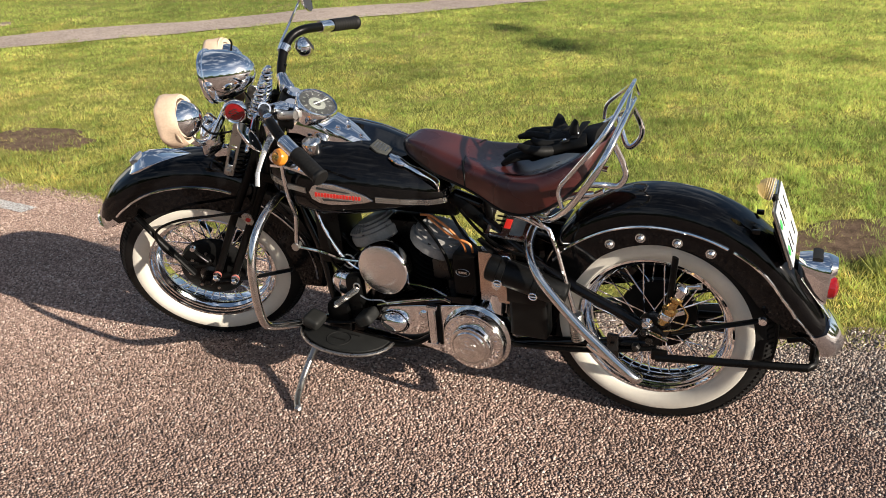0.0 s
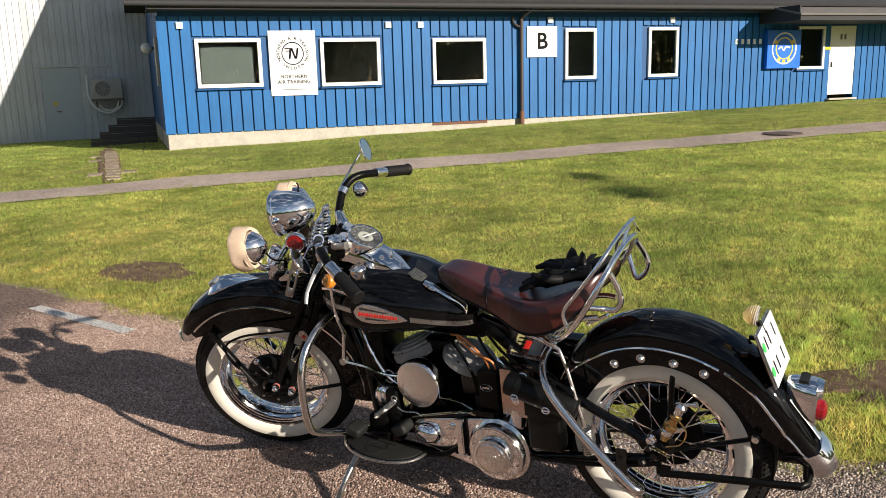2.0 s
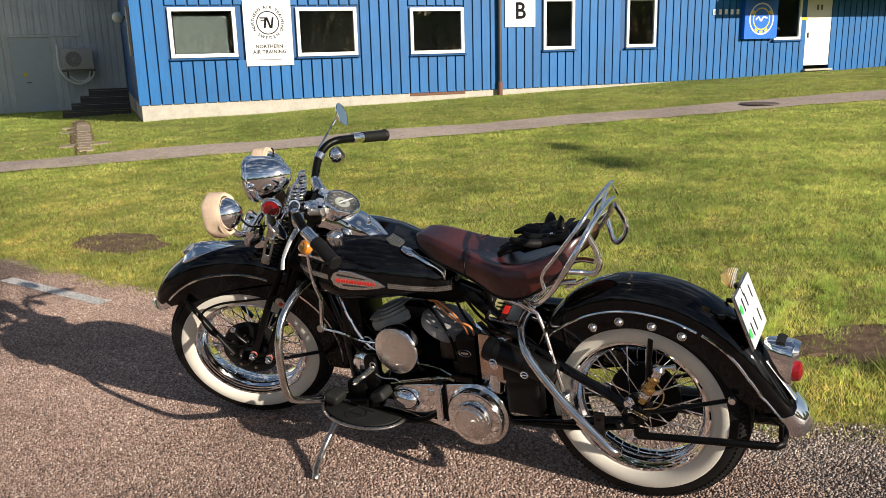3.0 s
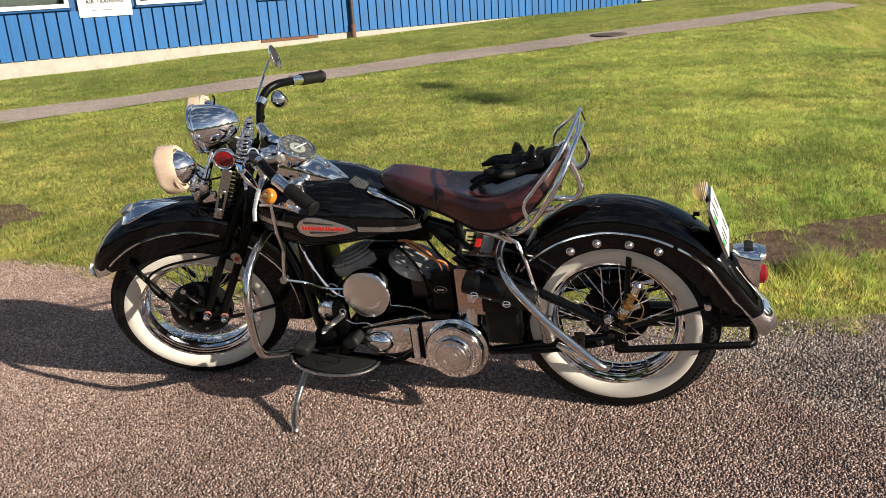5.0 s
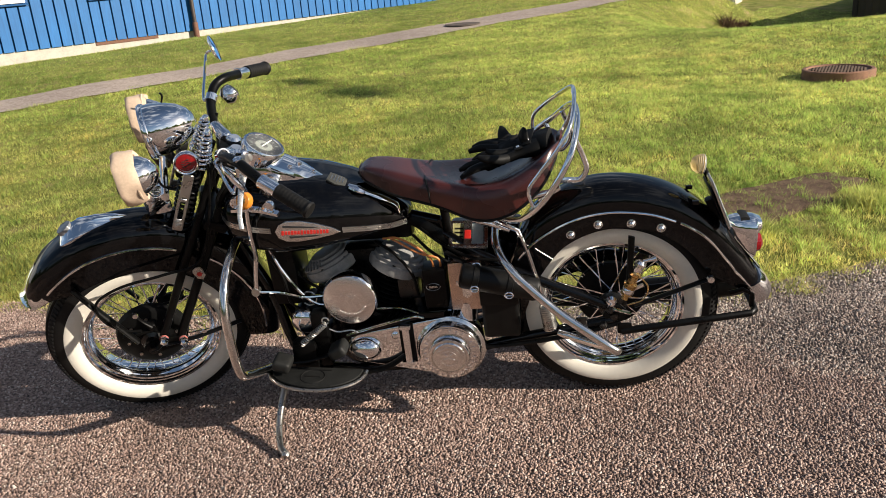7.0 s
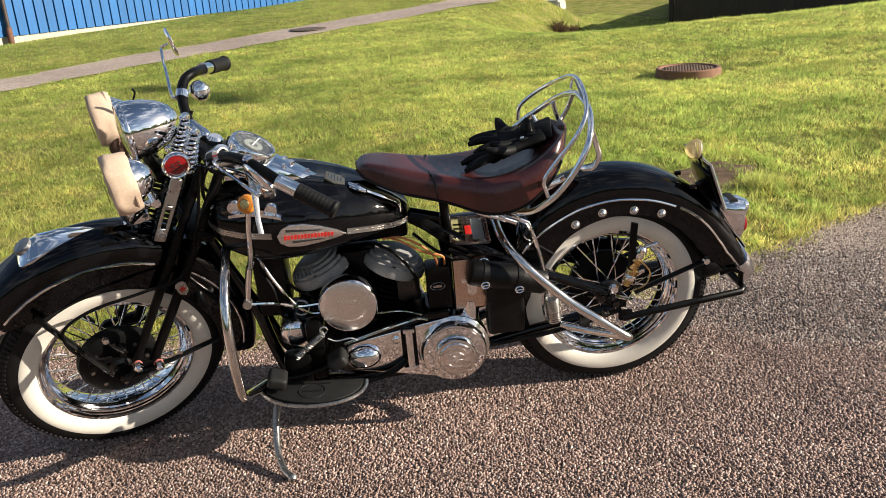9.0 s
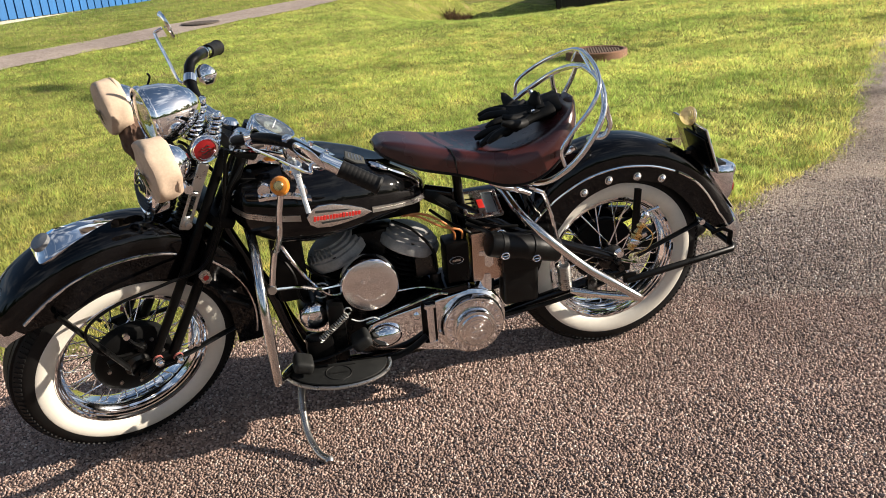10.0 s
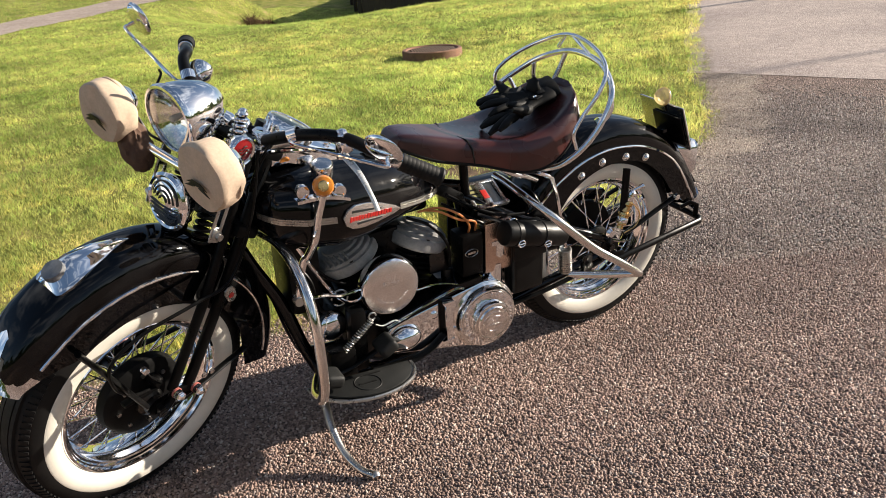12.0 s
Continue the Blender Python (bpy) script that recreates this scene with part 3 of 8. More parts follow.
def chips(name, mat, label, x0, x1, y0, pitch, seed, keep, rise=1.0):
    rng = np.random.default_rng(seed)
    xs, ys = np.arange(x0, x1, pitch), np.arange(y0, 5.2, pitch * 0.87)
    x, y = np.meshgrid(xs, ys)
    x = (x + (np.arange(len(ys)) % 2)[:, None] * pitch / 2).ravel() + rng.uniform(-0.36, 0.36, x.size) * pitch
    y = y.ravel() + rng.uniform(-0.36, 0.36, x.size) * pitch
    ok = (y < road_edge(x) + 0.13 - 0.18 * rng.random(len(x))) & keep(x, y, rng)
    x, y = x[ok], y[ok]
    n, s = len(x), 5
    z = ground_z(x, y)
    r = pitch * rng.uniform(0.42, 0.70, n)
    h = rise * pitch * rng.uniform(0.20, 0.54, n)
    a = rng.uniform(0, 6.283, n)[:, None] + np.arange(s) * 2 * np.pi / s + rng.uniform(-0.35, 0.35, (n, s))
    q = r[:, None] * rng.uniform(0.72, 1.22, (n, s)) * (1 + 0.32 * np.cos(2 * (a - rng.uniform(0, 3.14, n)[:, None])))
    k = rng.uniform(0.36, 0.88, (n, s))
    ox, oy = (rng.uniform(-0.22, 0.22, n) * r)[:, None], (rng.uniform(-0.22, 0.22, n) * r)[:, None]
    co = np.empty((n, 2 * s, 3))
    co[:, :s, 0], co[:, :s, 1], co[:, :s, 2] = x[:, None] + q * np.cos(a), y[:, None] + q * np.sin(a), z[:, None] - 0.0015
    co[:, s:, 0], co[:, s:, 1] = x[:, None] + ox + q * k * np.cos(a), y[:, None] + oy + q * k * np.sin(a)
    co[:, s:, 2] = z[:, None] + h[:, None] * rng.uniform(0.5, 1.3, (n, s))
    pat = [v for i in range(s) for v in (i, (i + 1) % s, s + (i + 1) % s, s + i)] + list(range(s, 2 * s))
    loops = (np.arange(n)[:, None] * 2 * s + np.array(pat)[None]).ravel().astype(np.int32)
    start = (np.arange(n)[:, None] * len(pat) + np.array([4 * i for i in range(s + 1)])[None]).ravel().astype(np.int32)
    total = np.tile(np.array([4] * s + [s], dtype=np.int32), n)
    me = bpy.data.meshes.new(name)
    me.vertices.add(2 * s * n)
    me.vertices.foreach_set("co", co.ravel())
    me.loops.add(len(loops))
    me.loops.foreach_set("vertex_index", loops)
    me.polygons.add(len(start))
    me.polygons.foreach_set("loop_start", start)
    me.polygons.foreach_set("loop_total", total)
    me.update(calc_edges=True)
    me.materials.append(mat)
    return tagged(new(name, me), label, "gravel", kind="stuff")


def sandy(x, y):
    """How far a sandy strip covers the road beside the verge, past the motorcycle."""
    far = smooth01((x - 1.9) / 0.4)
    wide = 0.15 + 0.07 * np.clip(x - 2.2, 0, 3) + 0.10 * (drift(x, y, 74, 0.5) - 0.5)
    return far * smooth01((wide + 0.10 - road_edge(x) + y) / 0.20) * (0.55 + 0.45 * drift(x, y, 72, 0.35))


def past_seam(x, y):
    return x - np.interp(-y, [-v for v in SEAM[1]], SEAM[0])


chips("stone_chips", CHIPS, "pinkish granite chips bedded in the asphalt", -3.4, 2.6, 0.95, 0.0092, 51,
      lambda x, y, rng: (past_seam(x, y) < 0.05 * rng.normal(0, 1, len(x))) & (rng.random(len(x)) < np.clip((x + 3.4) / 0.8, 0, 1)) & (y > 1.72 - 2.4 * np.clip(x + 0.25, 0, 0.28) - 0.2 * rng.random(len(x))) & (rng.random(len(x)) < 0.93))
chips("stone_chips", CHIPS_GREY, "grey stone chips bedded in the asphalt", 0.3, 4.6, 1.0, 0.0105, 52,
      lambda x, y, rng: (past_seam(x, y) > 0.05 * rng.normal(0, 1, len(x))) & (rng.random(len(x)) < np.clip((4.6 - x) / 1.0, 0, 1)) & (rng.random(len(x)) < 0.92 * np.clip((y - 1.0) / 0.4, 0, 1)) & (rng.random(len(x)) > 1.2 * sandy(x, y)))
chips("stone_chips", CHIPS_TAN, "sandy tan stone chips along the verge and strewn on the smoother asphalt", 1.8, 7.6, 2.0, 0.0080, 54,
      lambda x, y, rng: rng.random(len(x)) < np.where(x < 4.85, 1.15 * sandy(x, y), 0.30 * np.exp(-(road_edge(x) - y) / 0.45) * (0.2 + drift(x, y, 73, 0.5)) * smooth01((7.6 - x) / 2.0)), 0.55)
chips("sand_grains", SAND_GRAINS, "pale sand and fine grit drifted along a line on the road", 0.4, 6.6, 1.0, 0.0075, 53,
      lambda x, y, rng: (rng.random(len(x)) < 0.8 * np.exp(-(past_seam(x, y) / 0.055) ** 2) * drift(x, y, 71, 0.35)) | (rng.random(len(x)) < (0.5 * (x < 2.6) * np.exp(-((y - road_edge(x) + 0.12) / 0.12) ** 2) + 0.95 * sandy(x, y)) * (0.4 + 0.6 * drift(x, y, 72, 0.3))))

# ---- the blue wooden building ----
def wall_m(s, v, z):
    """A frame on the facade: x along it, y up, z out of it."""
    p = FAC + FDIR * s + FOUT * v
    return Matrix(((FDIR.x, 0, FOUT.x, p.x), (FDIR.y, 0, FOUT.y, p.y), (0, 1, 0, z), (0, 0, 0, 1)))


BOARD_Z0, BOARD_Z1, LENGTH = 0.48, 2.80, 24.0
OPENINGS = [(0.66, 1.98, 1.38, 2.36), (3.22, 4.54, 1.35, 2.35), (5.76, 7.06, 1.33, 2.33), (9.11, 9.96, 1.35, 2.53), (11.44, 12.32, 1.35, 2.55), (16.13, 17.06, 1.44, 2.56)]
DOOR = (17.26, 18.16, 0.62, 2.57)
HOLES = OPENINGS + [DOOR]

blue = tagged(holder("blue_building", wall_m(0, 0, 0)), "long low blue timber building with white windows", "building")


def wall_slab(bm, s0, s1, z0, z1, v0, v1, holes):
    """A wall between two depths with the openings cut through it."""
    xs = sorted({s0, s1, *[h for o in holes for h in o[:2] if s0 < h < s1]})
    zs = sorted({z0, z1, *[h for o in holes for h in o[2:] if z0 < h < z1]})
    for a, b in zip(xs, xs[1:]):
        for c, d in zip(zs, zs[1:]):
            if any(o[0] - 1e-6 <= a and b <= o[1] + 1e-6 and o[2] - 1e-6 <= c and d <= o[3] + 1e-6 for o in holes):
                continue
            box(bm, (b - a, d - c, v1 - v0), ((a + b) / 2, (c + d) / 2, (v0 + v1) / 2))
    return bm


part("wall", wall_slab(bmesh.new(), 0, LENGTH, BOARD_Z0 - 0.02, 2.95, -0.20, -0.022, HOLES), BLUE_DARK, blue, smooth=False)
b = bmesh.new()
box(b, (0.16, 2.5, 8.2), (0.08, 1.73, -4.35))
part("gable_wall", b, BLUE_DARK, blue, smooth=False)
b = bmesh.new()
box(b, (LENGTH, 1.1, 0.2), (LENGTH / 2, -0.06, -0.115), bevel=0.01)
box(b, (0.2, 1.1, 8.2), (0.105, -0.06, -4.35), bevel=0.01)
part("foundation", b, CONCRETE, blue, "pale weathered concrete foundation", smooth=False)
b = bmesh.new()
box(b, (1.35, 0.10, 0.02), (6.4, 0.465, -0.008))
part("bare_board", b, RUST_BROWN, blue, "rusty brown board at the foot of the wall", smooth=False)
b = bmesh.new()
box(b, (15.4, 0.05, 0.85), (7.5, 2.92, 0.05), bevel=0.006)
box(b, (15.4, 0.16, 0.03), (7.5, 3.02, 0.47), bevel=0.006)
part("eave", b, ROOF_DARK, blue, smooth=False)
for front in (1, -1):
    b = bmesh.new()
    tilt = Matrix.Translation((0, 5.52, -4.25)) @ Matrix.Rotation(radians(27.2 * front), 4, "X")
    box(b, (LENGTH + 0.55, 0.07, 5.38), (LENGTH / 2 - 0.27, 0.0, 2.69 * front), tilt)
    part("roof", b, ROOF_DARK, blue, "dark felt roof with a deep eave", smooth=False)
b = bmesh.new()
bmesh.ops.create_uvsphere(b, u_segments=20, v_segments=14, radius=0.13, matrix=Matrix.Translation((-0.17, 2.32, -3.2)))
wl = part("wall_lamp", b, WHITE_PAINT, blue, "white globe wall lamp on the gable")
b = bmesh.new()
box(b, (0.10, 0.06, 0.06), (-0.04, 2.32, -3.2), bevel=0.01)
part("lamp_arm", b, ROOF_GREY, wl)
b = bmesh.new()
box(b, (0.06, 1.0, 0.5), (-0.035, 1.95, -1.2), bevel=0.01)
part("notice_box", b, AC_BODY, blue, "pale flat box fixed on the gable", smooth=False)
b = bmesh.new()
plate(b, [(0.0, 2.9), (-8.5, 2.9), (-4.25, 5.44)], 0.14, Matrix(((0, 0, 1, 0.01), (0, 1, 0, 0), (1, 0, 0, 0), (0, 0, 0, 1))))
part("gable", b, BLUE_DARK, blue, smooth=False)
b = bmesh.new()
tube(b, [(-0.6, 3.0, 0.54), (7.0, 2.99, 0.54), (15.2, 2.98, 0.54)], 0.055, 10, 4)
part("gutter", b, ROOF_DARK, blue, "dark roof gutter")
b = bmesh.new()
box(b, (9.6, 0.05, 2.3), (19.6, 0.0, 0.0), Matrix.Translation((0, 3.02, 0.34)) @ Matrix.Rotation(radians(13.0), 4, "X"))
cr_ = part("entrance_roof", b, ROOF_GREY, blue, "brown-grey felt canopy roof over the entrance", smooth=False)
b = bmesh.new()
box(b, (9.54, 0.05, 1.38), (19.6, 2.64, 0.70), bevel=0.006)
box(b, (9.54, 0.15, 0.035), (19.6, 2.69, 1.40), bevel=0.006)
box(b, (0.04, 0.36, 1.38), (14.84, 2.80, 0.70), bevel=0.006)
part("canopy_soffit", b, ROOF_DARK, cr_, "dark canopy soffit and fascia", smooth=False)

# cladding: a proud board every 0.22 m, cut round the openings
PITCH = 0.222
shared = {}


def board(s, z0, z1, width=0.192, name="board", mat=None):
    key = (round(z1 - z0, 3), width)
    if key not in shared:
        shared[key] = finish(box(bmesh.new(), (width, z1 - z0, 0.022), (0, (z1 - z0) / 2, 0.011), bevel=0.003, segs=1), name, mat or BLUE_WOOD, False)
    ob = new(name, shared[key])
    ob.parent = blue
    ob.matrix_basis = Matrix.Translation((s, z0, 0))
    return ob


def clear(s, half):
    """Stretches of height that no opening takes at s."""
    spans = [(BOARD_Z0, BOARD_Z1)]
    for a, c, lo, hi in HOLES:
        if a - half < s < c + half:
            spans = [q for z0, z1 in spans for q in ((z0, lo - 0.07), (hi + 0.05, z1)) if q[1] - q[0] > 0.05]
    return spans


def window(o, blind=False, name="window"):
    s0, s1, z0, z1 = o
    w, h = s1 - s0, z1 - z0
    m = Matrix.Translation((s0, z0, 0))
    b = bmesh.new()
    t, d = 0.075, 0.06
    for sx_, sz, cx, cz in ((w, t, w / 2, t / 2), (w, t, w / 2, h - t / 2), (t, h - 2 * t, t / 2, h / 2), (t, h - 2 * t, w - t / 2, h / 2)):
        box(b, (sx_, sz, d), (cx, cz, 0.01), m, bevel=0.006, segs=1)
    fr = part(name, b, WHITE_PAINT, blue, "white-framed fixed window with a " + ("pale blind" if blind else "dark pane"), smooth=False)
    b = bmesh.new()
    box(b, (w - 2 * t, h - 2 * t, 0.006), (w / 2, h / 2, -0.012), m)
    g = part("pane", b, WINDOW_GLASS, fr, smooth=False)
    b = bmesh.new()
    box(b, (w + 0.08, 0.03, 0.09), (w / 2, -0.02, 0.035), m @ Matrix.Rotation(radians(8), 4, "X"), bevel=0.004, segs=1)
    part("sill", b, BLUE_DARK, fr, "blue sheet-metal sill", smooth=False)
    if blind:
        b = bmesh.new()
        box(b, (w - 0.28, h - 0.24, 0.008), (w / 2 - 0.03, h / 2 - 0.05, -0.075), m)
        part("blind", b, PALE_BLIND, fr, "pale roller blind", smooth=False)
    return fr


for i, o in enumerate(OPENINGS):
    window(o, blind=(i == 0))
b = bmesh.new()
box(b, (LENGTH, 3.0, 0.05), (LENGTH / 2, 1.6, -3.0))
box(b, (LENGTH, 0.05, 2.8), (LENGTH / 2, 0.5, -1.62))
box(b, (LENGTH, 0.05, 2.8), (LENGTH / 2, 2.9, -1.62))
part("interior", b, DARK_ROOM, blue, "unlit room behind the panes", smooth=False)
s0, s1, z0, z1 = DOOR
b = bmesh.new()
box(b, (s1 - s0, z1 - z0 - 0.12, 0.05), ((s0 + s1) / 2, (z0 + z1) / 2 + 0.06, -0.02), bevel=0.006)
dr = part("door", b, WHITE_PAINT, blue, "white entrance door", smooth=False)
b = bmesh.new()
box(b, (0.02, 0.14, 0.04), (s0 + 0.08, 1.55, 0.02), bevel=0.004)
rod(b, (s0 + 0.08, 1.5, 0.02), (s0 + 0.08, 1.5, 0.06), 0.01)
part("door_handle", b, BROWN_PIPE, dr)
b = bmesh.new()
for k in (-0.07, 0.07):
    b = bmesh.new()
    box(b, (0.07, 0.14, 0.004), ((s0 + s1) / 2 + k, 2.28, 0.008))
    part("number_bar", b, ROOF_GREY, dr, smooth=False)
b = bmesh.new()
box(b, (1.0, 0.05, 0.16), ((s0 + s1) / 2, z0 + 0.0, 0.06), bevel=0.01)
part("doorstep", b, CONCRETE, blue, smooth=False)
b = bmesh.new()
lathe(b, [(0, 0), (0.045, 0), (0.045, 2.1), (0, 2.1)], 12, Matrix.Translation((7.92, 0.62, 0.10)) @ Matrix.Rotation(radians(-90), 4, "X"))
tube(b, [(7.92, 2.70, 0.10), (7.92, 2.78, 0.14), (8.02, 2.93, 0.42), (8.04, 2.98, 0.50)], 0.042, 10)
tube(b, [(7.72, 2.80, 0.06), (7.74, 2.66, 0.07), (7.84, 2.58, 0.09), (7.92, 2.56, 0.10)], 0.03, 8)
pipe = part("downpipe", b, BROWN_PIPE, blue, "dark brown rainwater downpipe")
b = bmesh.new()
lathe(b, [(0, 0), (0.06, 0), (0.06, 0.34), (0.05, 0.36)], 12, Matrix.Translation((7.92, 0.30, 0.10)) @ Matrix.Rotation(radians(-90), 4, "X"))
part("pipe_foot", b, RUST_BROWN, pipe, "rusty iron pipe foot")
for s in (0.40, 4.74, 5.48, 8.70, 12.1):
    b = bmesh.new()
    box(b, (0.13, 0.13, 0.05), (s, 2.62 if s < 8 else 2.72, 0.047), bevel=0.008)
    part("vent_cover", b, WHITE_PAINT, blue, "small square white vent cover", smooth=False)
b = bmesh.new()
box(b, (0.22, 0.07, 0.02), (17.16, 1.98, 0.035), bevel=0.003)
part("door_plate", b, YELLOW_PAINT, blue, "small yellow plate beside the door", smooth=False)
for k in range(5):
    b = bmesh.new()
    box(b, (0.08, 0.13, 0.02), (14.10 + k * 0.19, 2.18, 0.034), bevel=0.002)
    part("wall_letter", b, WHITE_PAINT, blue, "worn pale letter on the wall", smooth=False)

s = 0.06
while s < LENGTH:
    for z0, z1 in clear(s, 0.09):
        board(s, z0, z1)
    s += PITCH


# ---- signs on the facade ----
def sign_board(name, s0, s1, z0, z1, mat, label, deep=0.02):
    ob = holder(name, wall_m((s0 + s1) / 2, 0.005 + deep, (z0 + z1) / 2))
    tagged(ob, label, "sign")
    part("panel", box(bmesh.new(), (s1 - s0, z1 - z0, deep), (0, 0, 0.022 - deep / 2), bevel=0.003, segs=1), mat, ob, smooth=False)
    return ob


def ring_mark(ob, name, r0, r1, mat, at, n=48, lift=0.0235):
    b = bmesh.new()
    lathe(b, [(r0, 0), (r1, 0), (r1, 0.003), (r0, 0.003), (r0, 0)], n, Matrix.Translation((at[0], at[1], lift)))
    return part(name, b, mat, ob)


def words_round(ob, text, r, size, start, step, mat, at):
    for k, ch in enumerate(text):
        if ch != " ":
            a = radians(start - step * k)
            lettering("letter", ch, size, Matrix.Translation((at[0] + r * math.cos(a), at[1] + r * math.sin(a), 0.0245)) @ Matrix.Rotation(a - math.pi / 2, 4, "Z"), mat, ob, 0.003)


sg = sign_board("training_sign", 2.13, 3.12, 1.18, 2.51, WHITE_SIGN, "white square sign with black round emblem and lettering")
ring_mark(sg, "emblem_ring", 0.215, 0.235, BLACK_PRINT, (0, 0.20))
b = bmesh.new()
for pts in ([(-0.09, -0.11), (-0.05, -0.11), (-0.01, 0.11), (-0.06, 0.11)], [(-0.04, 0.11), (0.0, 0.11), (0.08, -0.11), (0.035, -0.11)], [(0.05, -0.11), (0.09, -0.11), (0.13, 0.11), (0.09, 0.11)],
            [(-0.17, 0.11), (-0.03, 0.11), (-0.05, 0.085), (-0.16, 0.085)], [(-0.15, 0.06), (-0.06, 0.06), (-0.07, 0.04), (-0.14, 0.04)]):
    plate(b, pts, 0.003, Matrix.Translation((0, 0.20, 0.0225)))
part("emblem", b, BLACK_PRINT, sg, smooth=False)
words_round(sg, "NORTHERN AIR TRAINING", 0.305, 0.086, 205, 11.6, BLACK_PRINT, (0, 0.20))
for k, ch in enumerate("SWEDEN"):
    a = radians(230 + 16 * k)
    lettering("letter", ch, 0.086, Matrix.Translation((0.305 * math.cos(a), 0.20 + 0.305 * math.sin(a), 0.0245)) @ Matrix.Rotation(a + math.pi / 2, 4, "Z"), BLACK_PRINT, sg, 0.003)
lettering("words", "NORTHERN", 0.100, Matrix.Translation((0, -0.275, 0.0245)), BLACK_PRINT, sg, 0.003, spacing=1.08)
lettering("words", "AIR TRAINING", 0.100, Matrix.Translation((0, -0.385, 0.0245)), BLACK_PRINT, sg, 0.003, spacing=1.08)
b = bmesh.new()
box(b, (0.5, 0.012, 0.003), (0, -0.54, 0.0235))
part("small_print_bar", b, ROOF_GREY, sg, smooth=False)
sg = sign_board("letter_sign", 8.09, 8.88, 1.88, 2.58, WHITE_SIGN, "white sign with one black letter B")
lettering("letter", "B", 0.52, Matrix.Translation((0, 0, 0.0245)), BLACK_PRINT, sg, 0.003)
sg = sign_board("blue_sign", 15.0, 16.1, 1.48, 2.46, SIGN_BLUE, "square blue box sign with a yellow and pale ring", 0.13)
ring_mark(sg, "ring", 0.37, 0.41, WHITE_SIGN, (0, 0.02))
ring_mark(sg, "ring", 0.29, 0.365, SIGN_BLUE, (0, 0.02))
ring_mark(sg, "ring", 0.255, 0.285, YELLOW_PAINT, (0, 0.02))
b = bmesh.new()
tube(b, [(-0.19, 0.0, 0.026), (-0.1, 0.06, 0.026), (-0.02, -0.03, 0.026), (0.06, 0.06, 0.026), (0.19, 0.04, 0.026)], 0.022, 6, flat=0.2)
part("emblem", b, WHITE_SIGN, sg)
for k in (-60, -90, -120, 30, 150):
    b = bmesh.new()
    box(b, (0.1, 0.06, 0.003), (0, 0, 0), Matrix.Translation((0.33 * math.cos(radians(k)), 0.02 + 0.33 * math.sin(radians(k)), 0.027)) @ Matrix.Rotation(radians(k - 90), 4, "Z"))
    part("ring_mark", b, YELLOW_PAINT, sg, smooth=False)


# ---- the pale grey building behind, in the shade of the blue one ----
GREY_V = -8.1
grey = tagged(holder("grey_building", wall_m(-1.9, GREY_V, -0.1)), "tall pale grey timber building half in shadow", "building")
GDOOR = (-1.0, 0.0, 0.05, 2.12)
for s0, s1, z0, z1 in ((-16, GDOOR[0], -0.6, 5.2), (GDOOR[0], GDOOR[1], GDOOR[3], 5.2), (GDOOR[1], 6.0, -0.6, 5.2)):
    b = bmesh.new()
    box(b, (s1 - s0, z1 - z0, 0.18), ((s0 + s1) / 2, (z0 + z1) / 2, -0.11))
    part("wall", b, GREY_WOOD, grey, smooth=False)
b = bmesh.new()
box(b, (23.0, 0.12, 1.0), (-5.0, 5.25, 0.1), bevel=0.01)
part("eave", b, ROOF_DARK, grey, smooth=False)
b = bmesh.new()
box(b, (1.0, 2.05, 0.05), (-0.5, 1.09, -0.03), bevel=0.006)
gd = part("door", b, GREY_DOOR, grey, "flat grey steel door", smooth=False)
b = bmesh.new()
box(b, (0.1, 0.09, 0.004), (-0.70, 1.14, -0.001))
part("warning_label", b, YELLOW_PAINT, gd, smooth=False)
b = bmesh.new()
rod(b, (-0.68, 0.92, -0.01), (-0.68, 0.92, 0.05), 0.012)
box(b, (0.13, 0.025, 0.02), (-0.62, 0.92, 0.05), bevel=0.005)
part("door_handle", b, ROOF_GREY, gd)
lat = finish(box(bmesh.new(), (0.145, 5.6, 0.022), (0, 2.8, 0.0), bevel=0.004, segs=1), "batten", GREY_WOOD, False)
lat_short = finish(box(bmesh.new(), (0.145, 3.0, 0.022), (0, 1.5, 0.0), bevel=0.004, segs=1), "batten", GREY_WOOD, False)
s = -14.0
while s < 5.5:
    over = GDOOR[0] - 0.06 < s < GDOOR[1] + 0.06
    ob = new("batten", lat_short if over else lat)
    ob.parent = grey
    ob.matrix_basis = Matrix.Translation((s, 2.2 if over else -0.45, -0.008))
    s += 0.17
b = bmesh.new()
box(b, (1.9, 0.05, 0.06), (-0.15, 2.16, 0.0), bevel=0.006)
part("door_trim", b, GREY_WOOD, grey, smooth=False)

# outdoor heat-pump unit on its bracket
ac = tagged(holder("heat_pump_unit", wall_m(-1.22, GREY_V + 0.28, 1.42)), "pale outdoor heat pump on a wall bracket", "heat pump")
part("casing", box(bmesh.new(), (0.80, 0.55, 0.30), bevel=0.015), AC_BODY, ac)
b = bmesh.new()
lathe(b, [(0.23, 0), (0.23, 0.02), (0.20, 0.02), (0.20, 0)], 32, Matrix.Translation((-0.1, 0.0, 0.15)))
part("fan_ring", b, AC_BODY, ac)
b = bmesh.new()
lathe(b, [(0, 0), (0.2, 0)], 32, Matrix.Translation((-0.1, 0.0, 0.153)))
part("fan_opening", b, DARK_ROOM, ac)
b = bmesh.new()
for r in (0.05, 0.10, 0.15):
    lathe(b, [(r, 0), (r + 0.006, 0), (r + 0.006, 0.005), (r, 0.005), (r, 0)], 28, Matrix.Translation((-0.1, 0, 0.16)))
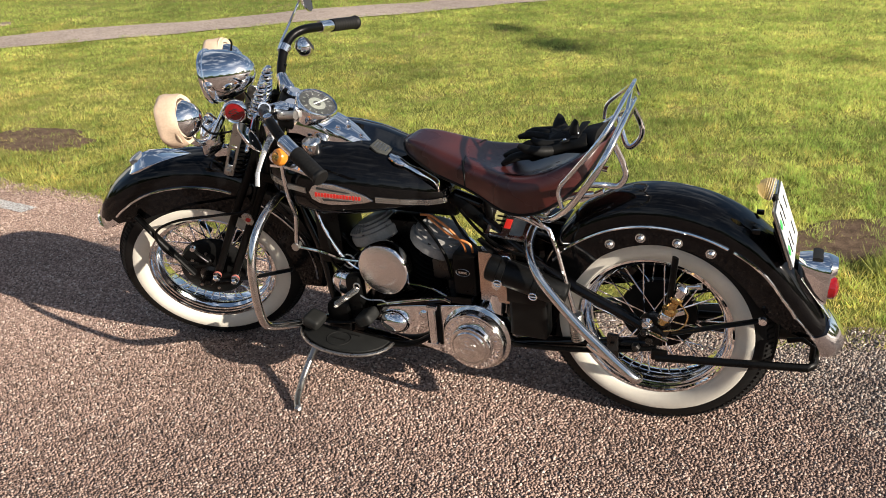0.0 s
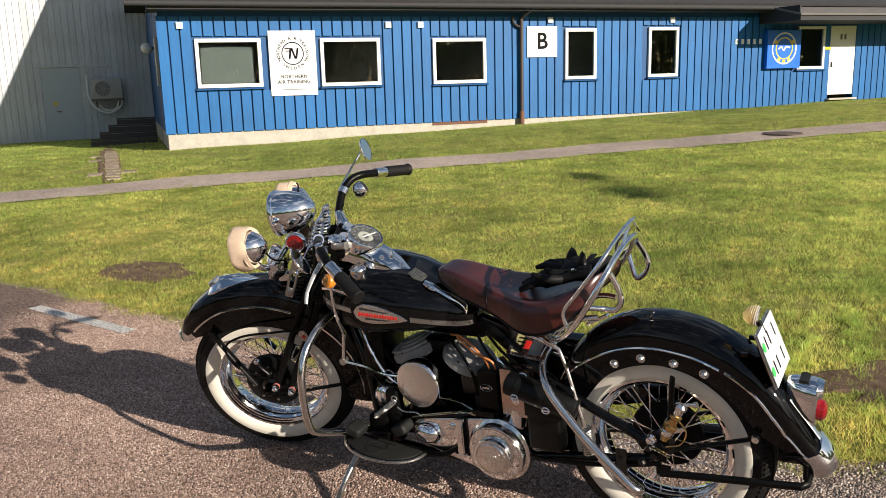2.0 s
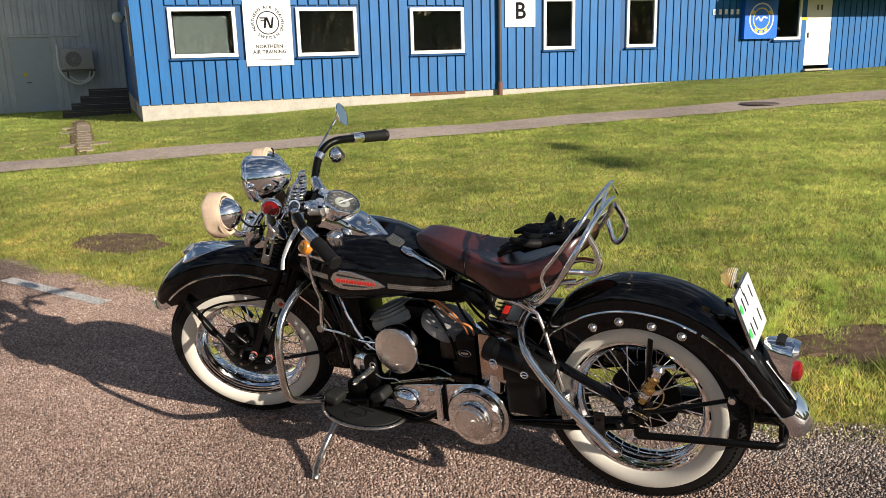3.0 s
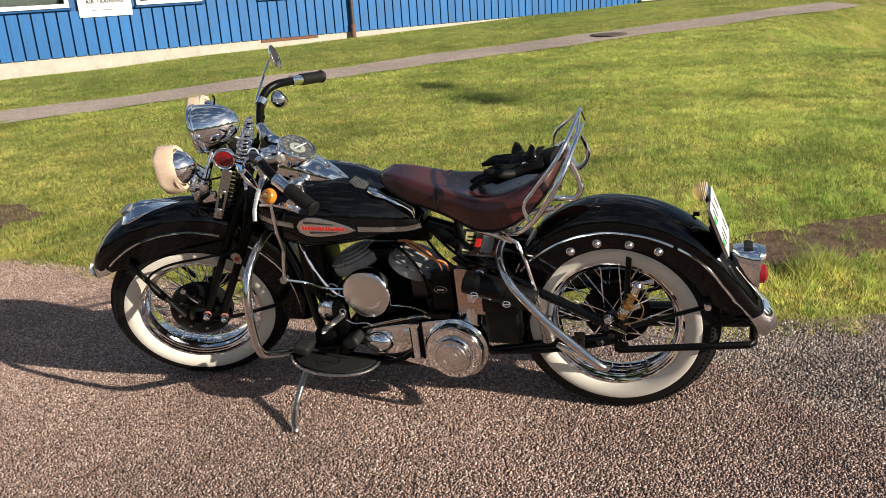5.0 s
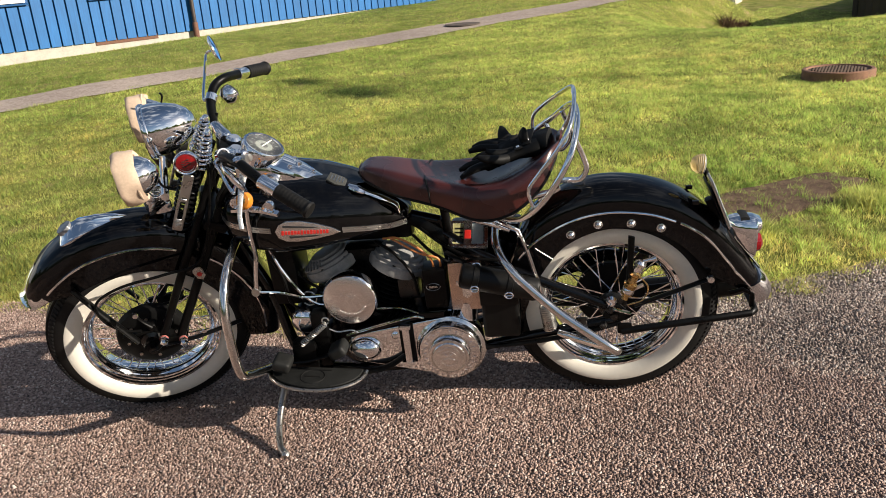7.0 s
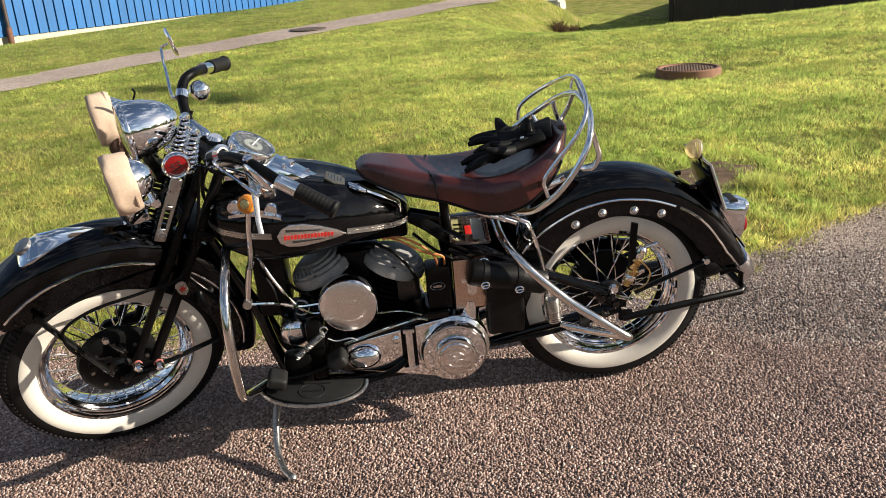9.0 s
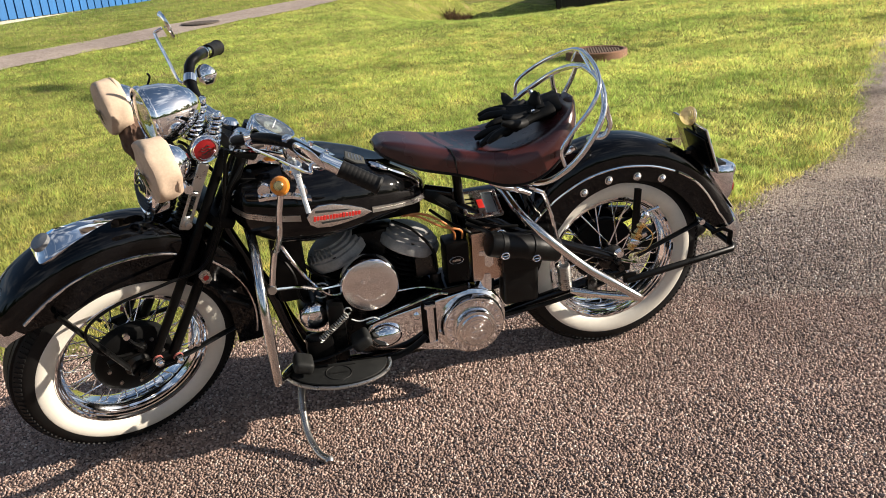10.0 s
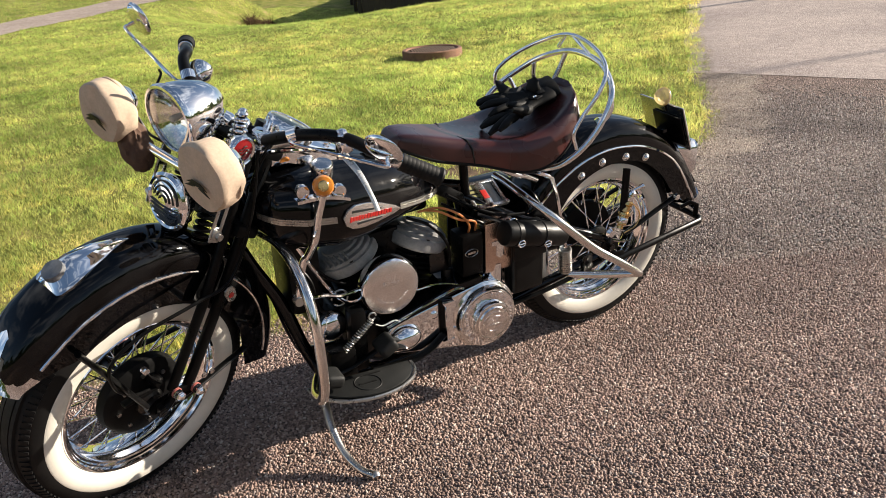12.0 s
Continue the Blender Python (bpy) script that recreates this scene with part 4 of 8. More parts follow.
for k in range(6):
    box(b, (0.4, 0.006, 0.005), (0, 0, 0), Matrix.Translation((-0.1, 0, 0.165)) @ Matrix.Rotation(radians(30 * k), 4, "Z"))
part("fan_guard", b, AC_BODY, ac)
b = bmesh.new()
box(b, (0.86, 0.05, 0.30), (0, -0.31, 0.0), bevel=0.005)
for k in (-0.3, 0.3):
    box(b, (0.04, 0.3, 0.04), (k, -0.40, -0.12), bevel=0.005)
part("bracket", b, ROOF_GREY, ac)
b = bmesh.new()
tube(b, [(0.38, -0.2, 0.0), (0.34, -0.48, 0.02), (0.0, -0.68, 0.03), (-0.34, -0.52, 0.0), (-0.50, -0.2, -0.1), (-0.50, 0.4, -0.16)], 0.028, 8)
tube(b, [(0.30, -0.3, 0.02), (0.2, -0.55, 0.04), (-0.05, -0.60, 0.05), (-0.25, -0.45, 0.02)], 0.02, 8)
part("pipe_loop", b, WHITE_PAINT, ac, "white insulated pipe loop")
# wooden steps in the corner
STEP_WOOD = painted_wood("weathered_dark_wood", (0.07, 0.06, 0.055))
st = tagged(holder("wooden_steps", wall_m(-0.85, -3.6, 0.10)), "dark weathered wooden steps beside the building", "steps")
for k in range(4):
    b = bmesh.new()
    box(b, (1.5 - 0.2 * k, 0.035, 0.32), (0.10 * k, 0.13 + 0.15 * k, -0.28 * k), bevel=0.006)
    part("tread", b, STEP_WOOD, st, smooth=False)
    b = bmesh.new()
    box(b, (1.5 - 0.2 * k, 0.115, 0.02), (0.10 * k, 0.05 + 0.15 * k, 0.145 - 0.28 * k), bevel=0.003)
    part("riser", b, STEP_WOOD, st, smooth=False)

# ---- loose things on the land ----
mh = tagged(holder("manhole", pose(5.5, 6.5, float(ground_z(5.5, 6.5)) - 0.012)), "rusty brown manhole ring with a ribbed iron lid in the lawn", "manhole")
b = bmesh.new()
lathe(b, [(0.29, -0.10), (0.33, -0.10), (0.33, 0.085), (0.32, 0.095), (0.29, 0.095), (0.28, 0.08), (0.29, -0.10)], 40)
part("ring", b, worn("stained_concrete", (0.23, 0.12, 0.075), 0.9, spread=0.35, scale=14, bump=0.6).m, mh, "rust-stained concrete ring")
b = bmesh.new()
lathe(b, [(0, 0.080), (0.285, 0.080), (0.285, 0.06)], 40)
for i in range(-6, 7):
    for k in range(-6, 7):
        if math.hypot(i, k) * 0.04 < 0.235:
            box(b, (0.022, 0.022, 0.012), (i * 0.04, k * 0.04, 0.086))
part("lid", b, worn("rusted_lid_iron", (0.12, 0.08, 0.055), 0.85, spread=0.35, scale=16, bump=0.4).m, mh, "rust-brown iron lid", smooth=False)
dc = tagged(holder("drain_cover", pose(4.60, 15.07, float(ground_z(4.60, 15.07)) + 0.004, 0, 0, 24)), "dark iron drain cover set in the footpath", "drain cover")
b = bmesh.new()
lathe(b, [(0, 0.0), (0.34, 0.0), (0.34, 0.010), (0.31, 0.012), (0.30, 0.008), (0, 0.008)], 36)
part("cover", b, worn("dusty_rusted_iron", (0.13, 0.105, 0.085), 0.8, spread=0.35, scale=16, bump=0.4).m, dc)
b = bmesh.new()
for k in range(-4, 5):
    box(b, (0.6 * math.sqrt(max(0.05, 1 - (k / 5) ** 2)), 0.03, 0.008), (0, k * 0.07, 0.018), bevel=0.002, segs=1)
part("rib", b, DARK_IRON, dc, smooth=False)
bl = tagged(holder("marker_stone", pose(14.4, 21.4, float(ground_z(14.4, 21.4)), 0, 0, -47)), "low grey concrete slab stone at the end of the lawn", "stone")
b = bmesh.new()
rings(b, [[(-0.87, -0.56, -0.12), (0.87, -0.56, -0.12), (0.87, 0.56, -0.12), (-0.87, 0.56, -0.12)], [(-0.84, -0.52, 0.24), (0.81, -0.53, 0.27), (0.83, 0.52, 0.25), (-0.81, 0.50, 0.23)]])
bmesh.ops.bevel(b, geom=list(b.edges), offset=0.05, segments=2, affect="EDGES")
part("stone", b, CONCRETE, bl)
# a low dark fence past the crest of the lawn
FENCE_WOOD = painted_wood("dark_brown_fence_wood", (0.045, 0.032, 0.024))
fe = tagged(holder("timber_fence", pose(13.3, 14.5, float(ground_z(13.3, 14.5)))), "low dark brown timber board fence past the lawn, with a tapering run added to shape its shadow", "fence")
fence_board = finish(box(bmesh.new(), (0.148, 0.024, 1.05), (0, 0, 0.475), bevel=0.002, segs=1), "board", FENCE_WOOD, False)
fence_post = finish(box(bmesh.new(), (0.10, 0.10, 1.0), (0, 0.07, 0.45), bevel=0.006, segs=1), "post", FENCE_WOOD, False)
fence_base = float(ground_z(13.3, 14.5))
# the second, tapering run is added to shape the shadow in the swale
for heading, count, fall in (((0.30, -0.95, 0), 48, 0.0), ((0.70, 0.714, 0), 44, 0.95)):
    heading = Vector(heading).normalized()
    turn = math.degrees(math.atan2(heading.y, heading.x))
    for k in range(count):
        q = heading * (0.075 + 0.150 * k)
        tall = Matrix.Diagonal((1, 1, 1 - fall * (k / count), 1))
        for name, me in (("board", fence_board), ("post", fence_post))[:2 if k % 12 == 0 else 1]:
            ob = new(name, me)
            ob.parent = fe
            ob.matrix_basis = pose(q.x, q.y, float(ground_z(13.3 + q.x, 14.5 + q.y)) - fence_base, 0, 0, turn) @ tall
# a worn stretch of road marking
ln = bmesh.new()
a, c = Vector((-3.34, 4.95)), Vector((-2.30, 4.32))
d = (c - a).normalized()
q = Vector((-d.y, d.x)) * 0.048
loops = []
for k in range(25):
    p = a.lerp(c, k / 24)
    wob = 0.012 * math.sin(k * 2.3)
    loops.append([(w.x, w.y, float(ground_z(w.x, w.y)) + 0.0045) for w in (p - q * (1 + wob), p + q * (1 - wob * 4))])
vs = [[ln.verts.new(p) for p in l] for l in loops]
for u, w in zip(vs, vs[1:]):
    ln.faces.new((u[0], w[0], w[1], u[1]))
tagged(part("road_marking", ln, WHITE_LINE), "worn white painted road line", kind="structure")


# ---- beyond the view, added to cast shadows and darken reflections: a street lamp, a pole and a belt of trees ----
BARK = worn("grey_brown_bark", (0.16, 0.12, 0.09), 0.9, spread=0.35, scale=9, bump=0.8).m
LEAVES = blade_material("tree_leaves", [(0.1, (0.03, 0.055, 0.012)), (0.5, (0.06, 0.10, 0.02)), (0.9, (0.12, 0.15, 0.035))])
# unseen lamp, added so its heads throw the soft patch on the lawn
sl_ = tagged(holder("unseen_street_lamp", pose(18.1, -2.18, float(ground_z(18.1, -2.18)), 0, 0, -67)), "unseen grey steel street lamp with two heads, added to cast a shadow on the lawn", "street lamp")
b = bmesh.new()
lathe(b, [(0, 0), (0.11, 0), (0.10, 0.9), (0.05, 0.95), (0.032, 7.6), (0, 7.6)], 16)
part("pole", b, LAMP_GREY, sl_)
b = bmesh.new()
rod(b, (-0.75, 0, 7.62), (0.75, 0, 7.62), 0.03, 10)
part("arm", b, LAMP_GREY, sl_)
for cx, big in ((-0.72, 0.8), (0.72, 1.05)):
    b = bmesh.new()
    rings(b, [[(cx + x * big, w * big * math.cos(a), 7.70 + h * math.sin(a)) for a in np.linspace(0, 2 * math.pi, 16, endpoint=False)] for x, w, h in ((-0.42, 0.05, 0.03), (-0.3, 0.20, 0.10), (0.1, 0.22, 0.12), (0.4, 0.18, 0.08), (0.5, 0.04, 0.03))])
    part("lamp_head", b, LAMP_GREY, sl_)
# unseen pole, added only for the thin shadow band over road and verge
fp = tagged(holder("flagpole", pose(20.8, -8.65, float(ground_z(20.8, -8.65)))), "unseen slender pale pole added to cast a shadow band across road and lawn", "flagpole")
b = bmesh.new()
lathe(b, [(0, 0), (0.09, 0), (0.08, 0.3), (0.045, 0.35), (0.036, 5.0), (0.022, 8.8), (0, 8.8)], 16)
part("pole", b, LAMP_GREY, fp)
b = bmesh.new()
lathe(b, [(0, 8.79), (0.05, 8.80), (0.06, 8.83), (0.04, 8.88), (0, 8.89)], 16)
part("finial", b, LAMP_GREY, fp)


def tree(x, y, height, spread, seed):
    rnd = random.Random(seed)
    ob = tagged(holder("tree", pose(x, y, float(ground_z(x, y)) - 0.05, 0, 0, rnd.uniform(0, 360))), "unseen broad-leaved tree with a full green crown, added for shade and dark reflections", "tree", "trees round the place")
    b = bmesh.new()
    tips = []
    tube(b, [(0, 0, 0), (0.1, 0.05, height * 0.25), (0.0, 0.1, height * 0.5), (0.1, 0.0, height * 0.85)], [0.28, 0.22, 0.16, 0.05], 10, 4)
    for k in range(16):
        a, h = rnd.uniform(0, 6.28), rnd.uniform(0.28, 0.8) * height
        r = spread * rnd.uniform(0.5, 1.0) * (1.1 - 0.6 * h / height)
        tip = (r * math.cos(a), r * math.sin(a), h + rnd.uniform(0.3, 1.4))
        tips.append(tip)
        tube(b, [(0.05, 0.05, h * 0.9), (tip[0] * 0.5, tip[1] * 0.5, h + 0.25), tip], [0.10, 0.06, 0.02], 7, 3)
    part("trunk", b, BARK, ob)
    rng = np.random.default_rng(seed)
    cen = np.array(tips + [(0, 0, height * 0.9), (0.6, 0.3, height * 0.8), (-0.6, 0.2, height * 0.75)])
    pick = cen[rng.integers(0, len(cen), 7000)]
    p = pick + rng.normal(0, 1, (7000, 3)) * np.array([0.55, 0.55, 0.42]) * spread / 2.6
    d1, d2 = rng.normal(0, 1, (7000, 3)), rng.normal(0, 1, (7000, 3))
    size = rng.uniform(0.10, 0.2, (7000, 1))
    d1 *= size / np.linalg.norm(d1, axis=1, keepdims=True)
    d2 *= size / np.linalg.norm(d2, axis=1, keepdims=True)
    co = np.stack([p - d1, p + d2, p + d1], 1).reshape(-1, 3)
    me = bpy.data.meshes.new("crown")
    me.from_pydata(co.tolist(), [], np.arange(21000).reshape(-1, 3).tolist())
    me.materials.append(LEAVES)
    cr = new("crown", me)
    cr.parent = ob
    return ob


# unseen trees, added to shade the far road and darken what chrome reflects
TREES = [(31, -13.5, 9.5, 2.8), (36, -17, 9, 3.2), (38, -24, 11, 3.5), (27, -33, 9, 3.2), (-28, -22, 10, 3.3), (-33, -9, 9, 3.2), (-36, 5, 10, 3.4), (44, -4, 10, 3.4)]
for k, (x, y, h, r) in enumerate(TREES):
    tree(x, y, h, r, 42 + k)


def far_woods():
    """A dense, unseen belt of wood round the open side, added to darken panes and chrome."""
    rng = np.random.default_rng(77)
    n = 60000
    a = rng.uniform(radians(75), radians(300), n)
    d = rng.uniform(62, 78, n)
    top = 9.5 + 2.6 * np.sin(a * 23) + 1.4 * np.sin(a * 61 + 1)
    z = rng.random(n) ** 0.8 * top
    p = np.stack([np.sin(a) * d, np.cos(a) * d, z - 0.5], 1)
    d1, d2 = rng.normal(0, 1, (n, 3)), rng.normal(0, 1, (n, 3))
    size = rng.uniform(0.35, 0.8, (n, 1))
    d1 *= size / np.linalg.norm(d1, axis=1, keepdims=True)
    d2 *= size / np.linalg.norm(d2, axis=1, keepdims=True)
    me = bpy.data.meshes.new("woods")
    me.from_pydata(np.stack([p - d1, p + d2, p + d1], 1).reshape(-1, 3).tolist(), [], np.arange(3 * n).reshape(-1, 3).tolist())
    me.materials.append(LEAVES)
    tagged(new("woods", me), "unseen belt of dark green woods added to darken reflections", "woods", kind="stuff")


far_woods()

# ---- the motorcycle ----
# Its own frame: x forward from the rear axle, y to its left, z up along its lean; the fork is turned to the left.
BIKE = pose(0.6366, 2.1414, 0.018, -6.66, 1.29, 155.82)
RAKE, TURNED = radians(29), radians(25)
PIVOT = Vector((1.42, 0, 0.277))
STEM = Vector((-math.sin(RAKE), 0, math.cos(RAKE)))
STEER = Matrix.Translation(PIVOT) @ Matrix.Rotation(TURNED, 4, STEM) @ Matrix.Translation(-PIVOT)
REAR_HUB, FRONT_HUB = Vector((0, 0, 0.325)), Vector((1.54, 0, 0.343))
bike = tagged(holder("motorcycle", BIKE), "vintage black and chrome motorcycle with white-wall tyres leaning on its stand", "motorcycle")


def chrome_material(name, color=(0.93, 0.93, 0.94), rough=0.035, dirt=0.09, bump=0.0):
    m = Mat(name, color, rough, 1.0)
    smear, fine = m.noise(22, 4, 0.6, obj=True), m.noise(300, 3, 0.6, obj=True)
    m.rough(m.ramp(m.math("ADD", m.math("MULTIPLY", smear, 0.7), m.math("MULTIPLY", fine, 0.3)), [(0.35, rough * 0.6), (0.75, rough + dirt)]))
    if bump:
        m.bump(fine, bump, 0.0015)
    return m.m


CHROME = chrome_material("chrome")
SATIN_CHROME = chrome_material("satin_chrome", (0.90, 0.90, 0.89), 0.26, 0.12)
SOFT_CHROME = chrome_material("hazy_chrome", (0.84, 0.82, 0.80), 0.13, 0.10)
WORN_CHROME = chrome_material("worn_chrome", (0.74, 0.72, 0.70), 0.10, 0.16)


def stamped_chrome(name="stamped_chrome", color=(0.90, 0.88, 0.86)):
    """Bright metal hammered with a small worm-like relief."""
    m = Mat(name, color, 0.20, 1.0)
    m.bump(m.ramp(m.noise(260, 2, 0.5, obj=True), [(0.40, 0.0), (0.60, 1.0)]), 0.30, 0.0010)
    return m.m


STAMPED = stamped_chrome()
# brown of the reflected asphalt put into the metal's colour
STAMPED_ROAD_TINT = stamped_chrome("stamped_road_tinted_metal", (0.66, 0.50, 0.41))
STEEL = chrome_material("dull_steel", (0.52, 0.51, 0.49), 0.32, 0.2)
DARK_STEEL = chrome_material("oily_dark_steel", (0.06, 0.058, 0.056), 0.30, 0.2)
BRASS = chrome_material("brass", (0.72, 0.48, 0.20), 0.22, 0.2)
PLATE_BACK = chrome_material("bare_plate_back", (0.50, 0.50, 0.49), 0.16, 0.2)
BRIGHT = worn("bright_zinc_plate", (0.66, 0.66, 0.64), 0.28, 0.55, spread=0.08, scale=30).m
HEAD_ALU = worn("sooty_cast_alloy", (0.25, 0.247, 0.238), 0.55, spread=0.25, scale=26, bump=0.25, spec=0.3).m


def black_paint():
    m = Mat("black_enamel", (0.004, 0.004, 0.0045), 0.06, 0.0, 0.0)
    dust = m.noise(45, 4, 0.65, obj=True)
    m.color(m.ramp(dust, [(0.45, (0.002, 0.002, 0.0025)), (0.85, (0.005, 0.0048, 0.0046))]))
    m.rough(m.ramp(dust, [(0.4, 0.03), (0.8, 0.10)]))
    m.b.inputs["Specular IOR Level"].default_value = 0.34
    return m.m


BLACK = black_paint()
SATIN = worn("black_satin_paint", (0.003, 0.003, 0.003), 0.34, spread=0.3, scale=25, spec=0.15).m
DRUM_BLACK = worn("sooty_drum_black", (0.004, 0.004, 0.004), 0.55, spread=0.4, scale=30, bump=0.2, spec=0.12).m
RUBBER = worn("tyre_rubber", (0.006, 0.0058, 0.0056), 0.6, spread=0.35, scale=18, bump=0.2, spec=0.25).m
GREY_RUBBER = worn("grey_pedal_rubber", (0.012, 0.0125, 0.012), 0.6, spread=0.3, scale=30, bump=0.3, spec=0.25).m
WHITEWALL = worn("white_wall_rubber", (0.70, 0.665, 0.58), 0.55, spread=0.06, scale=14).m
GLOVE_LEATHER = worn("soft_matte_black_leather", (0.006, 0.006, 0.0058), 0.62, spread=0.4, scale=40, bump=0.7, spec=0.2).m
BLACK_LEATHER = worn("black_leather", (0.004, 0.004, 0.0038), 0.40, spread=0.4, scale=40, bump=0.5, spec=0.25).m
CANVAS = worn("beige_canvas", (0.58, 0.44, 0.32), 0.9, spread=0.16, scale=30, bump=0.6).m
BROWN_CLOTH = worn("brown_cloth", (0.10, 0.055, 0.035), 0.85, spread=0.35, scale=30, bump=0.6).m
RED = worn("red_enamel", (0.45, 0.02, 0.015), 0.35, spread=0.15, scale=20).m
PINK_RING = worn("faded_red_ring", (0.38, 0.12, 0.10), 0.5, spread=0.2, scale=30).m
RED_LENS = worn("red_lamp_lens", (0.20, 0.004, 0.006), 0.12, coat=0.8, spread=0.2, scale=30).m
AMBER = worn("amber_lamp_lens", (0.60, 0.21, 0.02), 0.2, coat=0.6, spread=0.15, scale=30).m


def lens_material():
    """Amber plastic that the sun shines through."""
    m = Mat("pale_amber_lens", (0.80, 0.68, 0.46), 0.3)
    tl_ = m.node("ShaderNodeBsdfTranslucent", Color=(1.0, 0.86, 0.42, 1))
    cl = m.node("ShaderNodeBsdfTransparent", Color=(1.0, 0.82, 0.40, 1))
    tr = m.node("ShaderNodeMixShader", Fac=0.6)
    m.link(tl_.outputs[0], tr.inputs[1])
    m.link(cl.outputs[0], tr.inputs[2])
    mx = m.node("ShaderNodeMixShader", Fac=0.5)
    m.link(m.b.outputs[0], mx.inputs[1])
    m.link(tr.outputs[0], mx.inputs[2])
    m.link(mx.outputs[0], m.t.nodes["Material Output"].inputs["Surface"])
    return m.m


PALE_AMBER = lens_material()
COPPER = worn("copper_coloured_cable", (0.55, 0.20, 0.06), 0.4, spread=0.2, scale=30).m
DIAL = worn("black_dial", (0.02, 0.02, 0.02), 0.4, spread=0.2).m
DIAL_GREY = worn("grey_green_dial_centre", (0.15, 0.165, 0.15), 0.45, spread=0.15).m
DIAL_PALE = worn("pale_dial_face", (0.55, 0.56, 0.55), 0.4, spread=0.1).m
GREEN_STICKER = worn("green_sticker", (0.05, 0.45, 0.10), 0.5, spread=0.1).m
OLIVE = worn("olive_battery_label", (0.34, 0.32, 0.15), 0.25, spread=0.2, scale=40, coat=0.6).m
PLAQUE = worn("weathered_plaque_metal", (0.055, 0.056, 0.050), 0.55, 0.1, spread=0.3, scale=60, bump=0.5).m
CELL_GLASS = worn("grey_battery_window", (0.30, 0.33, 0.34), 0.15, spread=0.15, scale=30, coat=0.8).m
SMOKE = worn("smoky_lens", (0.16, 0.165, 0.17), 0.18, spread=0.2, scale=30, coat=0.5).m
LAMP_GLASS = glass_material("lamp_glass", (0.95, 0.95, 0.92), 0.03)
MIRROR = Mat("mirror_silver", (0.86, 0.88, 0.9), 0.01, 1.0).m


def saddle_leather():
    m = Mat("red_brown_leather", rough=0.3, spec=0.5, coat=0.35)
    m.set("Coat Roughness", 0.28)
    wear, pores, wide = m.noise(7, 3, 0.5, obj=True), m.noise(260, 3, 0.6, obj=True), m.noise(3, 2, 0.4, obj=True)
    c = m.ramp(wear, [(0.25, (0.028, 0.008, 0.007)), (0.5, (0.075, 0.014, 0.010)), (0.8, (0.14, 0.028, 0.018))])
    c = m.mix(m.ramp(wide, [(0.42, 0.0), (0.68, 0.75)]), c, (0.018, 0.008, 0.010))
    m.color(c)
    m.rough(m.ramp(wear, [(0.3, 0.22), (0.8, 0.36)]))
    m.bump(pores, 0.12, 0.001)
    return m.m


SADDLE = saddle_leather()


def bit(name, bm, mat, parent=None, label="", steer=False, smooth=True):
    """A part of the motorcycle, turned with the fork where it belongs to it."""
    if steer:
        bmesh.ops.transform(bm, matrix=STEER, verts=bm.verts)
    return part(name, bm, mat, parent or bike, label, smooth)


def stem(z, ahead, y=0.0):
    """A point beside the steering stem at a height: ahead metres square to it."""
    x = PIVOT.x - (z - PIVOT.z) * math.tan(RAKE)
    return Vector((x + ahead / math.cos(RAKE), y, z))


ACROSS = Matrix.Rotation(radians(-90), 4, "X")      # z of a lathe to the left side


# -- wheels
def wheel(side, hub, steer, label):
    W_ = (STEER if steer else I4) @ Matrix.Translation(hub) @ ACROSS
    b = bmesh.new()
    half = [(0.219, 0.044), (0.228, 0.058), (0.25, 0.0645), (0.275, 0.065), (0.293, 0.061), (0.306, 0.053), (0.314, 0.045), (0.317, 0.036), (0.3175, 0.0345), (0.3185, 0.030),
            (0.3255, 0.029), (0.3265, 0.0175), (0.321, 0.0165), (0.321, 0.0145), (0.327, 0.0135)]
    lathe(b, half + [(r, -h) for r, h in reversed(half)], 96, W_)
    tyre = part(side + "_tyre", b, RUBBER, bike, label)
    b = bmesh.new()
    for s in (1, -1):
        for k in range(120):
            a = 2 * math.pi * k / 120
            mm = W_ @ Matrix.Rotation(a, 4, "Z") @ Matrix.Translation((0.309, 0, s * 0.049)) @ Matrix.Rotation(s * radians(50), 4, "Y")
            box(b, (0.022, 0.0075, 0.006), (0, 0, 0), mm)
    tagged(part("tread", b, RUBBER, tyre, smooth=False), kind="stuff")
    for s in (1, -1):
        b = bmesh.new()
        lathe(b, [(0.2205, s * 0.050), (0.2215, s * 0.0535), (0.229, s * 0.0605), (0.25, s * 0.0665), (0.268, s * 0.067), (0.2715, s * 0.0655)], 96, W_)
        part("white_wall", b, WHITEWALL, tyre, "cream-white side wall band")
    b = bmesh.new()
    prof = [(0.219, 0.044), (0.2225, 0.052), (0.219, 0.056), (0.213, 0.055), (0.210, 0.048), (0.2065, 0.0465), (0.2045, 0.041), (0.200, 0.039), (0.196, 0.031), (0.190, 0.026), (0.1855, 0.012)]
    lathe(b, prof + [(r, -h) for r, h in reversed(prof)] + [(0.219, -0.044), (0.219, 0.044)], 80, W_)
    rim = part("rim", b, CHROME, tyre, "polished chrome rim")
    b = bmesh.new()
    rod(b, (0.0, 0, 0), (0, 0, 1), 0.0024, 6)
    sp = finish(b, "spoke", CHROME)
    for k in range(40):
        s = 1 if k % 2 else -1
        lean = 1 if (k // 2) % 2 else -1
        a0 = 2 * math.pi * (k + 0.5) / 40
        a1 = a0 + lean * 0.62
        p = Vector((0.187 * math.cos(a0), 0.187 * math.sin(a0), 0.006 * s))
        q = Vector((0.040 * math.cos(a1), 0.040 * math.sin(a1), 0.038 * s))
        ob = new("spoke", sp)
        ob.parent = tyre
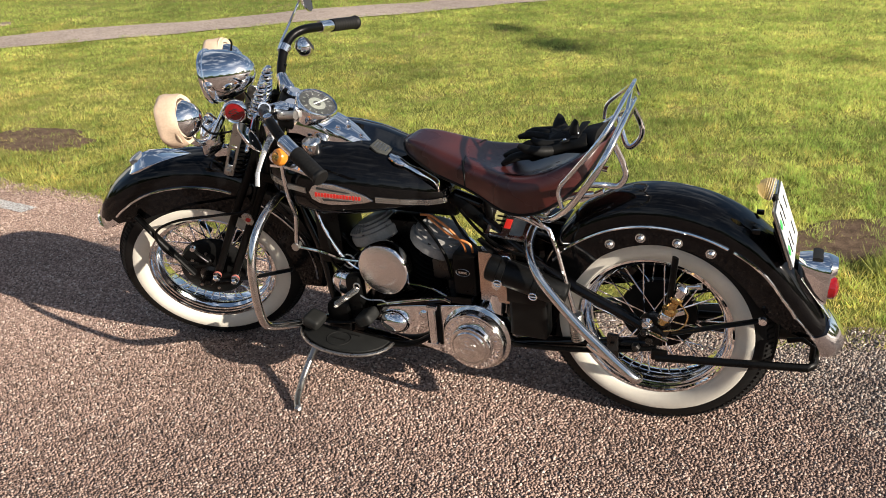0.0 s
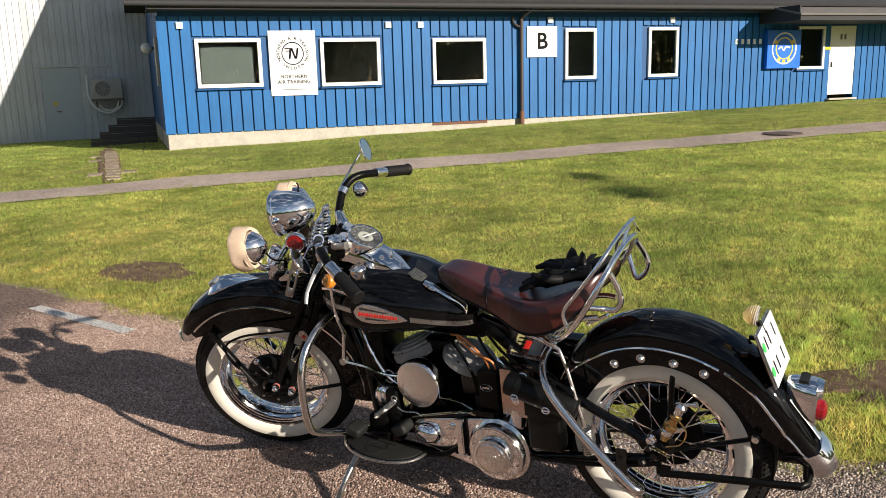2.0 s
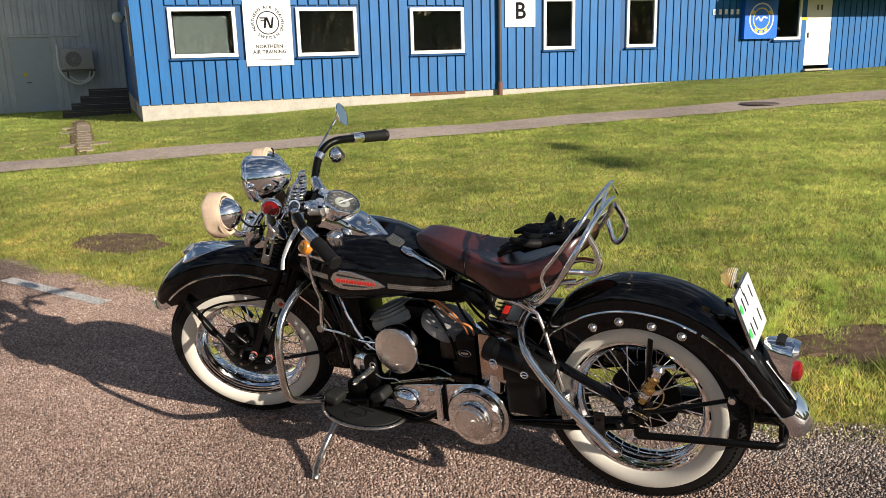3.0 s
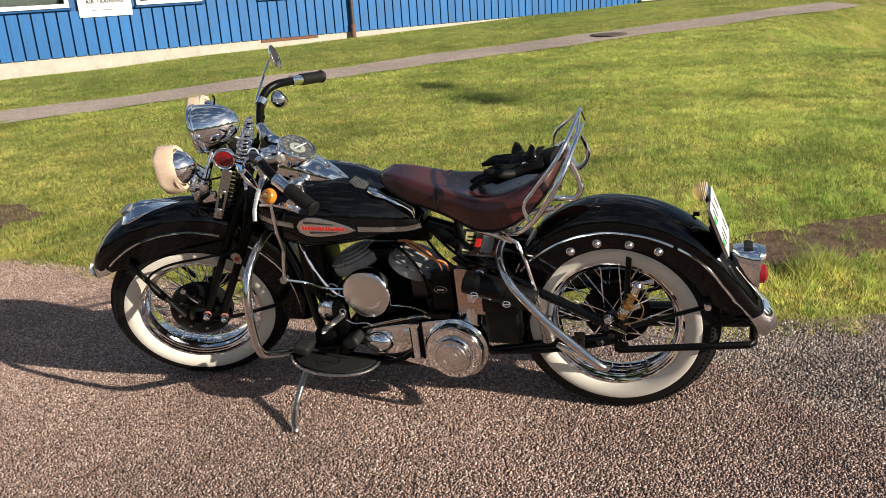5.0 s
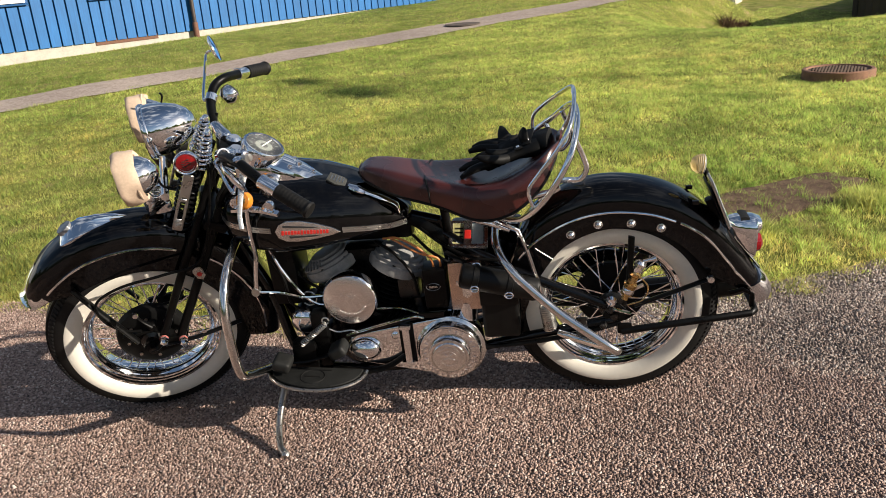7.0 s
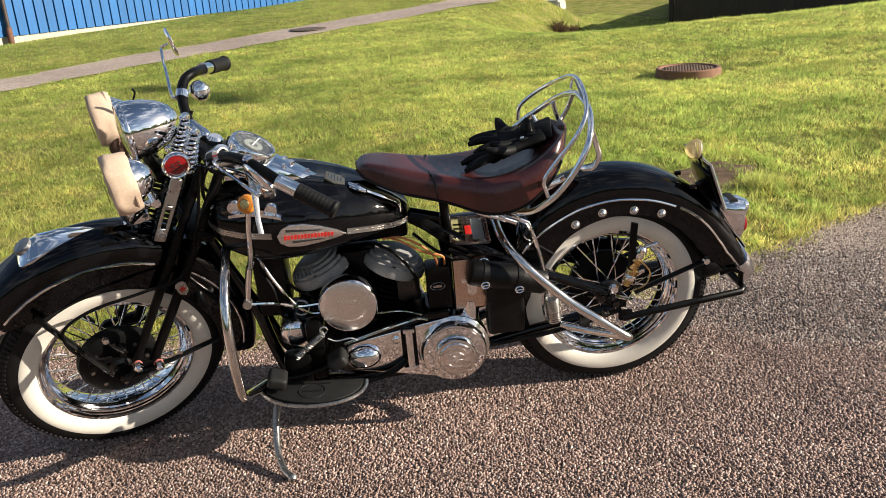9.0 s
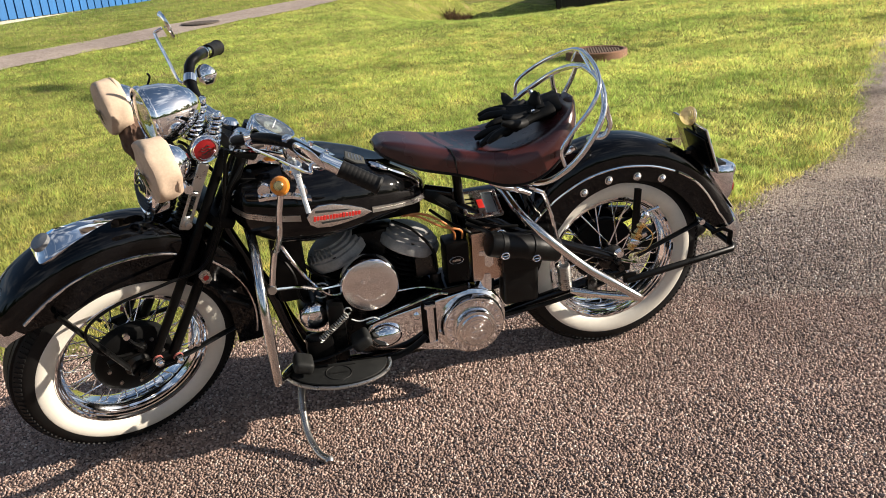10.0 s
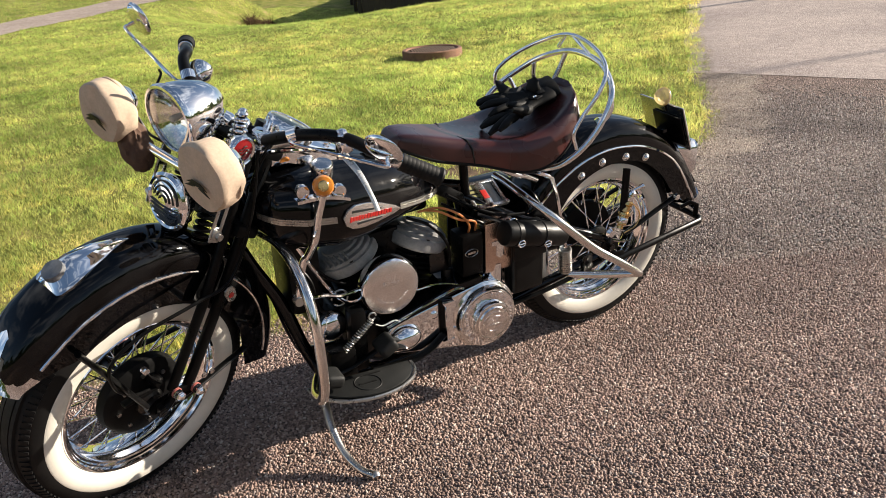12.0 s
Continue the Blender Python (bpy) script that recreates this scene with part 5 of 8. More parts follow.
        ob.matrix_basis = W_ @ axis(q, p) @ Matrix.Diagonal((1, 1, (p - q).length, 1))
    b = bmesh.new()
    lathe(b, [(0, -0.055), (0.028, -0.055), (0.045, -0.045), (0.045, -0.036), (0.026, -0.03), (0.024, 0.03), (0.045, 0.036), (0.045, 0.045), (0.028, 0.055), (0, 0.055)], 28, W_)
    part("hub", b, DARK_STEEL, tyre)
    return tyre, W_


front, FW = wheel("front", FRONT_HUB, True, "front tyre with ribbed black tread")
rear, RW = wheel("rear", REAR_HUB, False, "rear tyre with ribbed black tread")
for tyre, W_, s in ((front, FW, 1), (rear, RW @ Matrix.Rotation(math.pi, 4, "X"), 1)):
    b = bmesh.new()
    r = 0.112 if tyre is front else 0.108
    lathe(b, [(0, 0.020), (r, 0.020), (r + 0.004, 0.026), (r, 0.050), (r - 0.012, 0.058), (0.06, 0.064), (0.035, 0.072), (0, 0.072)], 44, W_)
    drum = part("brake_drum", b, DRUM_BLACK, tyre, "black brake drum")
    b = bmesh.new()
    for k in range(8):
        a = k * math.pi / 4
        lathe(b, [(0, 0), (0.006, 0), (0.006, 0.005), (0, 0.006)], 8, W_ @ Matrix.Translation((0.078 * math.cos(a), 0.078 * math.sin(a), 0.061)))
    tagged(part("drum_bolt_ring", b, STEEL, drum), kind="stuff")
    b = bmesh.new()
    rod(b, (0, 0, -0.125), (0, 0, 0.135), 0.011, 12, W_)
    lathe(b, [(0, 0.118), (0.015, 0.118), (0.015, 0.132), (0, 0.134)], 6, W_)
    part("axle", b, DARK_STEEL, tyre)


# -- fenders
def fender(name, hub, stops, half, steer, label):
    """A valanced fender: stops are (angle, crown radius, bead radius, lower edge radius, half width)."""
    arr = np.array(stops, float)
    loops = []
    for ang in np.linspace(arr[0, 0], arr[-1, 0], 64):
        crown, bead, low, w = (np.interp(ang, arr[:, 0], arr[:, i]) for i in (1, 2, 3, 4))
        out = [(low, w), ((low + bead) / 2, w), (bead, w)]
        for k in range(1, 9):
            f = k / 9 * math.pi / 2
            out.append((bead + (crown - bead) * math.sin(f) ** 0.85, w * math.cos(f) ** 0.62))
        out.append((crown, 0.0))
        prof = out + [(r, -y) for r, y in reversed(out[:-1])]
        inner = [(r - (0.0035 if abs(y) < w * 0.97 else 0), y * (1 - 0.0035 / w)) for r, y in reversed(prof)]
        a = radians(ang)
        loops.append([Vector((hub.x + r * math.cos(a), y, hub.z + r * math.sin(a))) for r, y in prof + inner])
    b = bmesh.new()
    rings(b, loops)
    return bit(name, b, BLACK, None, label, steer)


F_STOPS = [(40, 0.408, 0.362, 0.356, 0.062), (48, 0.424, 0.364, 0.338, 0.074), (58, 0.436, 0.367, 0.300, 0.082), (72, 0.443, 0.372, 0.291, 0.085), (110, 0.446, 0.372, 0.290, 0.085),
           (150, 0.432, 0.369, 0.290, 0.084), (182, 0.424, 0.368, 0.295, 0.082), (196, 0.424, 0.368, 0.315, 0.078)]
R_STOPS = [(-14, 0.350, 0.334, 0.292, 0.066), (8, 0.356, 0.337, 0.262, 0.078), (34, 0.372, 0.342, 0.255, 0.085), (43, 0.384, 0.342, 0.258, 0.088), (58, 0.404, 0.337, 0.270, 0.090), (80, 0.413, 0.336, 0.279, 0.090), (100, 0.413, 0.337, 0.287, 0.090), (118, 0.415, 0.345, 0.293, 0.090),
           (138, 0.415, 0.360, 0.296, 0.090), (152, 0.420, 0.366, 0.300, 0.088), (162, 0.433, 0.378, 0.318, 0.082), (170, 0.450, 0.402, 0.360, 0.074), (176, 0.462, 0.425, 0.412, 0.060)]
ff = fender("front_fender", FRONT_HUB, F_STOPS, 0.085, True, "glossy black valanced front fender")
rf = fender("rear_fender", REAR_HUB, R_STOPS, 0.09, False, "glossy black valanced rear fender")


def bar(name, pts, r, mat, parent=None, label="", steer=False, smooth=True, flat=1.0, n=10, per=6):
    b = bmesh.new()
    tube(b, pts, r, n, per, flat=flat, smooth=smooth)
    return bit(name, b, mat, parent, label, steer)


def bead(hub, stops, a0, a1, parent, steer, s=1):
    arr = np.array(stops, float)
    pts = []
    for ang in np.linspace(a0, a1, 26):
        r, w = np.interp(ang, arr[:, 0], arr[:, 2]), np.interp(ang, arr[:, 0], arr[:, 4])
        pts.append((hub.x + r * math.cos(radians(ang)), s * (w + 0.002), hub.z + r * math.sin(radians(ang))))
    b = bmesh.new()
    tube(b, pts, 0.0042, 8, 2)
    bit("trim_strip", b, CHROME, parent, "thin bright trim strip", steer)


for s in (1, -1):
    bead(FRONT_HUB, F_STOPS, 50, 117, ff, True, s)
    bead(FRONT_HUB, F_STOPS, 132, 190, ff, True, s)
    bead(REAR_HUB, R_STOPS, 35, 122, rf, False, s)
    bead(REAR_HUB, R_STOPS, 124.5, 174, rf, False, s)
b = bmesh.new()
for (x, z) in ((0.119, 0.597), (0.038, 0.625), (-0.058, 0.622), (-0.143, 0.602)):
    b = bmesh.new()
    mm = Matrix.Translation((x, 0.0895, z)) @ ACROSS
    lathe(b, [(0, 0.014), (0.004, 0.0135), (0.009, 0.009), (0.0105, 0.004), (0.0135, 0.003), (0.014, 0)], 20, mm)
    bit("fender_stud", b, SATIN_CHROME, rf, "domed chrome stud")
# hinge line, clips and braces of the rear fender
for k in (-0.06, 0.06):
    b = bmesh.new()
    box(b, (0.02, 0.012, 0.012), (REAR_HUB.x + 0.417 * math.cos(radians(126)), k, REAR_HUB.z + 0.417 * math.sin(radians(126))), bevel=0.003)
    bit("hinge", b, BLACK, rf)
b = bmesh.new()
arcs = []
for u in (0.0, 0.2, 0.4, 0.6, 0.8, 0.92, 1.0):
    loop = []
    for q, lift in [(k, 0.0) for k in (-1.0, -0.98, -0.85, -0.6, -0.3, 0.0, 0.3, 0.6, 0.85, 0.98, 1.0)] + [(k, -0.007) for k in (0.96, 0.8, 0.4, 0.0, -0.4, -0.8, -0.96)]:
        a = (166.5 + 6 * abs(q)) * (1 - u) + 181.5 * u
        c_ = np.interp(a, [165, 168, 172, 177, 180, 182], [0.446, 0.456, 0.476, 0.491, 0.485, 0.466])
        be = np.interp(a, [164, 170, 175, 179, 182], [0.392, 0.410, 0.438, 0.452, 0.450])
        lo = be - 0.022
        w = np.interp(a, [164, 170, 179, 182], [0.081, 0.077, 0.062, 0.050])
        r = be + (c_ - be) * (1 - abs(q) ** 1.8) ** 0.55 if abs(q) < 0.97 else (lo if abs(q) > 0.99 else be)
        loop.append(Vector((REAR_HUB.x + (r + lift) * math.cos(radians(a)), q * (w + lift), REAR_HUB.z + (r + lift) * math.sin(radians(a)))))
    arcs.append(loop)
rings(b, arcs)
bit("fender_tip", b, CHROME, rf, "chrome tip trim")
bar("lamp_bracket", [(REAR_HUB.x + r_ * math.cos(radians(a)), 0.030, REAR_HUB.z + r_ * math.sin(radians(a))) for a, r_ in ((150, 0.418), (156, 0.425), (162, 0.438), (167, 0.452))], 0.013, CHROME, rf, "chrome bracket strip under the tail lamp", flat=0.35)
b = bmesh.new()
arcs = []
FS = np.array(F_STOPS, float)
for u in (0.0, 0.2, 0.4, 0.6, 0.8, 0.92, 1.0):
    loop = []
    for q, lift in [(k, 0.0025) for k in (-1.0, -0.98, -0.85, -0.6, -0.3, 0.0, 0.3, 0.6, 0.85, 0.98, 1.0)] + [(k, -0.005) for k in (0.96, 0.8, 0.4, 0.0, -0.4, -0.8, -0.96)]:
        a = (46 + 9 * (1 - abs(q))) * (1 - u) + 38.0 * u
        c_, be, lo, w = (np.interp(a, FS[:, 0], FS[:, i]) for i in (1, 2, 3, 4))
        flare = 0.010 * u ** 2
        r = be + (c_ - be) * (1 - abs(q) ** 1.61) ** 0.5 if abs(q) < 0.97 else (lo if abs(q) > 0.99 else be)
        r, y = r + lift + flare, q * (w + lift + flare * 0.6)
        loop.append(Vector((FRONT_HUB.x + r * math.cos(radians(a)), y, FRONT_HUB.z + r * math.sin(radians(a)))))
    arcs.append(loop)
rings(b, arcs)
bit("fender_tip", b, CHROME, ff, "chrome tip trim", True)
# winged lamp on the front fender
loops, glass = [], []
for t, w, h in ((0.0, 0.026, 0.003), (0.04, 0.031, 0.012), (0.16, 0.033, 0.026), (0.34, 0.029, 0.031), (0.6, 0.019, 0.026), (0.85, 0.008, 0.015), (1.0, 0.001, 0.004)):
    a = radians(70.0 + 27 * t)
    r = 0.441
    c_ = Vector((FRONT_HUB.x + r * math.cos(a), 0, FRONT_HUB.z + r * math.sin(a)))
    out = Vector((math.cos(a), 0, math.sin(a)))
    loops.append([c_ + Vector((0, y * w * 1.45, 0)) + out * (1.1 * h * z) for y, z in ((-1.06, -0.3), (-1.06, 0.10), (-0.86, 0.22), (-0.52, 0.80), (-0.16, 0.93), (0, 1.05), (0.16, 0.93), (0.52, 0.80), (0.86, 0.22), (1.06, 0.10), (1.06, -0.3))])
b = bmesh.new()
rings(b, loops)
fl = bit("fender_lamp", b, CHROME, ff, "chrome winged fender lamp", True)
b = bmesh.new()
lathe(b, [(0, 0.004), (0.010, 0.0036), (0.018, 0.002), (0.020, -0.010)], 20, Matrix.Translation((FRONT_HUB.x + 0.470 * math.cos(radians(74.0)), 0, FRONT_HUB.z + 0.470 * math.sin(radians(74.0)))) @ Matrix.Rotation(radians(26), 4, "Y") @ Matrix.Diagonal((1.35, 1.35, 1, 1)))
bit("lamp_window", b, SMOKE, fl, "smoky grey lamp window", True)


# fender braces
for s in (1, -1):
    bar("fender_brace", [(1.575, s * 0.118, 0.385), (1.66, s * 0.108, 0.555), (1.70, s * 0.095, 0.63)], 0.014, SATIN, ff, "", True, False, 0.5)
    bar("fender_brace", [(1.50, s * 0.118, 0.345), (1.40, s * 0.110, 0.335), (1.25, s * 0.092, 0.34)], 0.010, SATIN, ff, "", True, False, 0.5)
    bar("fender_brace", [(-0.045, s * 0.112, 0.40), (-0.057, s * 0.102, 0.585)], 0.012, SATIN, rf, "", False, False, 0.5)
    bar("fender_brace", [(-0.06, s * 0.112, 0.355), (-0.29, s * 0.100, 0.432)], 0.011, SATIN, rf, "", False, False, 0.5)
    b = bmesh.new()
    lathe(b, [(0, 0), (0.012, 0), (0.010, 0.010), (0, 0.012)], 12, Matrix.Translation((-0.285, s * 0.105, 0.432)) @ Matrix.Rotation(radians(-90 * s), 4, "X"))
    bit("brace_bolt", b, CHROME, rf)

# -- springer fork
for s in (1, -1):
    y = s * 0.118
    bar("fork_leg", [stem(0.350, 0.062, s * 0.108), stem(0.60, 0.062, s * 0.106), stem(0.90, 0.062, s * 0.085)], 0.0145, SATIN, None, "black rigid fork leg", True, False, n=14)
    bar("spring_leg", [stem(0.378, 0.116, s * 0.112), stem(0.60, 0.118, s * 0.110), stem(0.93, 0.108, s * 0.07)], 0.0130, SATIN, None, "black sprung fork leg", True, False, n=14)
    b = bmesh.new()
    plate(b, [(-0.115, -0.016), (-0.095, -0.022), (0.0, -0.020), (0.022, 0.0), (0.0, 0.02), (-0.095, 0.022), (-0.115, 0.012)], 0.014, Matrix.Translation((1.545, y + (0.0 if s > 0 else 0.0), 0.347)) @ Matrix.Rotation(radians(90), 4, "X") @ Matrix.Rotation(radians(2), 4, "Z"), 0.003)
    rk = bit("rocker", b, SATIN, None, "black fork rocker", True)
    for nx, nz in ((1.496, 0.380), (1.440, 0.358)):
        b = bmesh.new()
        rod(b, (nx, y - s * 0.01, nz), (nx, y + s * 0.030, nz), 0.0085, 12)
        lathe(b, [(0, 0), (0.0145, 0), (0.0145, 0.010), (0.011, 0.018), (0.005, 0.023), (0, 0.024)], 6, Matrix.Translation((nx, y + s * 0.018, nz)) @ Matrix.Rotation(radians(-90 * s), 4, "X"))
        bit("acorn_nut", b, CHROME, rk, "chrome acorn nut with a red ring", True)
        b = bmesh.new()
        lathe(b, [(0.009, 0.0), (0.0142, 0.001), (0.0142, 0.006), (0.009, 0.007)], 14, Matrix.Translation((nx, y + s * 0.010, nz)) @ Matrix.Rotation(radians(-90 * s), 4, "X"))
        bit("nut_ring", b, PINK_RING, rk, "", True)
for z, ahead, dy, dx_ in ((0.905, 0.045, 0.20, 0.10), (0.735, 0.06, 0.23, 0.075)):
    b = bmesh.new()
    box(b, (dx_, dy, 0.035), (0, 0, 0), Matrix.Translation(stem(z, ahead)) @ Matrix.Rotation(-RAKE, 4, "Y"), bevel=0.012)
    bit("fork_crown", b, SATIN, None, "", True)
b = bmesh.new()
rod(b, stem(0.66, 0), stem(0.93, 0), 0.034, 20)
bit("steering_head", b, SATIN)


def coil(name, a, c_, turns, r0, r1, wire, mat, parent=None, label="", steer=False, n=6):
    mm = axis(a, c_)
    h = (Vector(c_) - Vector(a)).length
    steps = int(turns * 14)
    pts = [mm @ Vector(((r0 + (r1 - r0) * k / steps) * math.cos(2 * math.pi * turns * k / steps), (r0 + (r1 - r0) * k / steps) * math.sin(2 * math.pi * turns * k / steps), h * k / steps)) for k in range(steps + 1)]
    b = bmesh.new()
    tube(b, pts, wire, n, 1, smooth=False)
    return bit(name, b, mat, parent, label, steer)


for s in (1, -1):
    coil("fork_spring", (1.226, s * 0.058, 0.918), (1.181, s * 0.047, 1.018), 8.5, 0.0265, 0.0105, 0.0050, CHROME, None, "chrome beehive fork spring", True, n=8)
    b = bmesh.new()
    rod(b, (1.226, s * 0.058, 0.918), (1.180, s * 0.047, 1.020), 0.008, 10)
    bit("spring_rod", b, SATIN, None, "", True)
    b = bmesh.new()
    lathe(b, [(0, 0), (0.013, 0), (0.013, 0.006), (0.008, 0.014), (0, 0.016)], 12, axis((1.181, s * 0.047, 1.016), (1.173, s * 0.046, 1.034)))
    bit("spring_cap", b, CHROME, None, "", True)
    coil("lower_spring", (1.335, s * 0.055, 0.725), (1.255, s * 0.055, 0.905), 12, 0.022, 0.022, 0.0045, SATIN, None, "black lower fork spring", True)
    # slotted ride-control plate and its bolt
    P0, P1 = Vector((1.262, s * 0.118, 0.935)), Vector((1.343, s * 0.118, 0.768))
    u_ = (P1 - P0).normalized()
    w_ = u_.cross(Vector((0, 1, 0)))
    mm = Matrix(((0, w_.x, u_.x, P0.x), (1, w_.y, u_.y, P0.y), (0, w_.z, u_.z, P0.z), (0, 0, 0, 1)))
    L = (P1 - P0).length
    b = bmesh.new()
    for off in (-0.0115, 0.0115):
        box(b, (0.006, 0.009, L), (0, off, L / 2), mm, bevel=0.002, segs=1)
    for q, ln_ in ((L * 0.2, L * 0.42), (L - 0.015, 0.04), (L * 0.46, 0.012)):
        box(b, (0.0058, 0.03, ln_), (0, 0, q), mm, bevel=0.002, segs=1)
    rp = bit("slotted_plate", b, STEEL, None, "slotted grey steel side plate", True)
    b = bmesh.new()
    lathe(b, [(0, 0), (0.014, 0), (0.014, 0.006), (0.009, 0.008), (0.009, 0.018), (0, 0.02)], 14, Matrix.Translation((1.336, s * 0.12, 0.783)) @ Matrix.Rotation(radians(-90 * s), 4, "X"))
    bit("plate_bolt", b, STEEL, rp, "", True)
# round red badge beside the springs
mm = Matrix.Translation((1.257, 0.128, 0.983)) @ ACROSS
b = bmesh.new()
lathe(b, [(0, -0.02), (0.030, -0.02), (0.036, -0.006), (0.036, 0.006), (0.033, 0.010), (0.029, 0.007)], 32, mm)
rb = bit("side_lamp", b, CHROME, None, "round chrome side lamp with a red face", True)
b = bmesh.new()
lathe(b, [(0, 0.011), (0.018, 0.010), (0.0305, 0.006)], 32, mm)
bit("red_face", b, RED_LENS, rb, "red enamelled face", True)
b = bmesh.new()
tube(b, [mm @ Vector((0.024 * math.cos(radians(k)), 0.024 * math.sin(radians(k)), 0.0088)) for k in (30, 60, 90, 120, 150)], [0.001, 0.0045, 0.006, 0.0045, 0.001], 6, 3, flat=0.2)
bit("pale_crescent", b, DIAL_PALE, rb, "", True)
b = bmesh.new()
for q, wd in ((-0.012, 0.020), (-0.004, 0.028), (0.004, 0.022)):
    tube(b, [mm @ Vector((x, q + 0.003 * math.sin(x * 300), 0.0116)) for x in np.linspace(-wd / 2, wd / 2, 6)], 0.0012, 5, 2)
bit("face_mark", b, DIAL, rb, "", True)
# small shield on the fork leg
b = bmesh.new()
plate(b, [(-0.016, 0.012), (-0.012, 0.022), (0.0, 0.026), (0.012, 0.022), (0.016, 0.012), (0.013, -0.014), (0.0, -0.025), (-0.013, -0.014)], 0.004, Matrix.Translation((1.322, 0.142, 0.606)) @ ACROSS @ Matrix.Rotation(radians(180), 4, "Z") @ Matrix.Rotation(radians(15), 4, "Z"), 0.001)
sh = bit("shield_badge", b, STEEL, None, "small bright shield badge with a red centre", True)
b = bmesh.new()
lathe(b, [(0, 0.002), (0.0085, 0.001), (0.009, 0)], 6, Matrix.Translation((1.322, 0.1465, 0.606)) @ ACROSS)
bit("shield_centre", b, RED, sh, "", True)
bar("brake_cable", [(1.20, 0.12, 0.96), (1.24, 0.135, 0.80), (1.31, 0.135, 0.645), (1.42, 0.13, 0.625), (1.56, 0.125, 0.615), (1.645, 0.122, 0.575), (1.645, 0.12, 0.50), (1.60, 0.115, 0.44), (1.555, 0.11, 0.42)], 0.0045, SATIN, None, "black brake cable", True, n=8)
b = bmesh.new()
lathe(b, [(0, 0), (0.016, 0), (0.016, 0.022), (0.011, 0.03), (0, 0.031)], 14, Matrix.Translation((1.523, 0.075, 0.415)) @ ACROSS)
box(b, (0.10, 0.022, 0.010), (1.57, 0.092, 0.40), bevel=0.004)
bit("brake_cam", b, SATIN, None, "", True)

bar("anchor_arm", [(1.545, 0.098, 0.343), (1.500, 0.104, 0.325), (1.455, 0.106, 0.330), (1.438, 0.108, 0.352)], [0.020, 0.012, 0.011, 0.014], SATIN, None, "black brake anchor arm", True, flat=0.4)
bar("cam_lever", [(1.523, 0.100, 0.420), (1.545, 0.102, 0.452), (1.556, 0.104, 0.482)], [0.012, 0.008, 0.007], SATIN, None, "black brake cam lever", True, flat=0.5)
b = bmesh.new()
lathe(b, [(0, 0), (0.009, 0), (0.009, 0.014), (0, 0.016)], 8, Matrix.Translation((1.556, 0.098, 0.482)) @ ACROSS)
bit("clevis_pin", b, CHROME, None, "", True)
b = bmesh.new()
lathe(b, [(0.030, 0.070), (0.038, 0.072), (0.038, 0.082), (0.026, 0.090), (0.022, 0.104), (0.017, 0.106), (0.017, 0.116), (0, 0.118)], 24, FW)
bit("hub_nut", b, DARK_STEEL, front, "dark stacked hub nut")
bar("rocker_link", [(1.496, 0.125, 0.380), (1.520, 0.122, 0.350), (1.545, 0.118, 0.343)], [0.013, 0.015, 0.019], SATIN, None, "black fork rocker link", True, flat=0.6)
for px_, pz_ in ((1.395, 0.352), (1.372, 0.350)):
    b = bmesh.new()
    lathe(b, [(0, 0), (0.008, 0), (0.008, 0.006), (0, 0.008)], 8, Matrix.Translation((px_, 0.106, pz_)) @ ACROSS)
    bit("brace_bolt", b, CHROME, ff, "", True)

# -- headlamp, spot lamps, horn
HL = Matrix.Translation((1.338, 0, 1.040)) @ Matrix.Rotation(radians(93), 4, "Y") @ Matrix.Diagonal((0.88, 0.88, 0.88, 1))
b = bmesh.new()
lathe(b, [(0, -0.152), (0.02, -0.149), (0.045, -0.133), (0.066, -0.104), (0.081, -0.062), (0.088, -0.022), (0.0885, -0.004), (0.0885, 0.0)], 48, HL)
hl = bit("headlamp", b, CHROME, None, "large chrome bullet headlamp", True)
b = bmesh.new()
lathe(b, [(0.0885, -0.004), (0.0935, -0.001), (0.0945, 0.007), (0.091, 0.015), (0.0845, 0.016), (0.083, 0.010)], 48, HL)
bit("rim_ring", b, CHROME, hl, "", True)
b = bmesh.new()
lathe(b, [(0.0, 0.026), (0.03, 0.0245), (0.06, 0.019), (0.084, 0.011), (0.084, 0.008), (0.06, 0.016), (0.03, 0.0215), (0, 0.023)], 40, HL)
gl = bit("lens", b, LAMP_GLASS, hl, "clear ribbed lens", True)
gl.visible_shadow = False
b = bmesh.new()
lathe(b, [(0, -0.045), (0.03, -0.04), (0.06, -0.022), (0.083, 0.004)], 40, HL)
bit("reflector", b, CHROME, hl, "", True)
b = bmesh.new()
lathe(b, [(0, 0.008), (0.008, 0.004), (0.009, -0.01), (0.005, -0.04)], 14, HL)
bit("bulb", b, DIAL_PALE, hl, "", True)
b = bmesh.new()
rod(b, (1.31, 0, 0.96), (1.285, 0, 0.90), 0.014, 12)
box(b, (0.05, 0.09, 0.02), (1.28, 0, 0.905), bevel=0.006)
bit("headlamp_mount", b, SATIN, hl, "", True)


def rough_disc(bm, profile, m, seed, amp, n=44):
    """A lathe with a soft, slightly creased outline."""
    loops = []
    for i in range(n):
        a = 2 * math.pi * i / n
        loops.append([m @ Vector(((r + amp * (noise.noise((math.cos(a) * 1.6, math.sin(a) * 1.6, h * 30 + seed)))) * math.cos(a), (r + amp * noise.noise((math.cos(a) * 1.6 + 5, math.sin(a) * 1.6, h * 30 + seed))) * math.sin(a), h + amp * 0.6 * noise.noise((math.cos(a) * 2.2, math.sin(a) * 2.2, r * 40 + seed)))) if r > 0.001 else m @ Vector((0, 0, h)) for r, h in profile])
    rings(bm, loops, close=False, wrap=True)
    bmesh.ops.remove_doubles(bm, verts=bm.verts, dist=2e-4)
    return bm


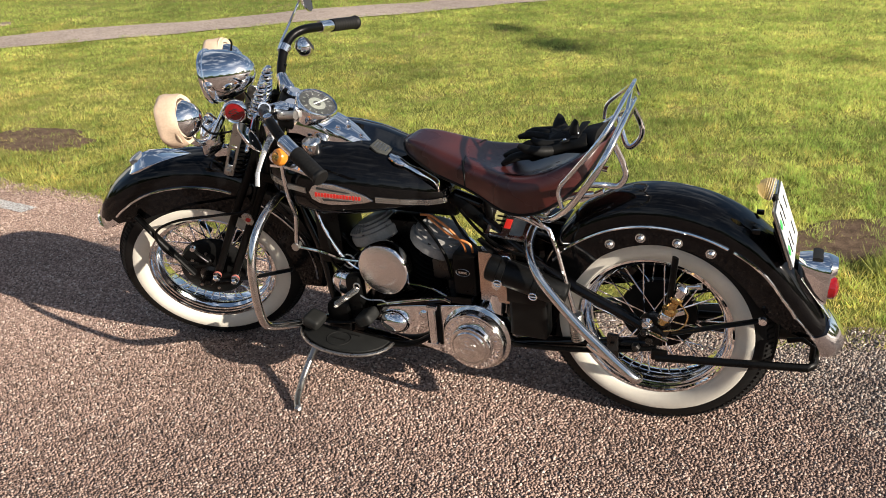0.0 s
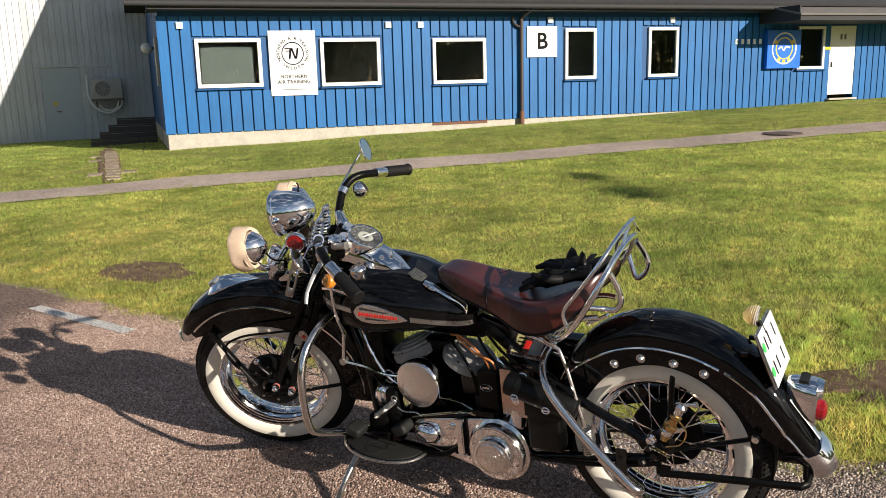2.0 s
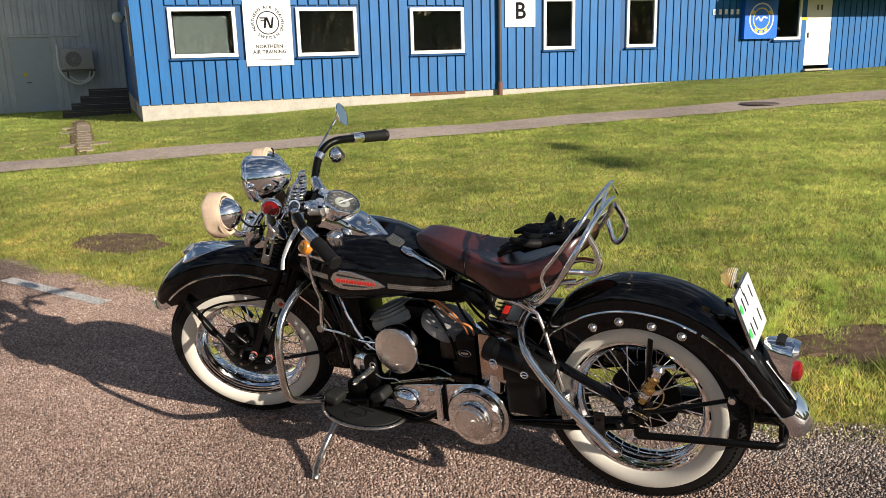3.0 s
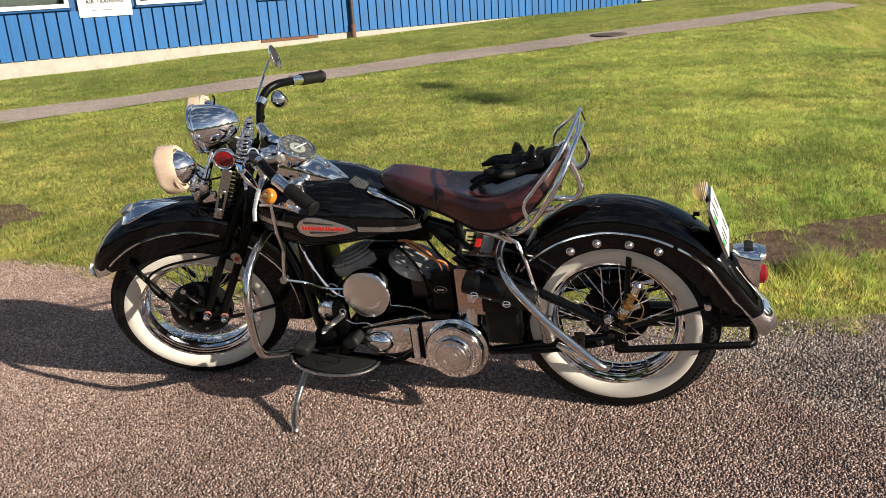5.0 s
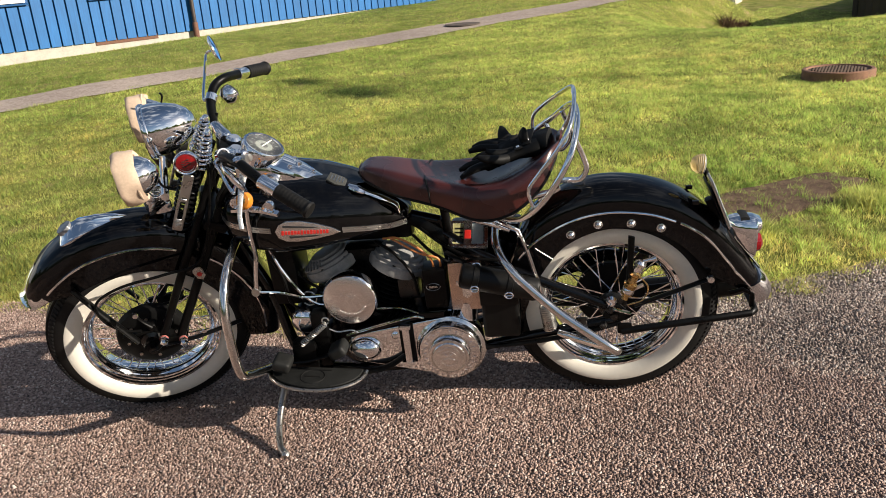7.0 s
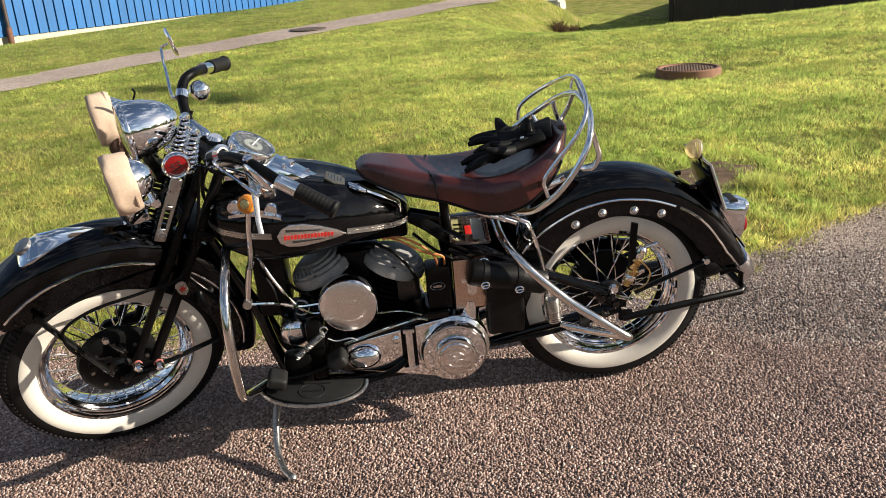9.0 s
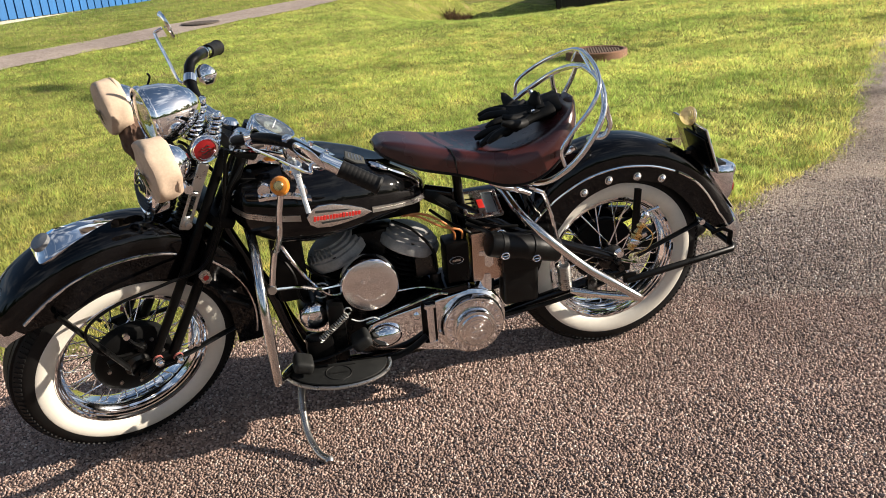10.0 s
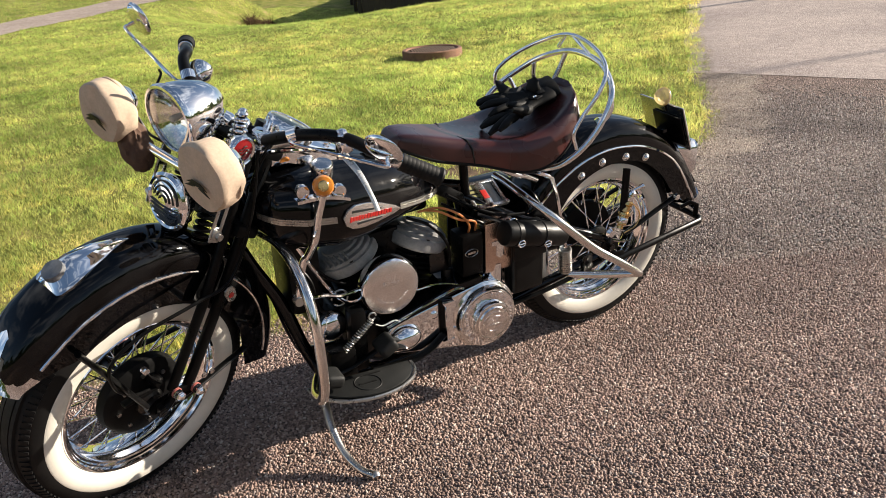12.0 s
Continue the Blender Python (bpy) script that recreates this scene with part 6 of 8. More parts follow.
for s, seed in ((1, 2.0), (-1, 9.0)):
    at = Vector((1.398, 0.209, 1.02)) if s > 0 else Vector((1.368, -0.201, 0.993))
    SP = Matrix.Translation(at) @ Matrix.Rotation(radians(92), 4, "Y") @ Matrix.Diagonal((0.9, 0.9, 0.9, 1))
    b = bmesh.new()
    lathe(b, [(0, -0.080), (0.02, -0.077), (0.042, -0.062), (0.058, -0.036), (0.065, -0.006), (0.068, 0.004), (0.066, 0.012), (0.0, 0.014)], 36, SP)
    sl = bit("spot_lamp", b, CHROME, None, "chrome spot lamp under a beige canvas cover", True)
    b = bmesh.new()
    rough_disc(b, [(0.066, -0.032), (0.077, -0.036), (0.0815, -0.026), (0.083, -0.008), (0.0835, 0.014), (0.083, 0.024), (0.080, 0.030), (0.060, 0.0325), (0.035, 0.033), (0.015, 0.033), (0, 0.033)], SP @ Matrix.Translation((0, 0, 0.006)), seed, 0.0085)
    cv = bit("canvas_cover", b, CANVAS, sl, "beige canvas lamp cover with a dark stitched wing", True)
    b = bmesh.new()
    tube(b, [SP @ Vector((0.077 * math.cos(k * math.pi / 20), 0.077 * math.sin(k * math.pi / 20), -0.018)) for k in range(40)], 0.0035, 6, 1, closed=True, smooth=False)
    bit("cover_hem", b, CANVAS, cv, "", True)
    b = bmesh.new()
    for pts in ([(-0.036, 0.016), (-0.014, 0.0), (-0.004, 0.006), (-0.012, 0.010)], [(0.036, 0.016), (0.014, 0.0), (0.004, 0.006), (0.012, 0.010)], [(-0.014, 0.002), (0.0, -0.006), (0.014, 0.002), (0.0, 0.004)], [(-0.030, 0.004), (-0.012, -0.007), (0.012, -0.007), (0.030, 0.004), (0.0, -0.002)]):
        plate(b, pts, 0.0015, SP @ Matrix.Translation((0.010, 0, 0.0460)) @ Matrix.Rotation(radians(90), 4, "Z") @ Matrix.Diagonal((1.25, -1.1, 1, 1)))
    bit("wing_mark", b, BLACK_LEATHER, cv, "", True)
    bar("lamp_stalk", [at + Vector((-0.015, 0, -0.05)), at + Vector((-0.03, -0.01 * s, -0.085)), (1.335, s * 0.15, 0.915)], 0.011, CHROME, sl, "", True)
    bar("lamp_cable", [at + Vector((-0.06, 0, -0.02)), at + Vector((-0.07, -0.03 * s, -0.07)), (1.30, s * 0.13, 0.92), (1.27, s * 0.08, 0.90)], 0.0035, SATIN, sl, "", True, n=6)
bar("lamp_bar", [(1.335, 0.19, 0.925), (1.335, -0.185, 0.915)], 0.012, CHROME, None, "chrome crossbar carrying the spot lamps", True, False)
bar("thin_cable", [(1.31, -0.12, 1.02), (1.295, -0.112, 1.065), (1.285, -0.106, 1.092), (1.289, -0.106, 1.104)], 0.003, SATIN, None, "thin black cable standing free", True, n=6)
b = bmesh.new()
bmesh.ops.create_icosphere(b, subdivisions=4, radius=1.0)
for v in b.verts:
    n_ = v.co.normalized()
    fold = 0.16 * noise.noise(n_ * 2.3) + 0.13 * abs(noise.noise(Vector((n_.x * 6, n_.y * 6, n_.z * 2.0 + 4)))) - 0.10 * abs(noise.noise(n_ * 11))
    v.co = Matrix.Rotation(radians(24), 3, "X") @ Vector((n_.x * 0.036, n_.y * 0.044, n_.z * 0.066)) * (1 + fold) + Vector((1.345, -0.150, 0.908))
bit("cloth_wrap", b, BROWN_CLOTH, None, "crumpled brown cloth wrapped on the lamp bar", True)
HN = Matrix.Translation((1.390, 0.036, 0.862)) @ Matrix.Rotation(radians(80), 4, "Y") @ Matrix.Diagonal((1.32, 1.32, 1.1, 1))
b = bmesh.new()
lathe(b, [(0, -0.04), (0.03, -0.035), (0.045, -0.01), (0.052, 0.0), (0.053, 0.008), (0.048, 0.013), (0.044, 0.010), (0.030, 0.017), (0.0, 0.021)], 36, HN)
hn = bit("horn", b, CHROME, None, "round chrome horn with a slotted face", True)


def horn_face(x, y):
    return HN @ Vector((x, y, 0.0215 - 0.0075 * (x * x + y * y) / 0.042 ** 2))


# lower half: level slots; upper half: nested arches
for k in range(5):
    x = 0.004 + k * 0.0078
    half = 0.92 * math.sqrt(max(1e-4, 0.041 ** 2 - x * x))
    b = bmesh.new()
    tube(b, [horn_face(x, half * q) for q in (-0.95, -0.5, 0.0, 0.5, 0.95)], 0.0024, 6, 3, flat=0.5)
    bit("horn_slot", b, DIAL, hn, "", True)
for k in range(4):
    r = 0.010 + k * 0.0085
    b = bmesh.new()
    tube(b, [horn_face(-0.004 - r * math.sin(a), r * math.cos(a)) for a in np.linspace(0.12, math.pi - 0.12, 9)], 0.0024, 6, 2, flat=0.5)
    bit("horn_slot", b, DIAL, hn, "", True)
b = bmesh.new()
box(b, (0.05, 0.028, 0.03), (1.370, 0.036, 0.805), bevel=0.006)
bit("horn_mount", b, CHROME, hn, "", True)

# -- handlebar, controls and mirrors
BAR = [(1.105, 0.0, 0.920), (1.130, 0.040, 0.930), (1.160, 0.090, 0.955), (1.160, 0.151, 0.992), (1.150, 0.198, 1.018), (1.128, 0.238, 1.035), (1.095, 0.268, 1.037), (1.055, 0.328, 1.014)]
LEFT_BAR = [(1.105, 0.0, 0.920), (1.130, 0.040, 0.930), (1.160, 0.090, 0.955), (1.158, 0.151, 0.990), (1.148, 0.210, 1.019), (1.125, 0.270, 1.035), (1.103, 0.316, 1.035), (1.068, 0.373, 1.014)]
bar("handlebar", [(x, -y, z) for x, y, z in BAR[:0:-1]] + LEFT_BAR, 0.0145, SATIN, None, "black handlebar with chrome collars", True, n=14)
for s in (1, -1):
    g0, g1 = (Vector((1.068, 0.373, 1.014)), Vector((0.964, 0.481, 0.954))) if s > 0 else (Vector((1.056, -0.326, 1.015)), Vector((0.955, -0.460, 0.958)))
    d = (g1 - g0).normalized()
    b = bmesh.new()
    lathe(b, [(0, 0), (0.0185, 0), (0.020, 0.004), (0.0185, 0.01), (0.0185, 0.062), (0, 0.062)], 20, axis(g0, g1))
    bit("grip_sleeve", b, CHROME, None, "chrome sleeve beside the grip", True)
    b = bmesh.new()
    L = (g1 - g0).length
    prof = [(0, 0.055), (0.021, 0.055)]
    for k in range(9):
        q = 0.060 + k * (L - 0.070) / 9
        prof += [(0.0215, q), (0.0205, q + 0.004), (0.0205, q + 0.006)]
    prof += [(0.0215, L - 0.012), (0.024, L - 0.006), (0.022, L), (0, L + 0.002)]
    lathe(b, prof, 20, axis(g0, g1))
    bit("grip", b, RUBBER, None, "ribbed black rubber grip", True)
    b = bmesh.new()
    lathe(b, [(0.0145, -0.012), (0.0185, -0.012), (0.0185, 0.012), (0.0145, 0.012)], 18, axis((1.152, s * 0.190, 1.014), (1.146, s * 0.202, 1.021)))
    bit("collar", b, CHROME, None, "", True)
    b = bmesh.new()
    lathe(b, [(0, -0.02), (0.02, -0.02), (0.024, -0.01), (0.024, 0.016), (0.016, 0.024), (0, 0.024)], 18, axis((1.12, s * 0.035, 0.925), (1.105, s * 0.035, 0.97)))
    bit("bar_clamp", b, CHROME, None, "chrome handlebar clamp", True)
    b = bmesh.new()
    p0, p1 = Vector((1.138, s * 0.052, 0.935)), Vector((1.163, s * 0.108, 0.966))
    q = (p1 - p0).length
    lathe(b, [(0.0146, 0), (0.023, 0.002), (0.024, 0.012), (0.019, q * 0.6), (0.0175, q - 0.004), (0.0146, q)], 20, axis(p0, p1))
    bit("bar_riser", b, CHROME, None, "tapered chrome riser sleeve", True)
    # mirror
    bar("mirror_stalk", [(1.150, s * 0.200, 1.012), (1.176, s * 0.206, 1.006), (1.160, s * 0.33, 1.026), (1.141, s * 0.455, 1.045), (1.134, s * 0.455, 1.056), (1.122, s * 0.444, 1.066)], 0.0045, CHROME, None, "thin chrome mirror stalk", True, n=8)
    aim = (Vector((-0.86, -0.22, 0.44)) if s > 0 else Vector((-0.94, 0.04, 0.22))).normalized()
    seat_ = Vector((1.130, 0.438, 1.073)) if s > 0 else Vector((1.108, -0.446, 1.069))
    MM = axis(seat_, seat_ + aim)
    b = bmesh.new()
    lathe(b, [(0, -0.0085), (0.025, -0.0078), (0.038, -0.0058), (0.0445, -0.001), (0.0460, 0.003), (0.0445, 0.005)], 36, MM)
    mr = bit("mirror", b, CHROME, None, "round chrome rear-view mirror", True)
    b = bmesh.new()
    lathe(b, [(0, 0.0035), (0.0445, 0.0035)], 36, MM)
    bit("mirror_glass", b, MIRROR, mr, "", True)
# left lever, its perch, and the right throttle ball
bar("clutch_lever", [(1.106, 0.292, 0.998), (1.116, 0.325, 0.994), (1.128, 0.375, 0.982), (1.142, 0.425, 0.956), (1.146, 0.449, 0.930)], [0.010, 0.0105, 0.0078, 0.0062, 0.0065], BRIGHT, None, "curved chrome hand lever", True, flat=0.55)
b = bmesh.new()
box(b, (0.036, 0.030, 0.034), (1.108, 0.305, 1.018), bevel=0.008)
rod(b, (1.112, 0.300, 0.985), (1.112, 0.300, 1.045), 0.010, 12)
lathe(b, [(0, 0), (0.013, 0), (0.013, 0.008), (0.008, 0.012), (0, 0.013)], 6, Matrix.Translation((1.112, 0.300, 1.045)))
bit("lever_perch", b, CHROME, None, "", True)
bar("lever_linkage", [(1.115, 0.30, 1.000), (1.150, 0.23, 0.990), (1.172, 0.15, 0.960), (1.18, 0.09, 0.93)], 0.006, CHROME, None, "", True, n=8)
TB = Matrix.Translation((1.093, -0.218, 1.001)) @ Matrix.Diagonal((1.32, 1.32, 1.32, 1))
b = bmesh.new()
lathe(b, [(0, -0.024), (0.014, -0.021), (0.0235, -0.009), (0.0245, 0.004), (0.021, 0.012), (0.017, 0.013)], 24, TB @ Matrix.Rotation(radians(-65), 4, "Y") @ Matrix.Rotation(radians(20), 4, "X"))
tb = bit("dip_switch", b, CHROME, None, "small round chrome switch housing", True)
b = bmesh.new()
lathe(b, [(0.008, 0.0165), (0.012, 0.0170), (0.0205, 0.0125)], 20, TB @ Matrix.Rotation(radians(-65), 4, "Y") @ Matrix.Rotation(radians(20), 4, "X"))
bit("switch_face", b, DIAL, tb, "", True)
for k, pts in enumerate(([(1.14, 0.13, 0.99), (1.19, 0.12, 0.93), (1.20, 0.09, 0.84), (1.16, 0.05, 0.76)], [(1.145, -0.13, 0.99), (1.185, -0.11, 0.92), (1.20, -0.08, 0.84), (1.16, -0.05, 0.76)], [(1.10, 0.06, 0.93), (1.16, 0.10, 0.88), (1.21, 0.11, 0.82), (1.18, 0.07, 0.72)])):
    bar("control_cable", pts, 0.005, SATIN, None, "black control cable", True, n=8)
b = bmesh.new()
rod(b, (1.17, 0.075, 0.925), (1.09, 0.11, 0.94), 0.0135, 14)
bit("damper_rod", b, STEEL, None, "", True)

# -- fuel tank
TANK = np.array([(1.172, 0.085, 0.715, 0.795, 0.755), (1.158, 0.135, 0.690, 0.815, 0.748), (1.125, 0.180, 0.652, 0.836, 0.742), (1.06, 0.208, 0.620, 0.846, 0.733), (0.97, 0.2145, 0.605, 0.842, 0.722),
                 (0.88, 0.196, 0.609, 0.831, 0.708), (0.79, 0.166, 0.625, 0.808, 0.693), (0.71, 0.128, 0.641, 0.776, 0.677), (0.65, 0.088, 0.653, 0.740, 0.664), (0.615, 0.055, 0.658, 0.712, 0.660), (0.602, 0.03, 0.661, 0.696, 0.662)])[::-1]


def tank_at(x):
    return [float(np.interp(x, TANK[:, 0], TANK[:, i])) for i in (1, 2, 3, 4)]


loops = []
for x in np.concatenate([np.linspace(0.602, 0.65, 5), np.linspace(0.67, 1.10, 22), np.linspace(1.115, 1.172, 7)]):
    w, lo, hi, mid = tank_at(x)
    loop = []
    for k in range(40):
        a = 2 * math.pi * k / 40
        c_, s_ = math.cos(a), math.sin(a)
        y = w * math.copysign(abs(c_) ** (0.72 if s_ > 0 else 0.8), c_)
        z = mid + (hi - mid) * s_ ** 0.82 if s_ >= 0 else mid - (mid - lo) * (-s_) ** 0.62
        if s_ > 0:
            z -= 0.010 * math.exp(-(y / 0.02) ** 2)
        loop.append((x, y, z))
    loops.append(loop)
b = bmesh.new()
rings(b, loops)
tank = bit("fuel_tank", b, BLACK, None, "glossy black twin fuel tank")
for s in (1, -1):
    for x0, x1 in ((0.612, 0.785), (0.985, 1.160)):
        b = bmesh.new()
        lps = []
        for x in np.linspace(x0, x1, 14):
            w, lo, hi, mid = tank_at(x)
            lps.append([(x, s * (w + d_), mid + h_) for h_, d_ in ((-0.0088, -0.003), (-0.0080, 0.003), (-0.0040, 0.003), (-0.0032, 0.0005), (-0.0024, 0.0035), (0.0024, 0.0035), (0.0032, 0.0005), (0.0040, 0.003), (0.0080, 0.003), (0.0088, -0.003))])
        rings(b, lps)
        bit("tank_stripe", b, STEEL, tank, "dull silver triple stripe along the tank")
# winged badge on the tank's side: a drop-shaped plate
A, C = Vector((0.972, 0.2145, 0.7245)), Vector((0.790, 0.168, 0.6925))
ax = (C - A).normalized()
nn = Vector((0, 1, 0))
nn = (nn - ax * nn.dot(ax)).normalized()
up = nn.cross(ax) * -1
if up.z < 0:
    up = -up
BD = Matrix(((ax.x, up.x, nn.x, A.x), (ax.y, up.y, nn.y, A.y), (ax.z, up.z, nn.z, A.z), (0, 0, 0, 1)))
L = (C - A).length
outline = [(0, 0), (0.010, 0.021), (0.032, 0.033), (0.07, 0.0345), (0.115, 0.027), (0.165, 0.013), (L, 0.0), (0.165, -0.011), (0.115, -0.024), (0.07, -0.032), (0.032, -0.031), (0.010, -0.020)]
b = bmesh.new()
plate(b, outline, 0.007, BD @ Matrix.Translation((0, 0, 0.002)), 0.002)
bg = bit("tank_badge", b, STAMPED, tank, "drop-shaped bright tank badge with a red bar of marks")
b = bmesh.new()
for o_ in ([(0.022, 0.0205), (0.125, 0.0165), (0.11, 0.013), (0.022, 0.013)], [(0.040, -0.0145), (0.135, -0.0095), (0.115, -0.0145), (0.045, -0.0205)]):
    plate(b, o_, 0.0012, BD @ Matrix.Translation((0, 0, 0.0088)))
bit("badge_slots", b, DIAL, bg, "", smooth=False)
for k in range(15):
    b = bmesh.new()
    box(b, (0.0072, 0.0115 if k % 3 else 0.014, 0.0016), (0.022 + k * 0.0092, -0.0008 + 0.0004 * (k - 7), 0.0095), BD, bevel=0.0004, segs=1)
    bit("red_mark", b, RED, bg)
# dash with the speedometer
DASH = Matrix.Translation((1.018, 0.038, 0.912)) @ Matrix.Rotation(radians(-17), 4, "Y") @ Matrix.Rotation(radians(-3), 4, "X")
DM = Matrix.Translation((1.019, 0.042, 0.922)) @ Matrix.Rotation(radians(-32), 4, "Y") @ Matrix.Rotation(radians(-4), 4, "X") @ Matrix.Diagonal((0.92, 0.92, 0.92, 1))
b = bmesh.new()
lps = []
for x, w, h in ((0.075, 0.045, -0.05), (0.06, 0.066, -0.02), (0.02, 0.070, -0.006), (-0.03, 0.064, -0.010), (-0.07, 0.064, -0.016), (-0.12, 0.054, -0.028), (-0.17, 0.036, -0.042), (-0.212, 0.012, -0.056)):
    lps.append([(DASH @ Vector((x, y * w, h + z))) for y, z in ((-1.0, -0.055), (-0.97, -0.022), (-0.8, -0.004), (-0.4, 0.004), (0, 0.006), (0.4, 0.004), (0.8, -0.004), (0.97, -0.022), (1.0, -0.055))])
rings(b, lps)
dash = bit("dash_panel", b, CHROME, None, "chrome instrument panel on the tank")
b = bmesh.new()
lathe(b, [(0.058, -0.065), (0.067, -0.06), (0.0715, -0.006), (0.070, 0.013), (0.066, 0.0175), (0.061, 0.0165), (0.0585, 0.010)], 48, DM)
sp_ = bit("speedometer", b, CHROME, dash, "round speedometer with a black and pale dial")
b = bmesh.new()
lathe(b, [(0, 0.0095), (0.059, 0.0095)], 48, DM)
bit("dial", b, DIAL, sp_)
b = bmesh.new()
lathe(b, [(0.011, 0.0103), (0.0285, 0.0103)], 36, DM)
bit("dial_centre", b, DIAL_GREY, sp_)
b = bmesh.new()
lathe(b, [(0, 0.0108), (0.0125, 0.0108)], 28, DM)
bit("dial_middle", b, DIAL, sp_)
for k in range(12):
    b = bmesh.new()
    a = radians(k * 26 - 140)
    box(b, (0.009, 0.0034, 0.0006), (0.045, 0, 0.0103), DM @ Matrix.Rotation(a, 4, "Z"))
    bit("dial_bar", b, DIAL_GREY, sp_, smooth=False)
b = bmesh.new()
box(b, (0.066, 0.0022, 0.001), (0.018, 0, 0.0135), DM @ Matrix.Rotation(radians(-100), 4, "Z"))
bit("needle", b, WHITE_PAINT, sp_, smooth=False)
b = bmesh.new()
lathe(b, [(0.0, 0.0185), (0.04, 0.0175), (0.061, 0.0150), (0.061, 0.0140), (0, 0.0165)], 40, DM)
g_ = bit("dial_glass", b, LAMP_GLASS, sp_)
g_.visible_shadow = False
for x, y, r, h in ((-0.088, 0.028, 0.007, 0.008), (-0.088, -0.028, 0.007, 0.008), (-0.108, 0.0, 0.009, 0.014), (-0.155, 0.004, 0.005, 0.008)):
    b = bmesh.new()
    lathe(b, [(r + 0.003, -0.012), (r + 0.003, 0.002), (r, 0.004), (r * 0.9, h), (0, h + 0.001)], 18, DASH @ Matrix.Translation((x, y, -0.020 + 0.18 * (x + 0.085))))
    bit("dash_knob", b, CHROME, dash)
b = bmesh.new()
plate(b, [(-0.028, -0.020), (0.028, -0.024), (0.030, 0.020), (0.0, 0.030), (-0.030, 0.022)], 0.006, Matrix.Translation((0.806, 0.056, 0.8085)) @ Matrix.Rotation(radians(-24), 4, "Y") @ Matrix.Rotation(radians(-10), 4, "X"), 0.002)
tp = bit("tank_plate", b, PLAQUE, tank, "small dark embossed plate on the tank top")
b = bmesh.new()
for k in range(5):
    box(b, (0.003, 0.034 - 0.005 * abs(k - 2), 0.0009), (-0.018 + k * 0.009, 0, 0.0063), Matrix.Translation((0.806, 0.056, 0.8085)) @ Matrix.Rotation(radians(-24), 4, "Y") @ Matrix.Rotation(radians(-10), 4, "X"))
bit("plate_bar", b, STEEL, tp, smooth=False)
bar("tank_rear_trim", [(0.768, 0.074, 0.799), (0.740, 0.082, 0.787), (0.708, 0.080, 0.769), (0.676, 0.073, 0.751), (0.650, 0.064, 0.733), (0.634, 0.058, 0.716), (0.630, 0.056, 0.690)], [0.006, 0.015, 0.010, 0.014, 0.011, 0.014, 0.008], CHROME, tank, "chrome latch at the back of the tank", flat=0.5)
bar("latch_hook", [(0.765, 0.088, 0.794), (0.742, 0.098, 0.785), (0.722, 0.092, 0.776), (0.726, 0.078, 0.782), (0.748, 0.074, 0.794)], 0.0042, CHROME, tank, "", n=8)
GC = Matrix.Translation((0.986, 0.146, 0.838)) @ Matrix.Rotation(radians(-14), 4, "X")
b = bmesh.new()
lathe(b, [(0.027, -0.022), (0.0285, -0.004), (0.029, 0.010), (0.0285, 0.013), (0.024, 0.0185), (0.012, 0.0205), (0, 0.021)], 28, GC)
bit("filler_cap", b, WORN_CHROME, tank, "flat dull alloy filler cap")
# hand gear lever with its gate
b = bmesh.new()
lps = []
for t in np.linspace(0, 1, 12):
    x = 1.085 - 0.135 * t
    z = 0.800 + 0.012 * math.sin(math.pi * t) - 0.022 * t
    y = 0.214 + 0.008 * math.sin(math.pi * t)
    lps.append([(x, y - 0.010, z - 0.004), (x, y + 0.014, z - 0.005), (x, y + 0.014, z + 0.003), (x, y - 0.010, z + 0.004)])
rings(b, lps)
gt = bit("shift_gate", b, CHROME, None, "chrome gear-shift gate on the tank side")
for x, z in ((1.068, 0.822), (0.974, 0.802)):
    b = bmesh.new()
    lathe(b, [(0.017, -0.012), (0.019, -0.004), (0.016, 0.006), (0.011, 0.007), (0.010, 0.004), (0, 0.005)], 22, Matrix.Translation((x, 0.219, z)) @ ACROSS)
    bit("gate_boss", b, CHROME, gt)
bar("shift_lever", [(1.027, 0.250, 0.828), (1.032, 0.242, 0.795), (1.040, 0.232, 0.755), (1.048, 0.215, 0.69), (1.060, 0.185, 0.635), (1.072, 0.168, 0.605), (1.094, 0.160, 0.500)], 0.0100, CHROME, None, "flat chrome hand gear lever", flat=0.75)
KN = Matrix.Translation((1.026, 0.252, 0.840)) @ Matrix.Rotation(radians(-68), 4, "X") @ Matrix.Rotation(radians(16), 4, "Y")
b = bmesh.new()
lathe(b, [(0, -0.020), (0.016, -0.017), (0.025, -0.006), (0.026, 0.003), (0.022, 0.012), (0.012, 0.016), (0, 0.017)], 28, KN)
kn = bit("shift_knob", b, AMBER, None, "amber ball knob with a bright inlay")
b = bmesh.new()
lathe(b, [(0, 0.019), (0.011, 0.0182), (0.0135, 0.0155)], 20, KN)
bit("knob_inlay", b, BRASS, kn)
b = bmesh.new()
lathe(b, [(0, -0.012), (0.013, -0.012), (0.013, 0.012), (0, 0.012)], 14, Matrix.Translation((1.094, 0.160, 0.500)) @ ACROSS)
bit("lever_joint", b, STEEL)
bar("shift_rod", [(1.094, 0.158, 0.498), (1.02, 0.14, 0.480), (0.965, 0.115, 0.448), (0.90, 0.10, 0.440), (0.84, 0.09, 0.44)], 0.006, CHROME, None, "bright shift rod", n=8)
bar("wire_loop", [(0.955 + 0.024 * math.cos(k), 0.092, 0.428 + 0.024 * math.sin(k)) for k in np.linspace(0, 5.6, 9)], 0.0028, STEEL, None, "looped bright wire", n=6)
